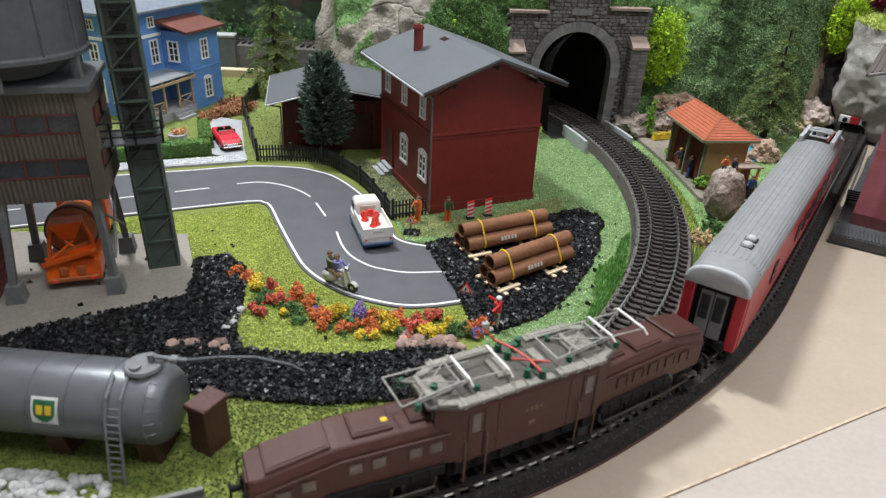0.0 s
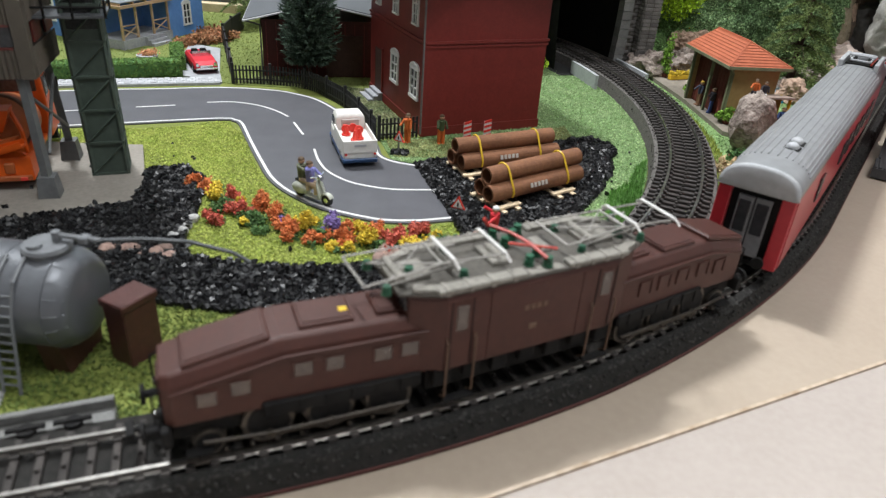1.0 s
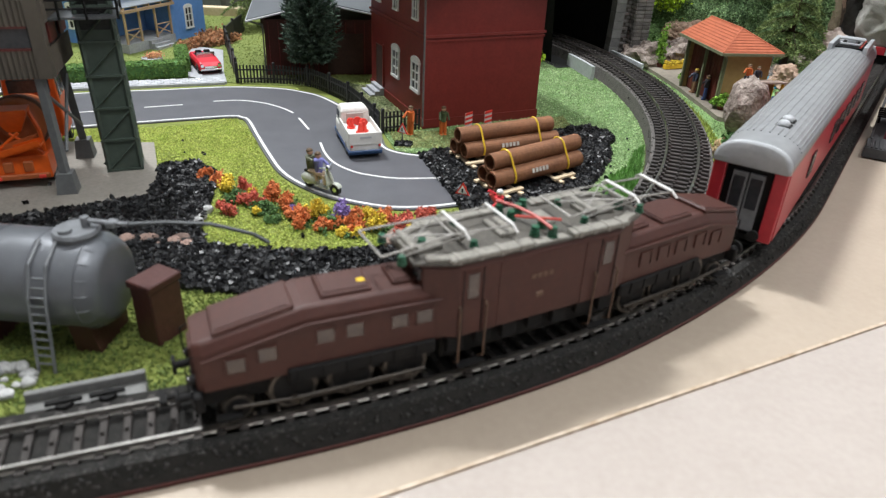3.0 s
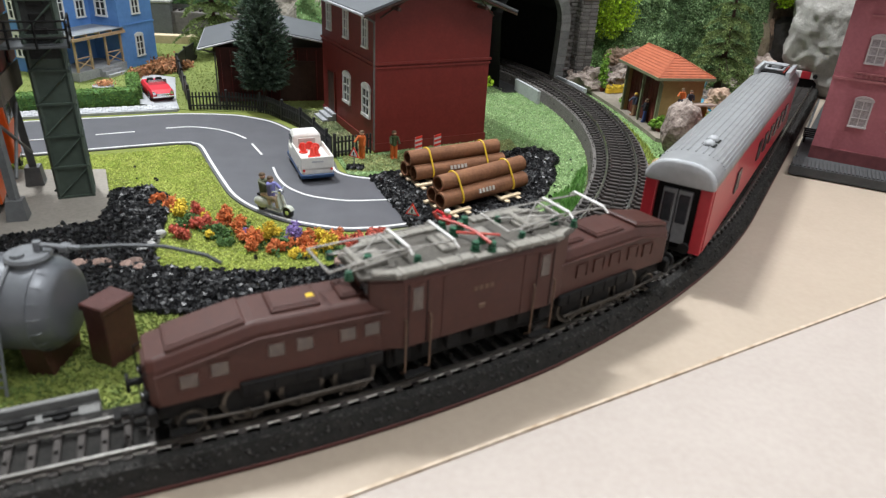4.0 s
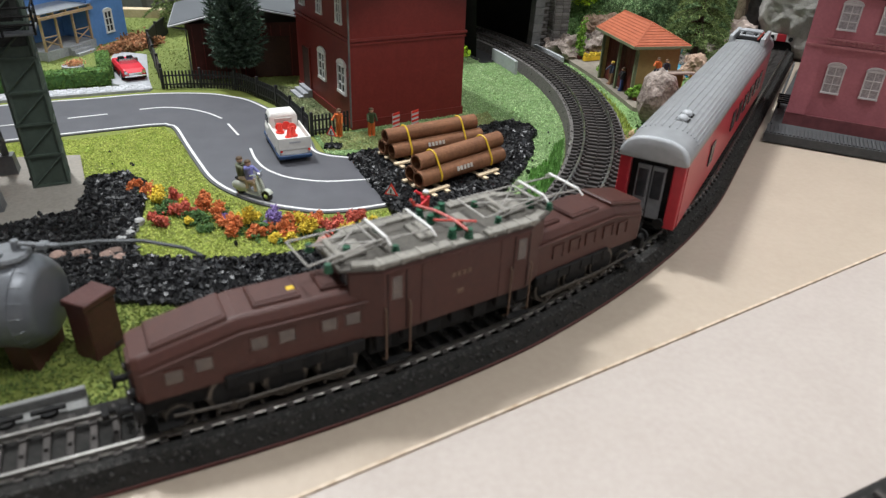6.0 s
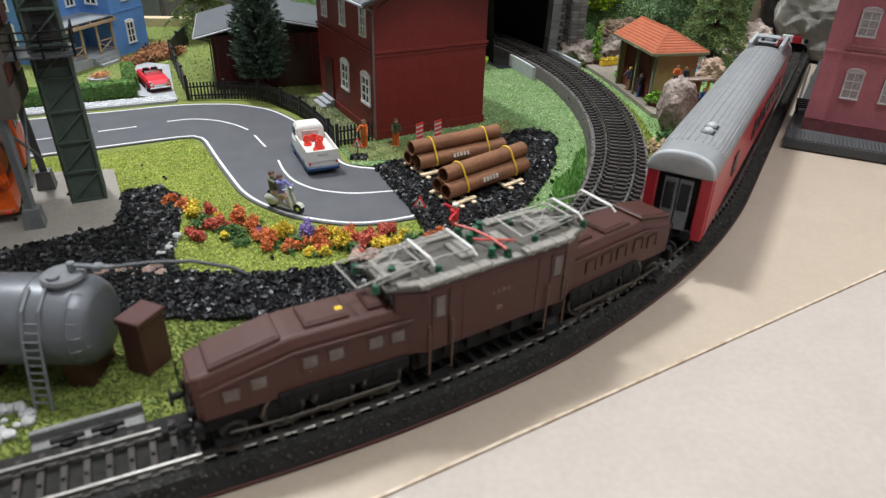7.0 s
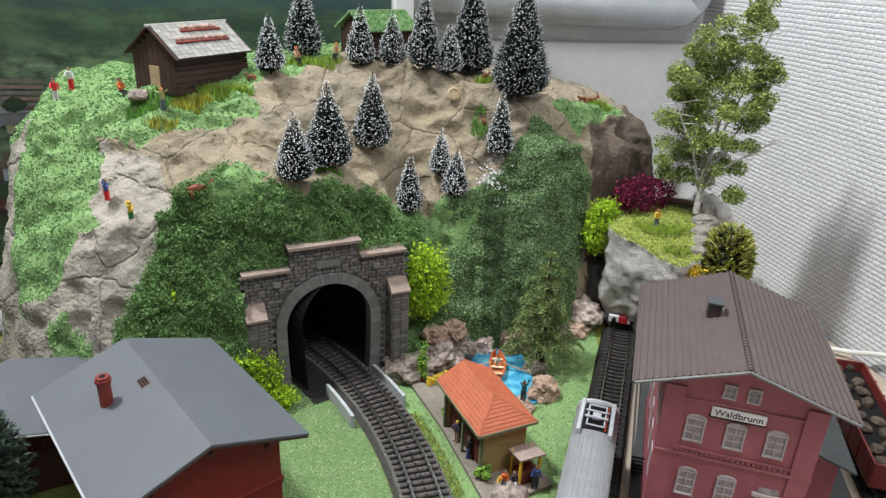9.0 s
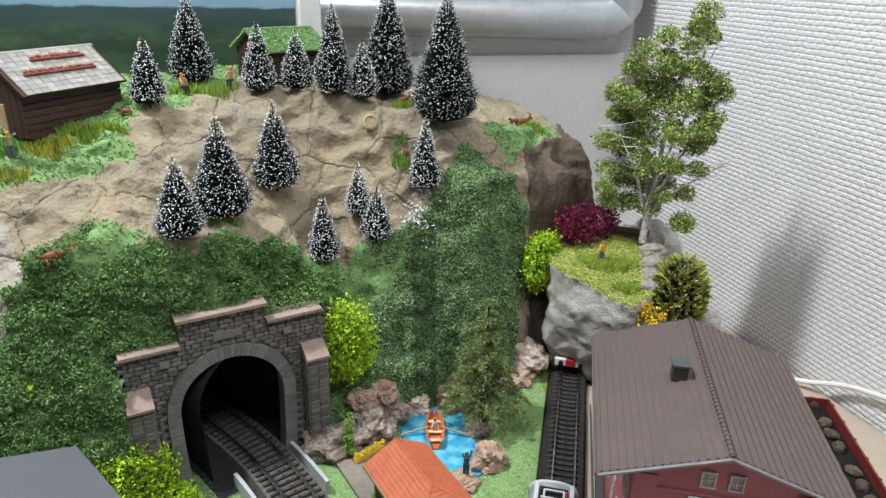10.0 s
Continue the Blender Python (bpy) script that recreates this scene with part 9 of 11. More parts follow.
def hut():
    ob = thing("waiting_hut", "ochre waiting hut with an orange tiled roof", "hut", at(0.209, 0.575, 0.0040, 10))
    W, D, H = 0.038, 0.063, 0.043
    part("wall", bx(0.0025, 0.003, 0, W, 0.0045, H), M_OCHRE, ob, "ochre plaster end wall")
    part("wall", bx(0.0025, D + 0.0015, 0, W, D + 0.003, H), M_OCHRE, ob)
    part("wall", bx(W - 0.0015, 0.0045, 0, W, D + 0.0015, H), M_OCHRE, ob)
    back = part("front", bx(0.0060, 0.0045, 0, 0.0070, D + 0.0015, H), M_PLANK, ob, "red brown plank front")
    pk = mesh_of("plank", bx(-0.0006, -0.0022, 0.001, 0.0004, 0.0022, H - 0.001), M_PLANK)
    for k in range(12):
        put("plank", pk, back, Matrix.Translation((0.0058, 0.0080 + k * 0.0049, 0)))
    for y in (0.0035, 0.033, D + 0.0025):
        part("post", bx(0.0, y - 0.001, 0, 0.002, y + 0.001, H), M_GTRIM, ob, "pale green post")
    # roof: gable behind, hip in front
    e = 0.0045
    x0, x1, y0, y1 = -e - 0.001, W + e, -0.0035, D + 0.0085
    zE, zR, rx = H, H + 0.0135, (x0 + x1) / 2
    hip = y0 + 0.024
    v = [(x0, y0, zE), (x1, y0, zE), (x1, y1, zE), (x0, y1, zE), (rx, hip, zR), (rx, y1, zR)]
    bm = bmesh.new()
    b = [bm.verts.new(p) for p in v]
    for f in ((0, 1, 4), (1, 2, 5, 4), (3, 0, 4, 5), (2, 3, 5), (0, 3, 2, 1)):
        bm.faces.new([b[i] for i in f])
    bmesh.ops.recalc_face_normals(bm, faces=bm.faces)
    roof = part("roof", bm, M_ORROOF, ob, "orange tiled roof")
    tile = []
    for s in (0, 1):
        for k in range(9):
            f = (k + 0.5) / 9
            xe = x0 + (rx - x0) * f if s == 0 else x1 + (rx - x1) * f
            ys = y0 + (hip - y0) * f
            bm = bmesh.new()
            cyl(bm, (xe, ys, zE + (zR - zE) * f + 0.0002), (xe, y1, zE + (zR - zE) * f + 0.0002), 0.00035, n=4)
            part("tile_course", bm, M_ORROOF, roof)
    for k in range(9):
        f = (k + 0.5) / 9
        bm = bmesh.new()
        ys = y0 + (hip - y0) * f
        cyl(bm, (x0 + (rx - x0) * f, ys, zE + (zR - zE) * f + 0.0002), (x1 + (rx - x1) * f, ys, zE + (zR - zE) * f + 0.0002), 0.00035, n=4)
        part("tile_course", bm, M_ORROOF, roof)
    bm = bmesh.new()
    rod(bm, [(x0, y0, zE), (rx, hip, zR), (x1, y0, zE)], 0.0006)
    rod(bm, [(rx, hip, zR), (rx, y1, zR)], 0.0006)
    part("ridge", bm, M_ORROOF, roof)
    bm = bx(x0 - 0.0005, y0 - 0.0005, zE - 0.0022, x1 + 0.0005, y0 + 0.0008, zE - 0.0002)
    box(bm, x0 - 0.0005, y0, zE - 0.0022, x0 + 0.0008, y1, zE - 0.0002)
    box(bm, x1 - 0.0008, y0, zE - 0.0022, x1 + 0.0005, y1, zE - 0.0002)
    part("fascia", bm, M_GTRIM, ob, "green grey fascia board")
    bm = bmesh.new()
    rod(bm, [(x0 + 0.002, y0 + 0.001, zE - 0.002), (0.0015, 0.0015, zE - 0.006), (0.0015, 0.0015, 0.001)], 0.0006)
    part("downpipe", bm, M_GTRIM, ob)
    return ob


hut()
HUTPAD = [(0.1830, 0.7080), (0.1960, 0.6400), (0.2055, 0.5560), (0.2140, 0.5480), (0.2600, 0.5600), (0.2520, 0.5950), (0.2400, 0.7200), (0.2000, 0.7250)]
tagged(part("hut_floor", prism(HUTPAD, 0.0, 0.0040), mat("brown grey paving", (0.25, 0.22, 0.18), (0.18, 0.155, 0.125), 60, 0.85, bump=0.3)), "worn brown grey paving round the hut", "paving", kind="structure")


def stall():
    ob = thing("ticket_stall", "small ochre stall with a slanted roof beside the hut", "stall", at(0.2415, 0.5700, 0.0040, 10))
    part("counter", bx(-0.008, -0.006, 0, 0.008, 0.004, 0.010), M_PLANK, ob)
    for x in (-0.008, 0.008):
        for y in (-0.006, 0.006):
            part("post", bx(x - 0.0008, y - 0.0008, 0, x + 0.0008, y + 0.0008, 0.024), M_YEL, ob, "yellow timber post")
    part("back", bx(-0.008, 0.005, 0, 0.008, 0.006, 0.023), M_OCHRE, ob)
    part("roof", bx(-0.0105, -0.009, 0, 0.0105, 0.009, 0.0012), M_CAP, ob, "flat brown roof", m=Matrix.Translation((0, 0, 0.0235)) @ Matrix.Rotation(radians(-8), 4, "X"))


stall()
figurine(0.2035, 0.6200, 0.0042, 200, (0.05, 0.06, 0.10), (0.35, 0.2, 0.12), hat=YL, label="toy traveller figure with backpack by the hut")
figurine(0.2075, 0.6000, 0.0042, 160, DK, BL, label="toy traveller figure in dark clothes by the hut")
figurine(0.2200, 0.5610, 0.0042, 250, YL, YL, h=0.016, label="toy figure in yellow by the hut")
figurine(0.2460, 0.5600, 0.0042, 250, BL, (0.04, 0.04, 0.06), label="toy station master figure in dark blue")
M_GPOT = mat("fresh potted leaves", (0.20, 0.36, 0.05), (0.13, 0.26, 0.035), 120, 0.9, bump=0, per=0.4)
for x, y, h in ((0.2130, 0.5745, 0.006), (0.1950, 0.7060, 0.022), (0.2030, 0.6500, 0.004)):
    ob_ = thing("potted_plant", "green potted plant in a brown tub by the hut", "potted plant", at(x, y, 0.0041))
    part("pot", cy((0, 0, 0), (0, 0, 0.0038), 0.0024, 0.0032, n=12), M_PLANK, ob_)
    put("leaves", clump_mesh("leaves", 0.0042, 0.0042, h, 260, 0.0008, 0.0018, M_GPOT), ob_, Matrix.Translation((0, 0, 0.0035)))
b_ = thing("yellow_barrier", "yellow barrier boards behind the hut", "barrier", at(0.2020, 0.7190, 0.0041, 2))
for k in range(3):
    part("board", bx(k * 0.0092, -0.0005, 0.0006, k * 0.0092 + 0.0085, 0.0005, 0.0056), M_YEL, b_)
    part("hole", bx(k * 0.0092 + 0.003, -0.0008, 0.0022, k * 0.0092 + 0.0055, 0.0008, 0.0042), M_PLANK, b_)

# ---- yellow flower trough at the end of the paving ----
tr = thing("flower_trough", "low yellow flower trough standing before the boulders", "planter", at(0.2105, 0.7035, 0.0042, 24))
part("box", bevelled(bx(-0.0140, -0.0022, 0, 0.0140, 0.0022, 0.0042), 0.0004), M_YEL, tr, "yellow trough")
for k in range(7):
    put("blossom", clump_mesh("blossom", 0.0024, 0.0022, 0.0022, 120, 0.0005, 0.0011, M_FL["yellow"]), tr, Matrix.Translation((-0.0120 + k * 0.0040, 0, 0.0042)))

# ---- boulder, pond, boat ----
ob_ = part("boulder", rock_bm(0.0150, 0.0130, 0.0220, 4.2, 0.22), M_ROCKV, None, m=at(0.2135, 0.5285, 0.0185, 20))
tagged(ob_, "large veined brown boulder beside the track", "rock")
figurine(0.2110, 0.5330, 0.0365, 240, OR, DK, sit=True, h=0.015, label="toy figure in orange sitting on the boulder")
figurine(0.2170, 0.5320, 0.0355, 250, DK, WHT, sit=True, h=0.015, label="toy figure in black sitting on the boulder")
bush(0.1870, 0.4810, 0.0085, 0.0085, 0.0075, mat("pink tipped flowers", (0.62, 0.36, 0.25), (0.20, 0.26, 0.09), 400, 0.9, bump=0, per=0.4), "pale pink flowering bush beside the track", 420)
bush(0.2020, 0.5030, 0.0080, 0.0080, 0.0060, M_DARKFOL, "dark green low bush at the boulder", 300)

wt = bpy.data.materials.new("pond water")
wt.use_nodes = True
nt_ = wt.node_tree
b0 = nt_.nodes["Principled BSDF"]
b0.inputs["Roughness"].default_value = 0.06
b0.inputs["Specular IOR Level"].default_value = 0.8
no_ = nt_.nodes.new("ShaderNodeTexNoise")
no_.inputs["Scale"].default_value = 90
rp_ = nt_.nodes.new("ShaderNodeValToRGB")
rp_.color_ramp.elements[0].position, rp_.color_ramp.elements[0].color = 0.35, (0.025, 0.25, 0.44, 1)
rp_.color_ramp.elements[1].position, rp_.color_ramp.elements[1].color = 0.70, (0.16, 0.52, 0.68, 1)
tc_ = nt_.nodes.new("ShaderNodeTexCoord")
nt_.links.new(tc_.outputs["Object"], no_.inputs["Vector"])
nt_.links.new(no_.outputs["Fac"], rp_.inputs["Fac"])
nt_.links.new(rp_.outputs["Color"], b0.inputs["Base Color"])
bu_ = nt_.nodes.new("ShaderNodeBump")
bu_.inputs["Strength"].default_value, bu_.inputs["Distance"].default_value = 0.5, 0.001
nt_.links.new(no_.outputs["Fac"], bu_.inputs["Height"])
nt_.links.new(bu_.outputs["Normal"], b0.inputs["Normal"])
POND = smooth_line([(0.243, 0.735), (0.252, 0.760), (0.280, 0.768), (0.300, 0.745), (0.298, 0.715), (0.296, 0.690), (0.288, 0.660), (0.268, 0.662), (0.252, 0.690), (0.243, 0.712), (0.243, 0.735)])[:-1]
tagged(part("pond_water", prism(POND[::-1], 0.0, 0.0022), wt), "bright blue rippled pond water", "water", kind="structure")
boat = thing("rowing_boat", "orange rowing boat on the pond", "boat", at(0.2690, 0.7160, 0.0022, 252) @ Matrix.Scale(1.5, 4))
hull = []
for x, w_, z_ in ((-0.0150, 0.0008, 0.0052), (-0.010, 0.0042, 0.0044), (0.0, 0.0056, 0.0040), (0.009, 0.0046, 0.0044), (0.0145, 0.0030, 0.0050)):
    hull.append([(x, -w_, z_), (x, -w_ * 0.6, 0.0), (x, w_ * 0.6, 0.0), (x, w_, z_), (x, w_ * 0.8, z_), (x, w_ * 0.5, 0.0010), (x, -w_ * 0.5, 0.0010), (x, -w_ * 0.8, z_)])
part("hull", loft(hull), mat("orange boat paint", (0.55, 0.16, 0.05), (0.42, 0.11, 0.03), 100, 0.5), boat, "orange clinker hull")
for x in (-0.006, 0.003, 0.010):
    part("thwart", bx(x - 0.0010, -0.0040, 0.0026, x + 0.0010, 0.0040, 0.0032), M_PALE, boat)
for s in (-1, 1):
    part("oar", cy((0.0005, s * 0.0035, 0.0045), (0.004, s * 0.0190, 0.0015), 0.0005, n=6), M_TIMBER, boat)
figurine(0.2690, 0.7160, 0.0042, 252, WHT, (0.3, 0.12, 0.05), sit=True, h=0.015, label="toy rower figure in white in the boat")
figurine(0.2720, 0.6560, 0.0085, 60, (0.03, 0.10, 0.12), (0.03, 0.06, 0.08), label="toy angler figure in dark green on the shore rock", arm=70)
M_PALER = mat("pale pink rock", (0.56, 0.46, 0.41), (0.42, 0.33, 0.29), 90, 0.75)
for x, y, r, sq, mt, lb in ((0.1850, 0.7220, 0.0220, 0.70, M_ROCKV, "veined dark boulder beside the tunnel"), (0.2200, 0.7330, 0.0240, 0.80, M_ROCKV, "large veined boulder by the pond"), (0.2390, 0.7420, 0.0150, 1.2, M_ROCKV, "veined boulder by the pond"),
                            (0.2620, 0.7560, 0.0145, 0.75, M_PALER, "pale smooth boulder by the pond"), (0.2990, 0.7530, 0.0165, 0.75, M_ROCKP, "pink granite boulder by the pond"), (0.3030, 0.7060, 0.0105, 0.7, M_ROCKV, "brown boulder on the pond shore"),
                            (0.2960, 0.6680, 0.0140, 0.85, M_ROCKP, "tan boulder on the pond shore"), (0.2660, 0.6540, 0.0140, 0.40, M_ROCKP, "flat brown boulder on the pond shore"), (0.3820, 0.7840, 0.0240, 0.85, M_PALER, "reddish veined boulder by the buffer stop"),
                            (0.3700, 0.7680, 0.0150, 0.6, M_ROCKP, "brown boulder by the buffer stop"), (0.3500, 0.7600, 0.0130, 0.6, M_ROCKV, "brown boulder by the buffer stop")):
    stone(x, y, r, mt, lb, squash=sq, name="boulder", group="")
for x, y, z, r in ((0.2130, 0.7400, 0.024, 0.0125), (0.2330, 0.7440, 0.026, 0.0115)):
    stone(x, y, r, M_ROCKP, "rounded pink stone lying on the veined boulder", z=z, squash=0.8, name="boulder")

# ---- green of the hill ----
M_LIGHTFL = mat("light green scatter", (0.12, 0.26, 0.085), (0.22, 0.36, 0.155), 60, 0.95, bump=0, per=0.45)
M_MIDFL = mat("mid green scatter", (0.095, 0.185, 0.066), (0.235, 0.335, 0.165), 400, 0.95, bump=0, per=0.6)
M_LEAFD = mat("dark green leaf flakes", (0.105, 0.205, 0.066), (0.185, 0.305, 0.115), 40, 0.95, bump=0, per=0.40, spec=0.05)
stuff("hill_grass", scatter_mesh("hill_grass", hill_spots(1, 34000, 0.0009), TETRA, 0.0005, 0.0012, M_LIGHTFL), "light green scatter grass on the hill", "grass")
slope = hill_spots(3, 30000, 0.0012)
# dark band of a fold: its shade is put into this flock's colour
STREAK = [(0.270, 0.80), (0.292, 0.80), (0.287, 0.772), (0.282, 0.75), (0.262, 0.75), (0.266, 0.772)]
moss = np.array([inside(STREAK, p[0] + 0.004 * noise.noise(p * 60), p[1]) for p in slope])
stuff("hill_grass", scatter_mesh("hill_grass", slope[~moss], TETRA, 0.0006, 0.0014, M_MIDFL), "darker green scatter grass on the slope", "grass")
stuff("hill_moss", scatter_mesh("hill_moss", slope[moss], TETRA, 0.0006, 0.0014, mat("dark fold flock", (0.058, 0.108, 0.042), (0.105, 0.17, 0.070), 200, 0.95, bump=0, per=0.6)), "dark mossy streak running down the slope", "moss")
base = hill_spots(2, 5200, 0.0022)
q = base[RNG.integers(0, len(base), 62000)] + RNG.normal(0, 0.0020, (62000, 3))
# shrubby hummocks with dark gaps between them
knobs = hill_spots(2, 150, 0.003)
for p in knobs:
    lx, ly = portal_local(p[0], p[1])
    if p[2] < 0.03 or (-0.02 < lx < 0.15 and ly < 0.010):
        continue
    r_, m_ = RNG.uniform(0.004, 0.0085), 260
    d = RNG.normal(size=(m_, 3))
    d *= r_ * RNG.uniform(0.75, 1.05, (m_, 1)) / np.linalg.norm(d, axis=1)[:, None]
    q = np.r_[q, p + d * np.array([1.1, 1.1, 0.8]) + np.array([0, -0.2 * r_, 0.3 * r_])]
over = []
for k in range(5200):
    lx, ly = RNG.uniform(-0.010, 0.147), abs(RNG.normal(0.010, 0.008)) + 0.004
    zt = 0.116 if lx < 0.037 else 0.134 if lx < 0.0955 else 0.120
    v = PM @ Vector((lx, ly, zt + abs(RNG.normal(0, 0.004)) + ly * 0.5))
    over.append(tuple(v))
q = np.r_[q, np.array(over)]
keep = []
for p in q:
    lx, ly = portal_local(p[0], p[1])
    keep.append(not (-0.003 < lx < 0.140 and ly < 0.002))
stuff("creeping_foliage", scatter_mesh("creeping_foliage", q[np.array(keep)], LEAF, 0.0010, 0.0023, M_LEAFD, jag=0.3), "dark green leafy foliage overgrowing the rock round the portal", "foliage")
# stray flecks on the bare rock
stuff("hill_flecks", scatter_mesh("hill_flecks", hill_spots(0, 2600, 0.0004), TETRA, 0.0003, 0.0008, mat("brown grit", (0.20, 0.17, 0.10), (0.13, 0.15, 0.06), 60, 0.95, bump=0, per=0.5)), "stray grit and flock on the bare rock", "grit")
g = np.array([(0.283, 0.800), (0.290, 0.806), (0.278, 0.794), (0.286, 0.815), (0.276, 0.803)])
g = g[RNG.integers(0, 5, 420)] + RNG.normal(0, 0.0055, (420, 2))
stuff("glitter_grains", scatter_mesh("glitter_grains", np.array([(x, y, hill_top(x, y) + 0.0006) for x, y in g]), CHIP, 0.0005, 0.0016, mat("glassy white grains", (0.72, 0.72, 0.70), (0.5, 0.5, 0.5), 100, 0.1, bump=0, per=0.3, spec=0.8), jag=0.35), "glittering glassy grains spilling down the rock", "grains")


def tuft(x, y, rx, ry, n, material, label, h=0.008, z=None):
    """A patch of standing grass fibres."""
    a, r = RNG.uniform(0, 2 * np.pi, n), np.sqrt(RNG.random(n))
    px, py = x + np.cos(a) * r * rx, y + np.sin(a) * r * ry
    p = np.array([(u, v, (hill_top(u, v) if z is None else z) - 0.0008) for u, v in zip(px, py)])
    return stuff("grass_tuft", scatter_mesh("grass_tuft", p, (BLADE[0] * np.array([0.55, 0.8, 1]), BLADE[1]), h * 0.55, h * 1.1, material, upright=True, jag=0.05), label, "grass")


M_TYEL = mat("yellow grass fibre", (0.42, 0.40, 0.05), (0.30, 0.34, 0.04), 60, 0.9, bump=0, per=0.4)
M_TGRN = mat("green grass fibre", (0.15, 0.34, 0.05), (0.10, 0.25, 0.035), 60, 0.9, bump=0, per=0.4)
M_TLIM = mat("lime grass fibre", (0.30, 0.40, 0.05), (0.20, 0.32, 0.04), 60, 0.9, bump=0, per=0.4)
for x, y, rx, ry, n, m in ((-0.021, 0.819, 0.020, 0.008, 700, M_TGRN), (0.013, 0.812, 0.017, 0.007, 600, M_TYEL), (0.039, 0.829, 0.024, 0.007, 900, M_TLIM), (0.120, 0.895, 0.028, 0.008, 1000, M_TLIM), (0.284, 0.862, 0.009, 0.006, 260, M_TLIM), (0.415, 0.863, 0.014, 0.006, 420, M_TLIM), (0.272, 0.828, 0.008, 0.010, 320, M_TGRN), (-0.010, 0.800, 0.012, 0.005, 260, M_TYEL), (0.122, 0.766, 0.012, 0.004, 260, M_TGRN)):
    tuft(x, y, rx, ry, n, m, "tuft of standing grass fibres on the hill")

# ---- frosted firs ----
M_FROST = mat("blue green frosted needles", (0.018, 0.036, 0.032), (0.034, 0.055, 0.05), 120, 0.75, bump=0, per=0.6)
M_SNOW = mat("white frost flock", (0.86, 0.88, 0.90), (0.74, 0.77, 0.80), 200, 0.8, bump=0, per=0.1)
def bottle_fir(x, y, H, R, zt, turn):
    """A bottle-brush fir: a wire stem with a dense cone of bristles, dusted white at the tips."""
    ob = thing("frosted_fir", "dark bottle-brush fir frosted white, standing on the rocky hill", "tree", at(x, y, zt, turn), "frosted firs on the hill")
    part("trunk", cy((0, 0, -0.001), (0, 0, H * 0.95), 0.0011, 0.0004, n=7), M_DARKWOOD, ob, "dark brown trunk")
    n = int(60000 * H * R / 0.02) * 60 // 100 + 1200
    f = 1 - np.sqrt(RNG.random(n))
    cone = np.where(f < 0.10, 0.80 + 2.0 * f, ((1 - f) / 0.90) ** 0.86)
    a = RNG.uniform(0, 2 * np.pi, n)
    lump = 1 + 0.10 * np.sin(a * 3 + f * 21) * np.sin(f * 33) + RNG.normal(0, 0.05, n)
    r = R * cone * lump + 0.0006
    z = 0.004 + f * (H - 0.006)
    up = r * RNG.uniform(0.10, 0.42, n)
    c, s = np.cos(a), np.sin(a)
    foot = np.c_[c * r * 0.30, s * r * 0.30, z]
    tip = np.c_[c * r, s * r, z + up]
    put("needles", bristles("needles", np.c_[foot, tip], M_FROST, 0.13), ob, Matrix())
    keep = RNG.random(n) < 0.36
    k = RNG.uniform(0.80, 1.0, n)[:, None]
    dots = (foot + (tip - foot) * k)[keep]
    put("snow", scatter_mesh("snow", dots, TETRA, 0.00032, 0.00082, M_SNOW, jag=0.3), ob, Matrix())
    return ob


for x, y, tip, R in ((0.079, 0.856, 0.305, 0.0140), (0.113, 0.930, 0.335, 0.0195), (0.165, 0.886, 0.314, 0.0150), (0.197, 0.890, 0.308, 0.0142), (0.225, 0.872, 0.331, 0.0172), (0.249, 0.866, 0.300, 0.0138), (0.281, 0.900, 0.349, 0.0240), (0.314, 0.838, 0.346, 0.0280),
                     (0.093, 0.745, 0.242, 0.0160), (0.122, 0.773, 0.261, 0.0208), (0.166, 0.815, 0.262, 0.0184), (0.196, 0.785, 0.195, 0.0130), (0.229, 0.805, 0.212, 0.0112), (0.240, 0.788, 0.197, 0.0130), (0.288, 0.810, 0.247, 0.0136)):
    zt = hill_top(x, y) - 0.0015
    bottle_fir(x, y, tip - zt, R, zt, RNG.uniform(0, 360))


# ---- mountain huts ----
M_HUTWOOD = mat("dark brown hut boards", (0.060, 0.030, 0.022), (0.038, 0.020, 0.015), 120, 0.7, per=0.25)
M_SHING = mat("weathered grey shingle", (0.34, 0.33, 0.31), (0.25, 0.24, 0.22), 150, 0.85, bump=0.3, per=0.22)
M_BATTEN = mat("dark red batten", (0.25, 0.045, 0.035), (0.19, 0.035, 0.028), 150, 0.7)
M_RUBBLE = mat("pinkish roof stone", (0.42, 0.27, 0.21), (0.30, 0.18, 0.14), 200, 0.85, bump=0.3, per=0.3)


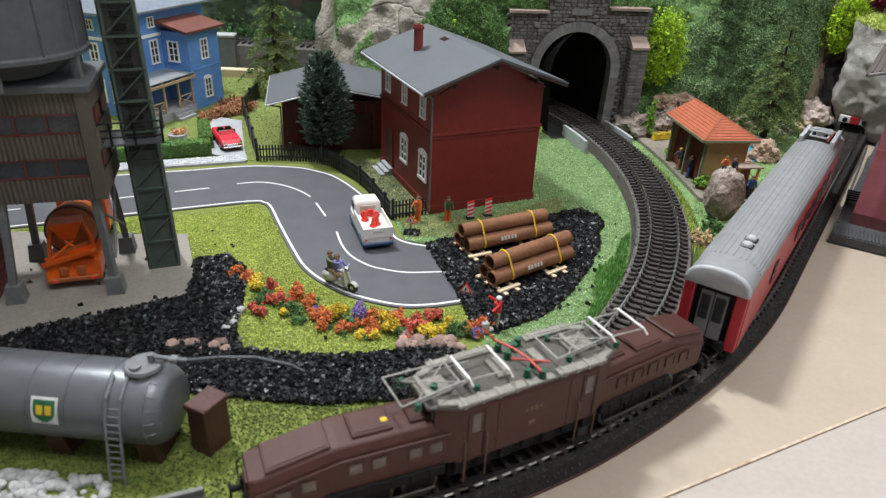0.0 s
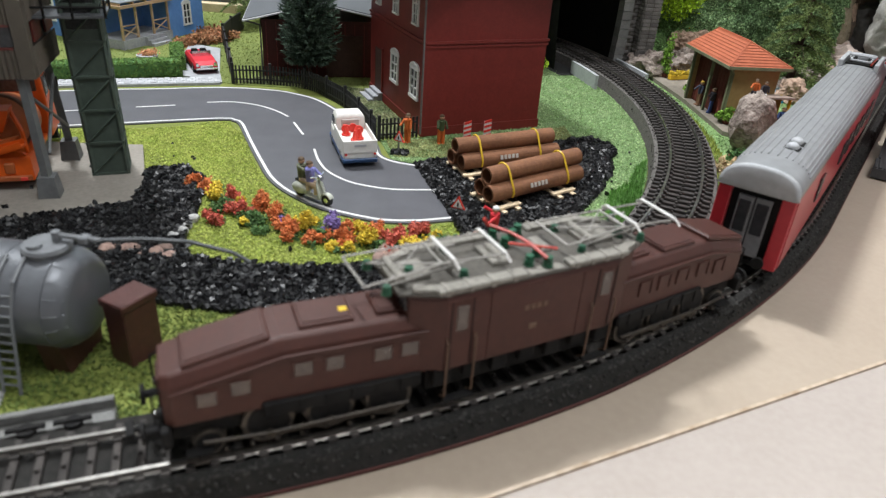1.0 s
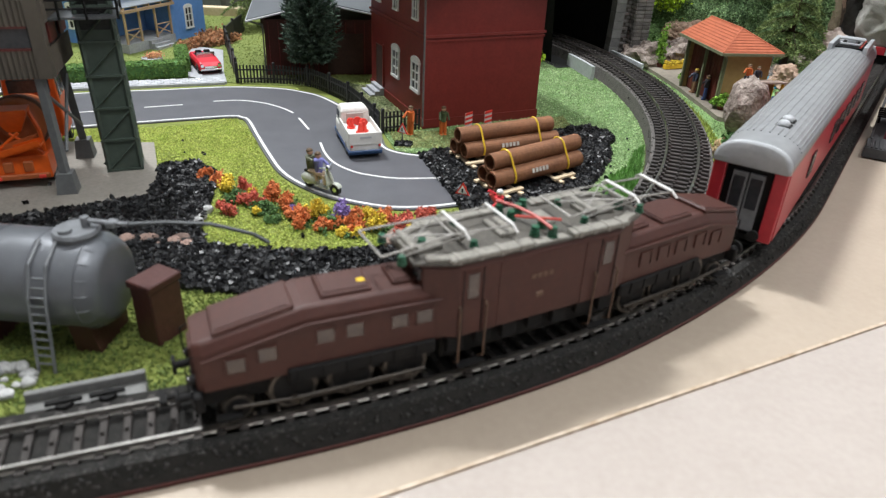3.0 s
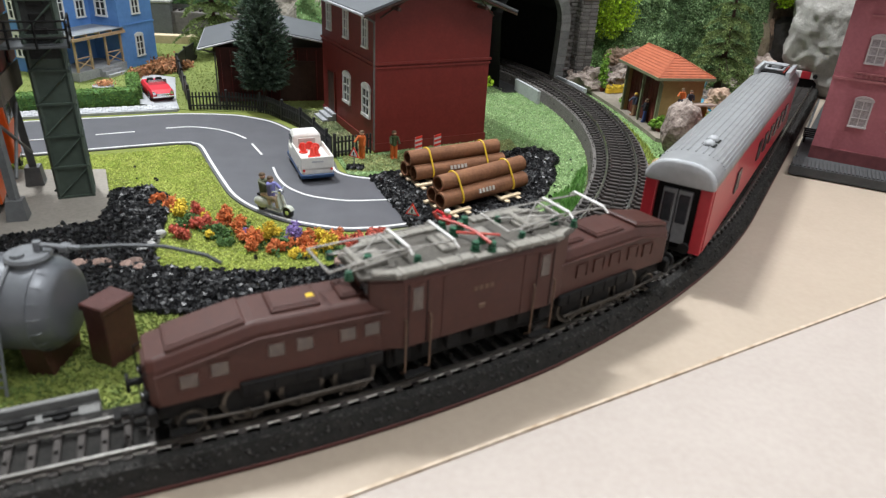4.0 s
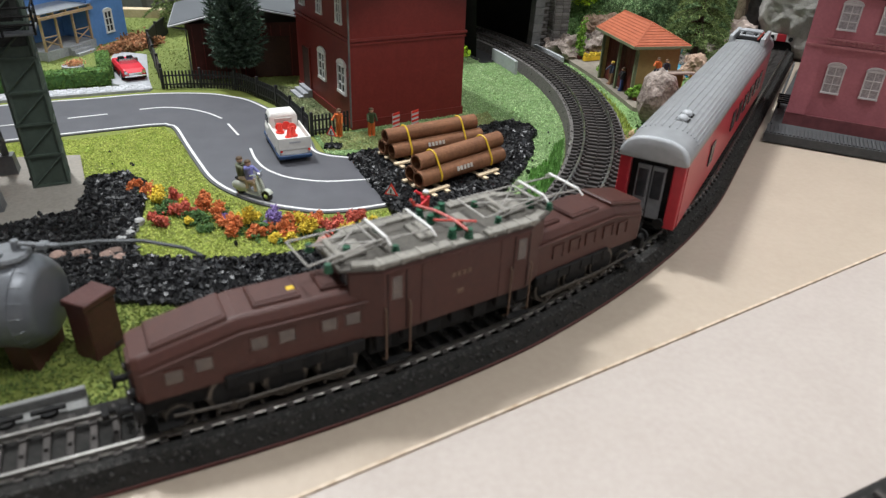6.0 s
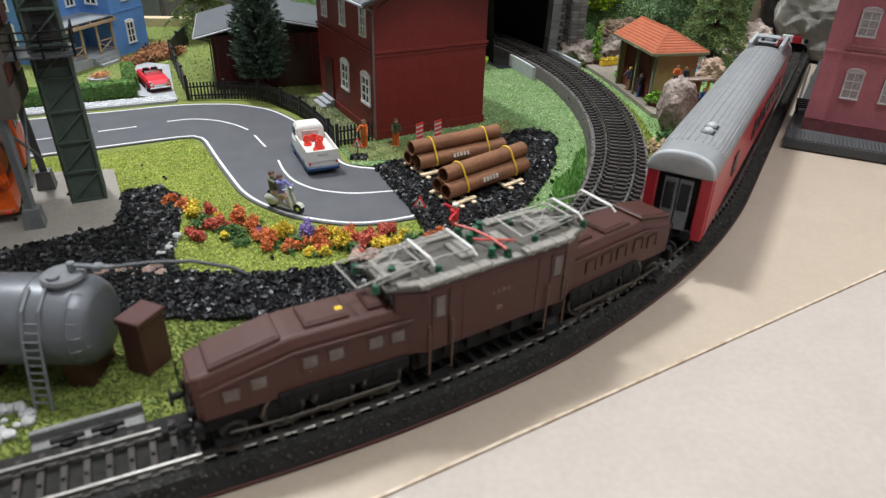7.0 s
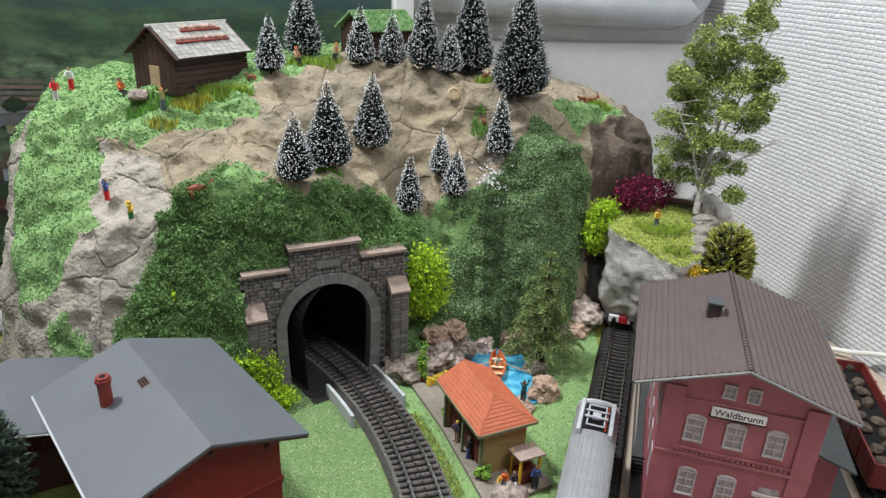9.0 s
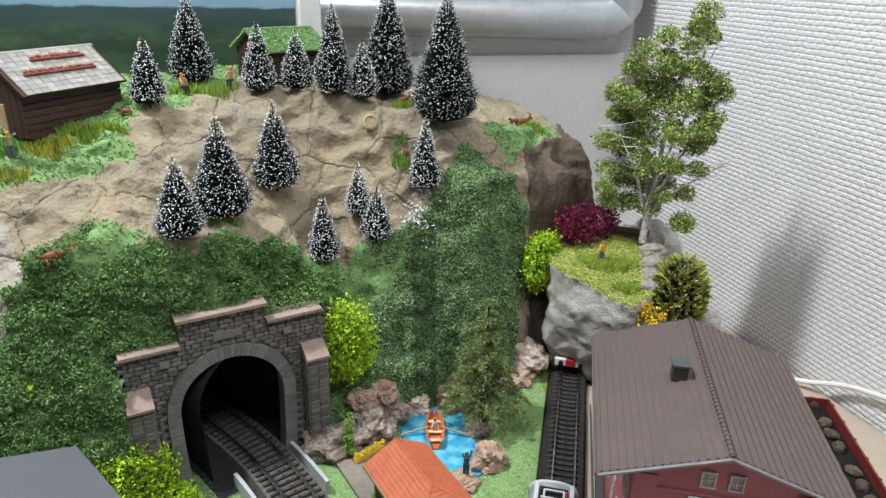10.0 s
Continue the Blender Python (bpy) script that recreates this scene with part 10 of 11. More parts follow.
def mountain_hut(m, L, W, rise, wall, label, shingles):
    ob = thing("mountain_hut", label, "hut", m)
    e, zt, ang = 0.006, wall + 0.002, math.atan2(rise, W / 2)
    sl = math.hypot(rise, W / 2)
    # body with gables
    prof = [(e, 0), (W - e, 0), (W - e, wall), (W / 2, wall + rise * (1 - 2 * e / W)), (e, wall)]
    bm = prism([(a, b) for a, b in prof], e * 0.7, L - e * 0.7)
    bmesh.ops.transform(bm, matrix=Matrix(((0, 0, 1, 0), (1, 0, 0, 0), (0, 1, 0, 0), (0, 0, 0, 1))), verts=bm.verts)
    bmesh.ops.recalc_face_normals(bm, faces=bm.faces)
    part("body", bm, M_HUTWOOD, ob)
    n = int(wall / 0.0042)
    for k in range(n):
        z0 = k * wall / n
        part("log", bx(e * 0.3, e - 0.0011, z0 + 0.0002, L - e * 0.3, e + 0.001, z0 + wall / n - 0.0003, bevel=0.0004), M_HUTWOOD, ob)
    for k in range(8):
        y0 = e + k * (W - 2 * e) / 8
        h = wall + rise * (1 - abs((y0 + (W - 2 * e) / 16) - W / 2) / (W / 2)) - 0.003
        part("gable_board", bx(e * 0.7 - 0.0008, y0 + 0.0002, 0, e * 0.7 + 0.001, y0 + (W - 2 * e) / 8 - 0.0002, h), M_HUTWOOD, ob)
    part("door", bx(e * 0.7 - 0.0016, W * 0.40, 0, e * 0.7 + 0.001, W * 0.40 + 0.012, 0.022, bevel=0.0003), M_TIMBER, ob, "light wooden plank door")
    for s in (0, 1):
        mm = Matrix.Translation((0, 0, zt - 0.002)) @ Matrix.Rotation(ang, 4, "X") if s == 0 else Matrix.Translation((0, W, zt - 0.002)) @ Matrix.Rotation(-ang, 4, "X") @ Matrix.Diagonal((1, -1, 1, 1))
        r = part("roof", bx(0, 0, 0, L, sl, 0.0014), M_HUTWOOD if shingles else M_MIDFL, ob, "" if shingles else "roof grown over with green flock")
        bmesh_fix(r, mm)
        if shingles:
            rows, w = 9, 0.0062
            sh = mesh_of("shingle", bx(0.0001, 0, 0.0014, w - 0.0001, sl / rows * 1.25, 0.0022, bevel=0.0002), M_SHING)
            for j in range(rows):
                for i in range(int(L / w)):
                    put("shingle", sh, r, mm @ Matrix.Translation((i * w + (L - int(L / w) * w) / 2, j * sl / rows * 0.985, 0.0003 + 0.0002 * RNG.random())) @ Matrix.Rotation(radians(-2.5), 4, "X"))
        else:
            a = np.c_[RNG.uniform(0, L, 2600), RNG.uniform(0, sl, 2600), RNG.uniform(0.0014, 0.0022, 2600)]
            put("green_cover", scatter_mesh("green_cover", np.array([tuple(mm @ Vector(p)) for p in a]), TETRA, 0.0005, 0.0012, M_LIGHTFL), ob, Matrix())
    if shingles:
        mm = Matrix.Translation((0, 0, zt - 0.002)) @ Matrix.Rotation(ang, 4, "X")
        for y0, x0, x1 in ((sl * 0.40, 0.012, 0.070), (sl * 0.72, 0.026, 0.070)):
            b = part("batten", bx(x0, y0, 0.0024, x1, y0 + 0.0018, 0.0042, bevel=0.0003), M_BATTEN, ob, "dark red holding batten", m=mm)
            for k in range(int((x1 - x0) / 0.0052)):
                put("roof_stone", mesh_of("roof_stone", rock_bm(0.0024, 0.0019, 0.0015, k * 3.7 + y0 * 900, sub=2), M_RUBBLE), b, Matrix.Translation((x0 + 0.003 + k * 0.0052, y0 + 0.0036, 0.0042)))
    part("ridge_cap", bx(-0.0006, W / 2 - 0.0016, zt + rise - 0.0022, L + 0.0006, W / 2 + 0.0016, zt + rise + 0.0004, bevel=0.0004), M_SHING if shingles else M_MIDFL, ob)
    return ob


def bmesh_fix(ob, m):
    """Lay the mesh where m puts it, its normals turned outwards."""
    bm = bmesh.new()
    bm.from_mesh(ob.data)
    bmesh.ops.transform(bm, matrix=m, verts=bm.verts)
    bmesh.ops.recalc_face_normals(bm, faces=bm.faces)
    bm.to_mesh(ob.data)
    bm.free()


mountain_hut(at(0.004, 0.809, 0.2385, 46), 0.086, 0.064, 0.024, 0.0290, "dark brown wooden mountain hut with grey shingle roof and stones", True)
mountain_hut(at(0.172, 0.905, 0.2560, 26), 0.070, 0.056, 0.017, 0.0270, "small dark wooden hut with a grass-green roof", False)


# ---- toys on the hill ----
def toy_animal(x, y, z, turn, s, colour, label, name, horns=False):
    bm = bmesh.new()
    bmesh.ops.create_uvsphere(bm, u_segments=12, v_segments=8, radius=1, matrix=Matrix.Translation((0, 0, 0.0062)) @ Matrix.Diagonal((0.0058, 0.0020, 0.0024, 1)))
    bmesh.ops.create_uvsphere(bm, u_segments=10, v_segments=6, radius=1, matrix=Matrix.Translation((0.0078, 0, 0.0088)) @ Matrix.Rotation(radians(35), 4, "Y") @ Matrix.Diagonal((0.0022, 0.0011, 0.0013, 1)))
    cyl(bm, (0.0045, 0, 0.0068), (0.0070, 0, 0.0088), 0.0014, 0.0010, n=8)
    for u in (-0.0040, 0.0040):
        for v in (-0.0012, 0.0012):
            cyl(bm, (u, v, 0), (u, v, 0.006), 0.0006, 0.0009, n=6)
    cyl(bm, (-0.0055, 0, 0.0072), (-0.0070, 0, 0.0040), 0.0004, n=5)
    if horns:
        for v in (-0.0007, 0.0007):
            rod(bm, [(0.0074, v, 0.0098), (0.0068, v * 1.5, 0.0122), (0.0050, v * 2, 0.0130)], 0.00035, n=5)
    bmesh.ops.scale(bm, vec=(s, s, s), verts=bm.verts)
    ob = part(name, bm, mat("toy hide %.2f" % colour[0], colour, None, 300, 0.6, bump=0.1), None, m=at(x, y, z, turn), smooth=True)
    return tagged(ob, label, "toy animal")


BRN = (0.22, 0.065, 0.03)
toy_animal(0.019, 0.737, hill_top(0.019, 0.737) - 0.0005, 15, 1.5, BRN, "small reddish-brown toy cow on the green ledge", "toy_cow")
toy_animal(0.124, 0.764, hill_top(0.124, 0.764) + 0.001, 170, 0.9, BRN, "small reddish-brown toy cow lying by the firs", "toy_cow")
toy_animal(0.405, 0.866, hill_top(0.405, 0.866), 5, 1.15, BRN, "brown toy goat with curved horns on the crest", "toy_goat", True)
toy_animal(0.391, 0.855, hill_top(0.391, 0.855), 200, 0.85, BRN, "small brown toy goat kid on the crest", "toy_goat")
toy_animal(0.288, 0.868, hill_top(0.288, 0.868), 30, 0.8, BRN, "brown toy goat standing beside a frosted fir", "toy_goat", True)
toy_animal(0.277, 0.829, hill_top(0.277, 0.829) + 0.001, 90, 0.7, BRN, "brown toy goat in the grass on the rock", "toy_goat", True)
toy_animal(0.062, 0.850, hill_top(0.062, 0.850), 160, 0.75, BRN, "small brown toy dog by the mountain hut", "toy_dog")
figurine(-0.053, 0.764, 0.166, 75, BL, RD, h=0.018, arm=130, label="toy climber figure in blue on the rock face")
figurine(-0.033, 0.741, 0.156, 80, YL, (0.05, 0.20, 0.06), h=0.017, arm=140, hat=YL, label="toy climber figure in yellow and green on the rock face")
figurine(-0.103, 0.861, hill_top(-0.103, 0.861), -70, RD, WHT, label="toy hiker figure in red on the plateau")
figurine(-0.092, 0.872, hill_top(-0.092, 0.872), -100, WHT, RD, label="toy hiker figure in white and red on the plateau")
figurine(-0.010, 0.8110, hill_top(-0.010, 0.8110), -60, (0.30, 0.32, 0.12), (0.10, 0.13, 0.14), hat=(0.6, 0.2, 0.04), label="toy figure with raised arms by the mountain hut", arm=120, h=0.019)
figurine(-0.046, 0.838, hill_top(-0.046, 0.838), -40, OR, DK, label="toy figure in orange sitting by the mountain hut", sit=True)
figurine(0.104, 0.893, hill_top(0.104, 0.893) + 0.001, -50, (0.5, 0.28, 0.16), DK, sit=True, hat=OR, label="toy figure sitting in the grass beside a fir")
figurine(0.143, 0.898, hill_top(0.143, 0.898) + 0.001, -120, (0.5, 0.28, 0.16), DK, sit=True, hat=OR, label="toy figure sitting in the grass before the green hut")
stone(-0.030, 0.826, 0.010, M_ROCKV, "dark grey rock by the mountain hut", z=hill_top(-0.030, 0.826) - 0.001, squash=0.5)
ob_ = thing("round_hole", "small round hole with a pale rim in the rock", "hole", Matrix.Translation((0.250, 0.8455, 0.2335)) @ Matrix.Rotation(radians(62), 4, "X"))
bm = bmesh.new()
k0 = [bm.verts.new((math.cos(a) * 0.0052, math.sin(a) * 0.0052, 0.002)) for a in np.linspace(0, 2 * math.pi, 20, endpoint=False)]
k1 = [bm.verts.new((math.cos(a) * 0.0068, math.sin(a) * 0.0068, 0.001)) for a in np.linspace(0, 2 * math.pi, 20, endpoint=False)]
k2 = [bm.verts.new((math.cos(a) * 0.0050, math.sin(a) * 0.0050, -0.005)) for a in np.linspace(0, 2 * math.pi, 20, endpoint=False)]
for i in range(20):
    j = (i + 1) % 20
    bm.faces.new((k1[i], k1[j], k0[j], k0[i]))
    bm.faces.new((k0[i], k0[j], k2[j], k2[i]))
part("rim", bm, mat("pale rock rim", (0.45, 0.36, 0.22), (0.36, 0.28, 0.17), 200, 0.9), ob_)
part("bottom", cy((0, 0, 0.0006), (0, 0, 0.0012), 0.0052, n=20), mat("sandy hole bottom", (0.36, 0.29, 0.17), (0.26, 0.2, 0.11), 300, 0.9), ob_)

# ---- bushes at the foot of the hill ----
def foam_bush(x, y, z, rx, ry, rz, material, label, n, lo=0.0010, hi=0.0024):
    """A lumpy ball of curled foam: an uneven ellipsoid shell of flakes and sprigs."""
    d = RNG.normal(size=(n, 3))
    d /= np.linalg.norm(d, axis=1)[:, None]
    s = RNG.uniform(0, 90)
    k = np.array([1 + 0.34 * noise.noise((a * 2.2 + s, b * 2.2, c * 2.2)) + 0.24 * noise.noise((a * 6 + s, b * 6, c * 6)) for a, b, c in d])
    p = d * (k * RNG.uniform(0.72, 1.04, n))[:, None] * np.array([rx, ry, rz]) + np.array([0, 0, rz * 0.95])
    p = p[p[:, 2] > -0.001]
    ob = tagged(new("bush", scatter_mesh("bush", p, LEAF, lo, hi * 1.3, material, jag=0.5)), label, "bush")
    ob.matrix_basis = at(x, y, z, RNG.uniform(-15, 15))
    return ob


M_LIME = mat("lime green foam", (0.40, 0.58, 0.03), (0.27, 0.46, 0.022), 120, 0.9, bump=0, per=0.4)
M_YFOAM = mat("yellow foam", (0.55, 0.40, 0.02), (0.42, 0.28, 0.02), 120, 0.9, bump=0, per=0.4)
M_MAG = mat("dark magenta foam", (0.20, 0.015, 0.055), (0.12, 0.01, 0.035), 120, 0.9, bump=0, per=0.5)
M_YGC = mat("yellow green needles", (0.46, 0.46, 0.12), (0.32, 0.35, 0.08), 120, 0.9, bump=0, per=0.5)
foam_bush(0.203, 0.742, 0.050, 0.022, 0.013, 0.036, M_LIME, "tall lime-green foam bush beside the tunnel portal", 4600)
foam_bush(0.036, 0.697, 0.014, 0.034, 0.015, 0.021, M_LIME, "low lime-green foam bush between house and portal", 5600)
foam_bush(0.066, 0.696, 0.0, 0.017, 0.011, 0.011, M_LIME, "low lime-green foam bush at the portal's foot", 2200)
foam_bush(0.012, 0.692, 0.006, 0.018, 0.012, 0.013, M_LIME, "low lime-green foam bush between house and portal", 2000)
foam_bush(0.222, 0.757, 0.026, 0.016, 0.010, 0.010, M_YFOAM, "yellow foam bush above the pond stones", 1200)
bush(0.188, 0.722, 0.014, 0.010, 0.016, M_LEAFD, "dark green leafy bush at the portal's foot", 900, 0.0015, 0.003, proto=LEAF)
bush(0.203, 0.730, 0.012, 0.010, 0.014, M_LEAFD, "dark green leafy bush at the portal's foot", 700, 0.0015, 0.003, proto=LEAF, z=0.006)
bush(-0.004, 0.716, 0.006, 0.005, 0.016, M_LIME, "sprig of lime foam in the dark foliage", 300, 0.0012, 0.0024, z=0.09)
bush(0.066, 0.706, 0.010, 0.007, 0.009, M_LEAFD, "dark green leafy bush at the portal's foot", 500, 0.0015, 0.003, proto=LEAF)
foam_bush(0.395, 0.787, 0.082, 0.0185, 0.013, 0.031, M_LIME, "tall lime-green foam bush before the brown rock", 3800)
foam_bush(0.440, 0.790, 0.124, 0.032, 0.015, 0.019, M_MAG, "dark magenta foam bush on the rock ledge", 4200)
bush(0.452, 0.701, 0.012, 0.009, 0.011, M_YFOAM, "yellow flower clump on the ledge", 700, 0.0010, 0.002, z=0.088)

# ---- rocks beside the station ----
M_GROCK = mat("pale grey rock", (0.66, 0.64, 0.60), (0.38, 0.365, 0.345), 150, 0.85, bump=0.9, fine=6, depth=0.002, spread=0.8)


def crag(x, y, z, rx, ry, rz, seed, label, rough=0.4):
    bm = rock_bm(rx, ry, rz, seed, rough=rough * 0.6, sub=5, freq=1.5)
    for v in bm.verts:
        n = v.co.normalized()
        v.co += n * (0.0022 * (1 - 2 * abs(noise.noise((v.co.x * 60 + seed, v.co.y * 60, v.co.z * 75)))))
        if v.co.z > rz * 0.55:
            v.co.z = rz * 0.55 + (v.co.z - rz * 0.55) * 0.35
        if z + v.co.z < -0.001:
            v.co.z = -0.001 - z
    ob = part("rock", bm, M_GROCK, None, m=Matrix.Translation((x, y, z)), smooth=True)
    return tagged(ob, label, "rock")


def cap(ob, n, low, material, label):
    """Flock on the upward faces of a rock."""
    t = ob.matrix_basis.translation
    f = [f for f in ob.data.polygons if f.normal.z > low and t.z + f.center.z > 0.1 and len(f.vertices) == 4]
    v = np.array([[tuple(t + ob.data.vertices[i].co) for i in k.vertices] for k in f])
    area = np.array([k.area for k in f])
    k = v[RNG.choice(len(f), n, p=area / area.sum())]
    a, b = RNG.random((n, 1)), RNG.random((n, 1))
    q = (k[:, 0] * (1 - a) + k[:, 1] * a) * (1 - b) + (k[:, 3] * (1 - a) + k[:, 2] * a) * b + np.c_[RNG.normal(0, 0.0012, (n, 2)), RNG.uniform(0, 0.001, n)]
    return stuff("rock_grass", scatter_mesh("rock_grass", q, TETRA, 0.0005, 0.0012, material), label, "grass")


def ring_of(pts, n):
    """n points evenly along a closed smooth line through pts."""
    p = np.array(pts)
    k = np.arange(n) * len(p) / n
    i, t = k.astype(int), (k % 1)[:, None]
    a, b, c, d = (p[(i + o) % len(p)] for o in (-1, 0, 1, 2))
    return b + 0.5 * t * (c - a + t * (2 * a - 5 * b + 4 * c - d + t * (3 * (b - c) + d - a)))


def rock_ledge():
    """A crumpled grey rock with an overhang over the buffer stop and a sloping flat top."""
    top = ring_of([(0.396, 0.755, 0.116), (0.413, 0.727, 0.110), (0.422, 0.712, 0.104), (0.437, 0.701, 0.102), (0.457, 0.706, 0.106), (0.469, 0.731, 0.116), (0.482, 0.755, 0.124), (0.486, 0.778, 0.130), (0.456, 0.803, 0.130), (0.425, 0.796, 0.126), (0.401, 0.780, 0.120)], 150)
    foot = ring_of([(0.417, 0.777, 0), (0.426, 0.766, 0), (0.436, 0.748, 0), (0.450, 0.736, 0), (0.470, 0.732, 0), (0.490, 0.744, 0), (0.505, 0.766, 0), (0.505, 0.795, 0), (0.470, 0.815, 0), (0.440, 0.812, 0), (0.424, 0.800, 0)], 150)
    mid = top.mean(0)
    bm = bmesh.new()
    rings = []
    for j in range(46):
        s = j / 45
        ring = []
        for f, t in zip(foot, top):
            p = f + (t - f) * np.array([s ** 0.68, s ** 0.68, s])
            out = np.array([p[0] - mid[0], p[1] - mid[1], 0.0])
            out /= np.linalg.norm(out)
            a = noise.noise((p[0] * 36, p[1] * 36, p[2] * 36 + 4))
            b = 1 - 2 * abs(noise.noise((p[0] * 58 + p[2] * 30 + 3, p[1] * 58, p[2] * 46 - p[0] * 25)))
            c = noise.noise((p[0] * 190, p[1] * 190, p[2] * 190))
            e = 1 - 2 * abs(noise.noise((p[0] * 95 + 7, p[1] * 95, p[2] * 95)))
            q = p + out * (0.006 * math.sin(math.pi * s) + (0.0060 * a + 0.0028 * b + 0.0010 * c + 0.0012 * e) * (1 - 0.6 * s ** 6))
            q[2] += 0.0022 * a * math.sin(math.pi * s)
            ring.append(bm.verts.new(tuple(q)))
        rings.append(ring)
    for k in (0.94, 0.84, 0.70, 0.52, 0.30, 0.10):
        rings.append([bm.verts.new((mid[0] + (t[0] - mid[0]) * k, mid[1] + (t[1] - mid[1]) * k, mid[2] + (t[2] - mid[2]) * k + 0.0022 * (1 - k) + 0.0018 * noise.noise((t[0] * k * 70, t[1] * k * 70, 2)))) for t in top])
    for ra, rb in zip(rings, rings[1:]):
        for i in range(150):
            bm.faces.new((ra[i], ra[(i + 1) % 150], rb[(i + 1) % 150], rb[i]))
    bm.faces.new(rings[-1])
    bmesh.ops.recalc_face_normals(bm, faces=bm.faces)
    return tagged(part("rock", bm, M_GROCK, smooth=True), "large crumpled grey rock ledge with a grassy top", "rock")


c2 = rock_ledge()
crag(0.512, 0.786, 0.040, 0.034, 0.030, 0.140, 5.9, "grey rock ledge against the wall")
# wet rock in the hollow; the cavity's shade is put into its black colour
M_HOLLOWDARK = mat("black wet rock", (0.030, 0.029, 0.028), (0.070, 0.066, 0.062), 50, 0.45, bump=0.6, fine=6, depth=0.0015)
crag(0.412, 0.803, 0.030, 0.032, 0.018, 0.058, 1.4, "black wet rock in the hollow under the ledge", 0.3).data.materials[0] = M_HOLLOWDARK
crag(0.378, 0.803, 0.052, 0.017, 0.012, 0.036, 4.6, "brown rock at the foot of the green slope", 0.3).data.materials[0] = M_ROCKP
crag(0.498, 0.716, 0.040, 0.024, 0.017, 0.064, 7.7, "grey rock carrying the dwarf conifer", 0.3)
crag(0.462, 0.707, 0.040, 0.017, 0.012, 0.072, 6.1, "low grey rock below the ledge", 0.3)
crag(0.520, 0.703, 0.038, 0.014, 0.013, 0.066, 9.2, "pale stone against the wall beside the conifer", 0.25)
# stone rim along the back of the grass
M_RIMSTONE = mat("weathered rim stone", (0.34, 0.31, 0.27), (0.17, 0.155, 0.135), 160, 0.85, bump=0.8, depth=0.001)
for k, (x, y, z, r) in enumerate(((0.462, 0.717, 0.110, 0.008), (0.470, 0.728, 0.115, 0.009), (0.479, 0.739, 0.119, 0.010), (0.489, 0.753, 0.124, 0.0115), (0.497, 0.769, 0.130, 0.012), (0.489, 0.786, 0.130, 0.011), (0.474, 0.797, 0.130, 0.010))):
    crag(x, y, z - 0.002, r, r * 0.85, r * 0.95, 11.0 + k, "grey rim stone edging the grassy ledge", 0.45).data.materials[0] = M_RIMSTONE
bm = bmesh.new()
rod(bm, [(0.467, 0.787, 0.136), (0.478, 0.777, 0.1365), (0.489, 0.762, 0.138)], 0.0034, n=9)
tagged(part("log", bm, M_DARKWOOD), "dark log lying along the rock ledge", "log")
cap(c2, 15000, 0.80, M_FLECK, "yellow-green flock on the rock ledge")
tuft(0.447, 0.760, 0.030, 0.026, 3600, M_TLIM, "standing grass on the rock ledge", 0.005, z=0.121)
tuft(0.444, 0.724, 0.016, 0.013, 1400, M_TLIM, "standing grass on the rock ledge", 0.005, z=0.110)
figurine(0.4370, 0.7555, 0.1205, -110, YL, (0.16, 0.17, 0.20), label="toy figure in yellow on the rock ledge", h=0.019, hat=(0.25, 0.1, 0.04))


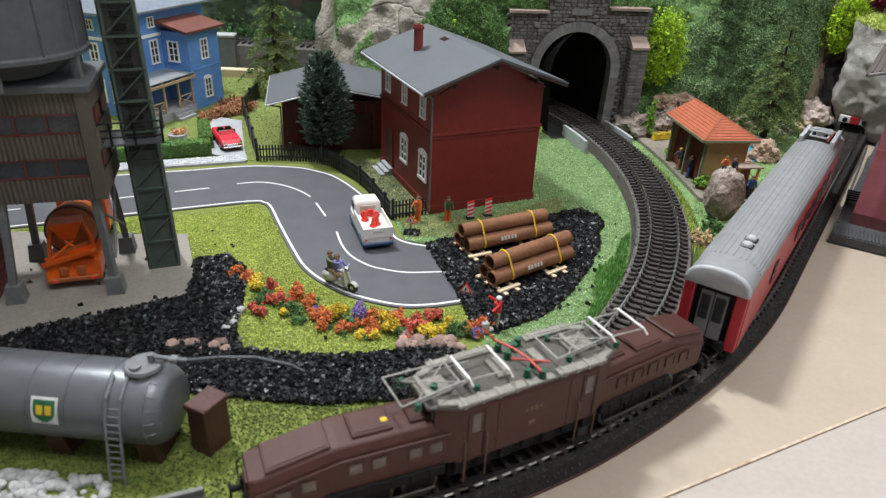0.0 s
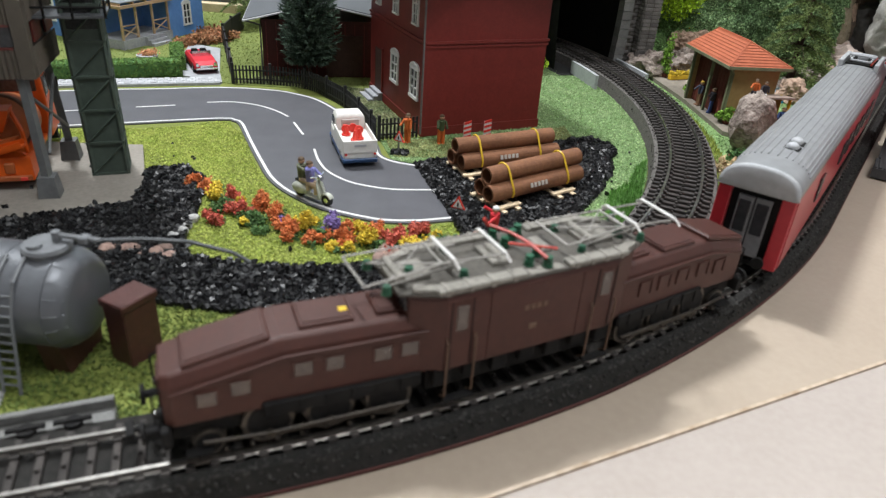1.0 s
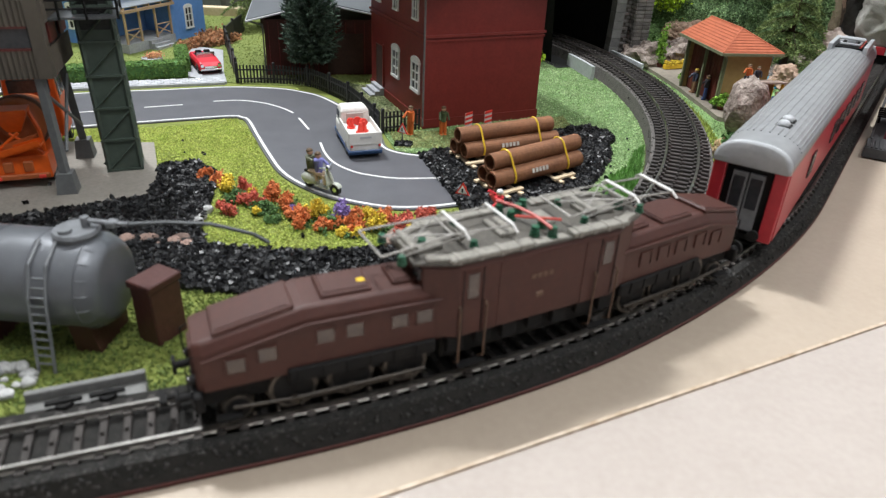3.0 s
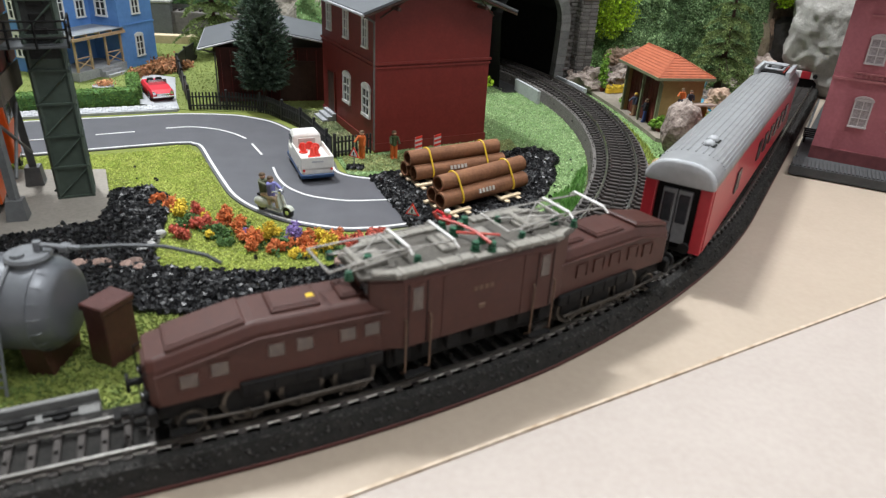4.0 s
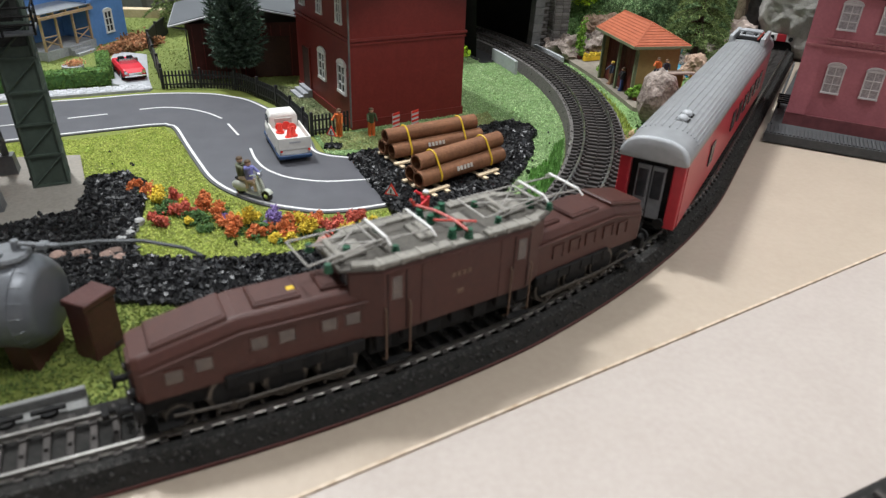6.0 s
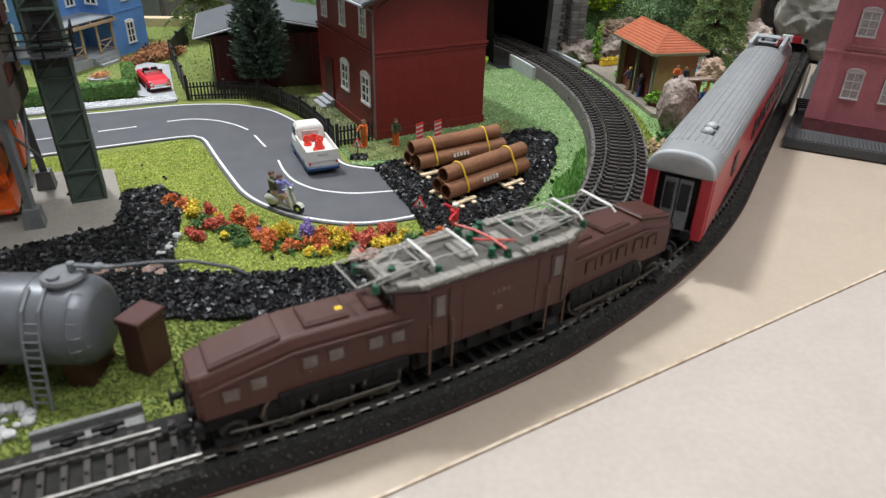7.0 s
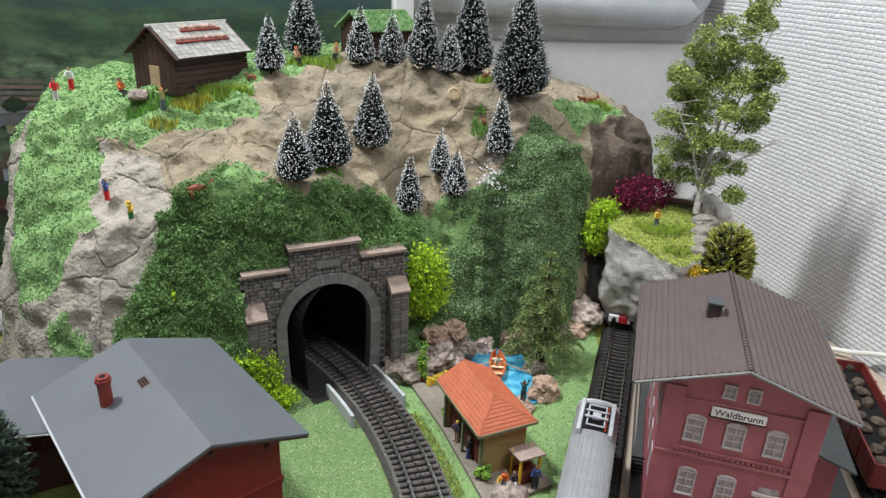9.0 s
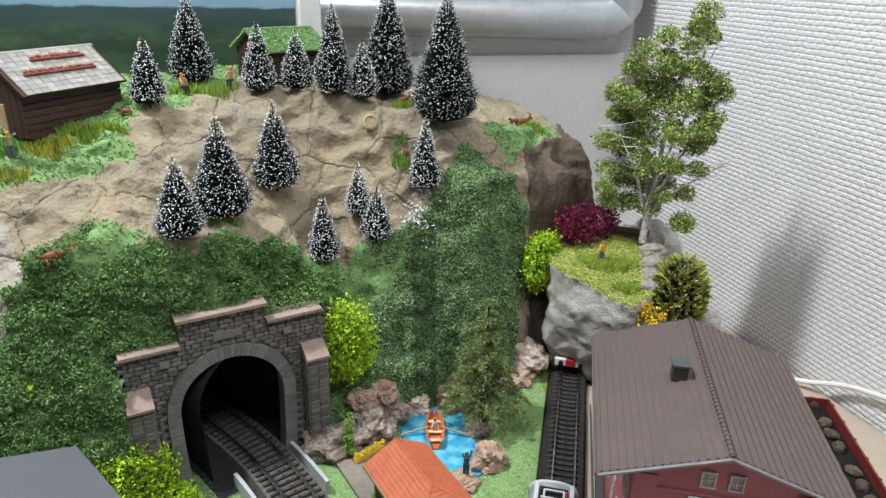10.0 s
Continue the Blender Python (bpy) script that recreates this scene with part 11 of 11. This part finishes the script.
# ---- birch ----
def birch(x, y, z):
    """Local x runs along the wall, to the station; several white stems carry small leaf clumps with gaps between them."""
    ob = thing("birch_tree", "slender model birch with white stems and light green leaves", "tree", at(x, y, z - 0.004, -38.5))
    M_BARK = mat("white birch bark", (0.74, 0.72, 0.68), (0.34, 0.32, 0.30), 240, 0.7, spread=0.35)
    M_BLEAF = mat("light birch leaves", (0.30, 0.37, 0.10), (0.19, 0.26, 0.065), 40, 0.85, bump=0, per=0.55)
    part("trunk", cy((0, 0, -0.014), (0.002, 0, 0.030), 0.0034, 0.0026, n=10), M_BARK, ob, "pale trunk")
    tops = ((0.018, 0.004, 0.178), (0.036, -0.004, 0.166), (-0.026, 0.008, 0.136), (0.048, 0.010, 0.120), (-0.038, -0.012, 0.096), (0.012, 0.016, 0.150), (0.060, -0.014, 0.074), (-0.030, 0.012, 0.060))
    spine = []
    for k, (dx, dy, h) in enumerate(tops):
        pts = [(0.0012 * (k % 4 - 1.5), 0.001 * (k % 3 - 1), 0.010 + 0.003 * (k % 3))]
        for s in (0.25, 0.5, 0.75, 1.0):
            pts.append((dx * s ** 1.25 + RNG.normal(0, 0.0012), dy * s + RNG.normal(0, 0.0012), 0.014 + (h - 0.014) * s))
        bm = bmesh.new()
        for i, (a, b) in enumerate(zip(pts, pts[1:])):
            cyl(bm, a, b, 0.0017 - 0.00034 * i, 0.0017 - 0.00034 * (i + 1), n=7)
        for s in np.arange(0.30, 0.98, 0.11):
            i = min(3, int(s * 4))
            p = Vector(pts[i]).lerp(Vector(pts[i + 1]), s * 4 - i)
            for side in (-1, 1):
                a = RNG.uniform(-0.7, 0.7) + (math.pi if side < 0 else 0)
                ln = RNG.uniform(0.010, 0.022)
                e = p + Vector((math.cos(a) * ln, math.sin(a) * ln, RNG.uniform(-0.004, 0.007)))
                cyl(bm, p, e, 0.0005, 0.0002, n=5)
                spine.append(e)
        part("stem", bm, M_BARK, ob, "white curved stem")
    outline = ((0.012, 0.034, 0.060), (0.026, -0.036, 0.068), (0.040, -0.040, 0.074), (0.054, -0.040, 0.072), (0.068, -0.042, 0.070), (0.082, -0.046, 0.070), (0.096, -0.048, 0.068), (0.110, -0.045, 0.072), (0.124, -0.043, 0.076), (0.138, -0.032, 0.068), (0.150, -0.024, 0.060), (0.162, -0.006, 0.056), (0.173, 0.012, 0.052), (0.182, 0.022, 0.034))
    for zc, u0, u1 in outline:
        u0, u1 = u0 - 0.002, u1 * (0.68 if zc > 0.07 else 0.50) - 0.002
        n = max(2, int((u1 - u0) / 0.0115))
        for k in range(n):
            u = u0 + (k + 0.5) * (u1 - u0) / n + RNG.normal(0, 0.003)
            if zc < 0.09 and -0.010 < u < 0.026 and (k + int(zc * 500)) % 3 == 0:
                continue
            if zc > 0.145 and 0.030 < u < 0.040:
                continue
            m_ = int(RNG.integers(430, 660))
            r = RNG.uniform(0.0080, 0.0122)
            p = RNG.normal(size=(m_, 3))
            p *= (RNG.random((m_, 1)) ** 0.40) * r / np.linalg.norm(p, axis=1)[:, None] * np.array([1.15, 1.1, 0.80])
            p[:, 2] -= 0.12 * (p[:, 0] ** 2 + p[:, 1] ** 2) / r
            put("leaf_clump", scatter_mesh("leaf_clump", p, LEAF, 0.0014, 0.0030, M_BLEAF, jag=0.35), ob, Matrix.Translation((u, RNG.normal(0, 0.014), zc + RNG.normal(0, 0.004))))
    return ob


birch(0.484, 0.763, 0.148)

# ---- conifers by the pond and on the ledge ----
spray_fir(at(0.3140, 0.7220, 0.0005), 0.116, 0.037, "olive green model fir with drooping sprays by the pond")
def dwarf_conifer(m, H, R):
    """An egg-shaped conifer of small tufts with dark gaps between them."""
    ob = thing("dwarf_conifer", "rounded yellow-green dwarf conifer on the ledge", "tree", m)
    part("trunk", cy((0, 0, -0.002), (0, 0, H * 0.8), 0.0016, 0.0005, n=8), M_DARKWOOD, ob)
    dark, tips = [], []
    for k in range(620):
        f = 1 - RNG.random() ** 0.75
        r = R * math.sqrt(max(0.02, 1 - ((f - 0.30) / 0.72) ** 2)) * RNG.uniform(0.90, 1.06)
        a = RNG.uniform(0, 2 * math.pi)
        out = np.array([math.cos(a), math.sin(a), 0.35 + 0.7 * f])
        c = np.array([math.cos(a) * r * 0.86, math.sin(a) * r * 0.86, f * H * 0.93])
        for j in range(7):
            d = out + RNG.normal(0, 0.34, 3)
            e = c + d * RNG.uniform(0.0030, 0.0050)
            dark.append(np.r_[c * np.array([0.55, 0.55, 1]), c + d * 0.0012])
            tips.append(np.r_[c, e])
    put("inner_needle", bristles("inner_needle", dark, M_SPRUCE, 0.20), ob, Matrix())
    put("needles", bristles("needles", tips, M_YGC, 0.46), ob, Matrix())
    return ob


dwarf_conifer(at(0.4875, 0.7080, 0.083), 0.055, 0.0235)


# ---- printed backdrop behind the layout ----
def backdrop_paper():
    """Printed landscape: pale sky, a dark wooded ridge, darker meadows and trees below."""
    m = bpy.data.materials.new("printed landscape paper")
    m.use_nodes = True
    nt = m.node_tree
    bs = nt.nodes["Principled BSDF"]
    bs.inputs["Roughness"].default_value = 0.45
    co = nt.nodes.new("ShaderNodeTexCoord")
    sep = nt.nodes.new("ShaderNodeSeparateXYZ")
    nt.links.new(co.outputs["Object"], sep.inputs[0])

    def noise_node(scale, detail):
        n = nt.nodes.new("ShaderNodeTexNoise")
        n.inputs["Scale"].default_value, n.inputs["Detail"].default_value, n.inputs["Roughness"].default_value = scale, detail, 0.65
        st = nt.nodes.new("ShaderNodeMapping")
        st.inputs["Scale"].default_value = (0.5, 1, 1.2)
        nt.links.new(co.outputs["Object"], st.inputs["Vector"])
        nt.links.new(st.outputs[0], n.inputs["Vector"])
        return n.outputs["Fac"]

    def mix(fac, a, b):
        x = nt.nodes.new("ShaderNodeMix")
        x.data_type = "RGBA"
        nt.links.new(fac, x.inputs["Factor"])
        for s, c in (("A", a), ("B", b)):
            if isinstance(c, tuple):
                x.inputs[s].default_value = rgb(c)
            else:
                nt.links.new(c, x.inputs[s])
        return x.outputs["Result"]

    def ramp(v, lo, hi):
        r = nt.nodes.new("ShaderNodeMapRange")
        r.inputs["From Min"].default_value, r.inputs["From Max"].default_value = lo, hi
        nt.links.new(v, r.inputs["Value"])
        return r.outputs["Result"]

    wob = nt.nodes.new("ShaderNodeMath")
    wob.operation = "MULTIPLY_ADD"
    wob.inputs[1].default_value = 0.010
    nt.links.new(noise_node(45, 5), wob.inputs[0])
    nt.links.new(sep.outputs["Z"], wob.inputs[2])
    wood = mix(ramp(noise_node(70, 6), 0.40, 0.62), (0.028, 0.050, 0.036), (0.17, 0.235, 0.14))
    far = mix(ramp(noise_node(40, 6), 0.42, 0.60), (0.028, 0.055, 0.040), (0.070, 0.12, 0.065))
    land = mix(ramp(wob.outputs[0], 0.24, 0.27), wood, far)
    haze = mix(ramp(wob.outputs[0], 0.292, 0.318), land, (0.045, 0.085, 0.10))
    sky = mix(ramp(noise_node(9, 4), 0.40, 0.68), (0.25, 0.42, 0.58), (0.52, 0.62, 0.68))
    nt.links.new(mix(ramp(wob.outputs[0], 0.319, 0.321), haze, sky), bs.inputs["Base Color"])
    return m


bd = tagged(part("backdrop", bx(-1.60, 1.0, -0.001, 0.215, 1.003, 0.45), backdrop_paper()), "printed landscape backdrop with wooded hills, town and sky", "backdrop", kind="structure")


PRINTS = []


def printed(name, pts, colour, layer):
    """A printed patch of the picture on the backdrop."""
    PRINTS.append(name)
    layer += 0.02 * len(PRINTS)
    bm = bmesh.new()
    f = bm.faces.new([bm.verts.new((x, 1.0 - 0.0003 * layer, z)) for x, z in pts])
    bmesh.ops.recalc_face_normals(bm, faces=bm.faces)
    if f.normal.y > 0:
        bmesh.ops.reverse_faces(bm, faces=bm.faces)
    c = tuple(v * 0.6 for v in colour)
    return part(name, bm, mat("print %.3f %.3f %.3f" % colour, colour, c, 160, 0.5, bump=0, spread=0.7), bd)


def printed_house(x, z, w, h, wallc, roofc, slant=1, windows=3):
    """A small printed town house: gable wall, side wall, roof, windows."""
    g = w * 0.42
    x0, x1 = (x, x + w) if slant > 0 else (x + w, x)
    s = 1 if slant > 0 else -1
    printed("printed_wall", [(x0, z), (x0 + s * g, z - 0.004), (x0 + s * g, z + h * 0.5), (x0 + s * g * 0.5, z + h), (x0, z + h * 0.55)], wallc, 1)
    printed("printed_wall", [(x0 + s * g, z - 0.004), (x1, z + 0.002), (x1, z + h * 0.5), (x0 + s * g, z + h * 0.5)], tuple(c * 0.6 for c in wallc), 1)
    printed("printed_roof", [(x0 + s * g * 0.5, z + h * 1.03), (x0 + s * g * 1.08, z + h * 0.44), (x1 + s * 0.002, z + h * 0.46), (x1 - s * g * 0.35, z + h * 1.0)], roofc, 2)
    for k in range(windows):
        u = x0 + s * g * (0.22 + 0.36 * (k % 2))
        v = z + h * (0.14 + 0.30 * (k // 2))
        printed("printed_window", [(u, v), (u + s * 0.0022, v - 0.0003), (u + s * 0.0022, v + 0.004), (u, v + 0.0043)], (0.05, 0.055, 0.06), 2)


GREYW, WHITEW, YELW, BRNW = (0.24, 0.26, 0.30), (0.50, 0.55, 0.64), (0.48, 0.46, 0.30), (0.095, 0.072, 0.062)
REDR, BRNR, DARKR = (0.38, 0.13, 0.09), (0.13, 0.095, 0.085), (0.15, 0.145, 0.16)
printed_house(-0.352, 0.112, 0.042, 0.040, WHITEW, DARKR, -1)
printed_house(-0.314, 0.105, 0.044, 0.046, YELW, REDR, -1)
printed_house(-0.262, 0.104, 0.060, 0.048, BRNW, BRNR, -1)
printed_house(-0.246, 0.066, 0.050, 0.034, BRNW, (0.14, 0.06, 0.045), 1, 0)
printed_house(-0.325, 0.154, 0.044, 0.034, GREYW, (0.13, 0.13, 0.15), 1)
printed_house(-0.276, 0.152, 0.030, 0.026, GREYW, (0.15, 0.15, 0.16), 1)
printed_house(-0.242, 0.154, 0.028, 0.024, WHITEW, DARKR, -1)
printed_house(-0.372, 0.152, 0.034, 0.030, (0.26, 0.20, 0.15), (0.25, 0.09, 0.05), -1)
printed_house(-0.205, 0.112, 0.030, 0.034, WHITEW, BRNR, -1)
for k in range(26):
    x = -0.78 + k * 0.022 if k < 18 else -0.395 + (k - 18) * 0.029 + RNG.uniform(-0.006, 0.006)
    printed_house(x, RNG.uniform(0.085, 0.17) if k < 18 else RNG.uniform(0.172, 0.192), RNG.uniform(0.026, 0.044) * (1 if k < 18 else 0.7), RNG.uniform(0.024, 0.04) * (1 if k < 18 else 0.55), (GREYW, WHITEW, YELW, BRNW)[k % 4], (REDR, BRNR, DARKR)[k % 3], 1 if k % 2 else -1, 3 if k < 18 else 0)
for k in range(16):
    printed_house(-0.44 + k * 0.0165, 0.148 + 0.030 * RNG.random(), RNG.uniform(0.024, 0.036), RNG.uniform(0.018, 0.026), (GREYW, WHITEW, GREYW, YELW)[k % 4], (DARKR, REDR, (0.25, 0.25, 0.28))[k % 3], 1 if k % 3 else -1, 3)
for k in range(46):
    x, z, r = RNG.uniform(-0.62, -0.16), RNG.uniform(0.045, 0.105) if k % 3 else RNG.uniform(0.13, 0.20), RNG.uniform(0.006, 0.016)
    n = 11
    pts = [(x + r * (1.25 + RNG.uniform(-0.3, 0.3)) * math.cos(2 * math.pi * i / n), z + r * (0.75 + RNG.uniform(-0.25, 0.25)) * math.sin(2 * math.pi * i / n)) for i in range(n)]
    printed("printed_tree", pts, ((0.022, 0.045, 0.024), (0.035, 0.065, 0.034), (0.05, 0.08, 0.04))[k % 3], 3)
for k in range(5):
    z = 0.196 + 0.006 * k
    printed("printed_timber", [(-0.34 + 0.01 * (k % 3), z), (-0.15, z - 0.002), (-0.15, z + 0.0022), (-0.34 + 0.01 * (k % 3), z + 0.003)], (0.17 + 0.05 * (k % 2), 0.15, 0.14), 1)

# ---- window frame, post and sill above the hill ----
M_ALU = mat("brushed silver frame", (0.46, 0.48, 0.50), (0.38, 0.40, 0.42), 60, 0.32, metal=0.55, bump=0.04)
M_GLOSSW = mat("white window paint", (0.78, 0.78, 0.78), (0.72, 0.72, 0.72), 40, 0.4, bump=0.03)
tagged(part("window_post", bx(0.216, 0.985, 0.0, 0.238, 1.058, 1.2, bevel=0.002), M_GLOSSW), "white painted window post", "window post", kind="structure")
win = thing("window_1", "wide window with a rounded silver frame", "window", kind="structure")
R0 = [(math.cos(a) * 0.026, math.sin(a) * 0.024) for a in np.linspace(-math.pi / 2, math.pi * 1.5, 24, endpoint=False)]
bm = bmesh.new()
n = len(R0)
path = [[(0.2385, 1.038 - a, 0.311 + b) for a, b in R0], [(0.618 + b * 1.0, 1.038 - a, 0.304 + b) for a, b in R0]]
rings = [[bm.verts.new(p) for p in ring] for ring in path]
for i in range(n):
    bm.faces.new((rings[0][i], rings[0][(i + 1) % n], rings[1][(i + 1) % n], rings[1][i]))
bmesh.ops.recalc_face_normals(bm, faces=bm.faces)
part("bottom_rail", bm, M_ALU, win, "rounded silver bottom rail", smooth=True)
bm = bmesh.new()
path = [[(0.618 + b, 1.038 - a, 0.304 + b) for a, b in R0], [(0.618 + b, 1.038 - a, 1.0 + b) for a, b in R0]]
rings = [[bm.verts.new(p) for p in ring] for ring in path]
for i in range(n):
    bm.faces.new((rings[0][i], rings[0][(i + 1) % n], rings[1][(i + 1) % n], rings[1][i]))
bmesh.ops.recalc_face_normals(bm, faces=bm.faces)
part("side_rail", bm, M_ALU, win, "rounded silver side rail", smooth=True)
part("panel", bx(0.2385, 1.048, 0.33, 0.60, 1.056, 1.0), mat("pale blue panel", (0.55, 0.66, 0.78), (0.5, 0.6, 0.72), 10, 0.25, bump=0), win, "pale blue panel in the frame")
tagged(part("wall_strip", bx(0.2385, 1.050, 0.0, 0.64, 1.0595, 0.262, bevel=0.001), M_GLOSSW), "smooth white strip of wall below the window", "wall", kind="structure")

# ---- rear track on its low bank ----
bank = line((-0.75, 0.945), (-0.175, 0.925))
tagged(part("track_bank", extrude_profile([(-0.030, 0), (-0.026, 0.030), (0.026, 0.030), (0.030, 0)], bank, closed=True), M_BED2), "grey bank carrying the rear track", "bank", kind="structure")
rear = thing("railway_track", "grey rear track running along the backdrop", "track", kind="structure")
for s in (-1, 1):
    part("rail", extrude_profile([(s * 0.00825 - 0.0006, 0.0325), (s * 0.00825 - 0.0006, 0.035), (s * 0.00825 + 0.0006, 0.035), (s * 0.00825 + 0.0006, 0.0325)], bank, closed=True), M_RAIL, rear)
sl = mesh_of("sleeper", bx(-0.0014, -0.0150, 0.0300, 0.0014, 0.0150, 0.0326, bevel=0.0003), M_SLEEP)
for x, y, h in every(bank, 0.0085):
    put("sleeper", sl, rear, Matrix.Translation((x, y, 0)) @ Matrix.Rotation(h, 4, "Z"))
ob_ = thing("gate_post", "grey square wall post with a pale cap", "post", at(-0.303, 0.905, 0.0, 8))
part("post", bx(-0.013, -0.008, 0, 0.013, 0.008, 0.040, bevel=0.0006), M_TANKD, ob_)
part("cap", bx(-0.0145, -0.0095, 0.040, 0.0145, 0.0095, 0.0435, bevel=0.0008), M_GREYST, ob_, "pale cap stone")
tagged(part("wood_strip", bx(-0.100, -0.006, 0, 0.100, 0.006, 0.010, bevel=0.0006, m=None), M_PALE, None, m=at(-0.205, 0.868, 0.0, 2)), "pale wooden strip lying behind the garden", "wood strip")
stone(-0.178, 0.878, 0.022, M_GREYST, "pale grey rock behind the garden", squash=0.7, sx=1.5)
stuff("dark_trees", scatter_mesh("dark_trees", np.c_[RNG.uniform(-0.60, -0.16, 5000), RNG.uniform(0.972, 0.996, 5000), np.abs(RNG.normal(0.02, 0.014, 5000))], LEAF, 0.003, 0.006, M_DARKFOL, jag=0.3), "strip of dark green foliage along the backdrop", "foliage")

# ---- cable on the board ----
line_ = smooth_line([(0.600, 0.700, 0.003), (0.626, 0.672, 0.008), (0.634, 0.640, 0.022), (0.634, 0.600, 0.034), (0.633, 0.56, 0.044)], 0.006)
rings = []
for i, p in enumerate(line_):
    d = (Vector(line_[min(i + 1, len(line_) - 1)]) - Vector(line_[max(0, i - 1)])).to_track_quat("Z", "Y").to_matrix()
    rings.append([tuple(Vector(p) + d @ Vector((0.0024 * math.cos(a), 0.0024 * math.sin(a), 0))) for a in np.linspace(0, 2 * math.pi, 10, endpoint=False)])
bm = loft(rings)
tagged(part("cable", bm, M_VWHITE), "thin white cable lying on the board", "cable")

# ---- paving stones of the footpath ----
u = Vector((0.094, 0.037)).normalized()
v = Vector((-u.y, u.x))
M_PAVER = mat("pale grey paving stone", (0.46, 0.47, 0.49), (0.36, 0.37, 0.39), 200, 0.85, bump=0.2, per=0.16)
pm = [mesh_of("paver", bx(-0.0021, -0.0021, 0, 0.0021, 0.0021, 0.0008 + 0.0002 * k, bevel=0.0003), M_PAVER) for k in range(2)]
pave = bpy.data.objects["pavement"]
k = 0
for i in range(-50, 8):
    for j in range(-1, 6):
        p = Vector((-0.178, 0.578)) + u * (i * 0.0046 + 0.0023 * (j % 2)) + v * (j * 0.0046)
        if inside(PAVE, p.x, p.y) and k < 300:
            put("paver", pm[(i * 3 + j) % 2], pave, Matrix.Translation((p.x, p.y, 0.0016)) @ Matrix.Rotation(math.atan2(u.y, u.x), 4, "Z"))
            k += 1
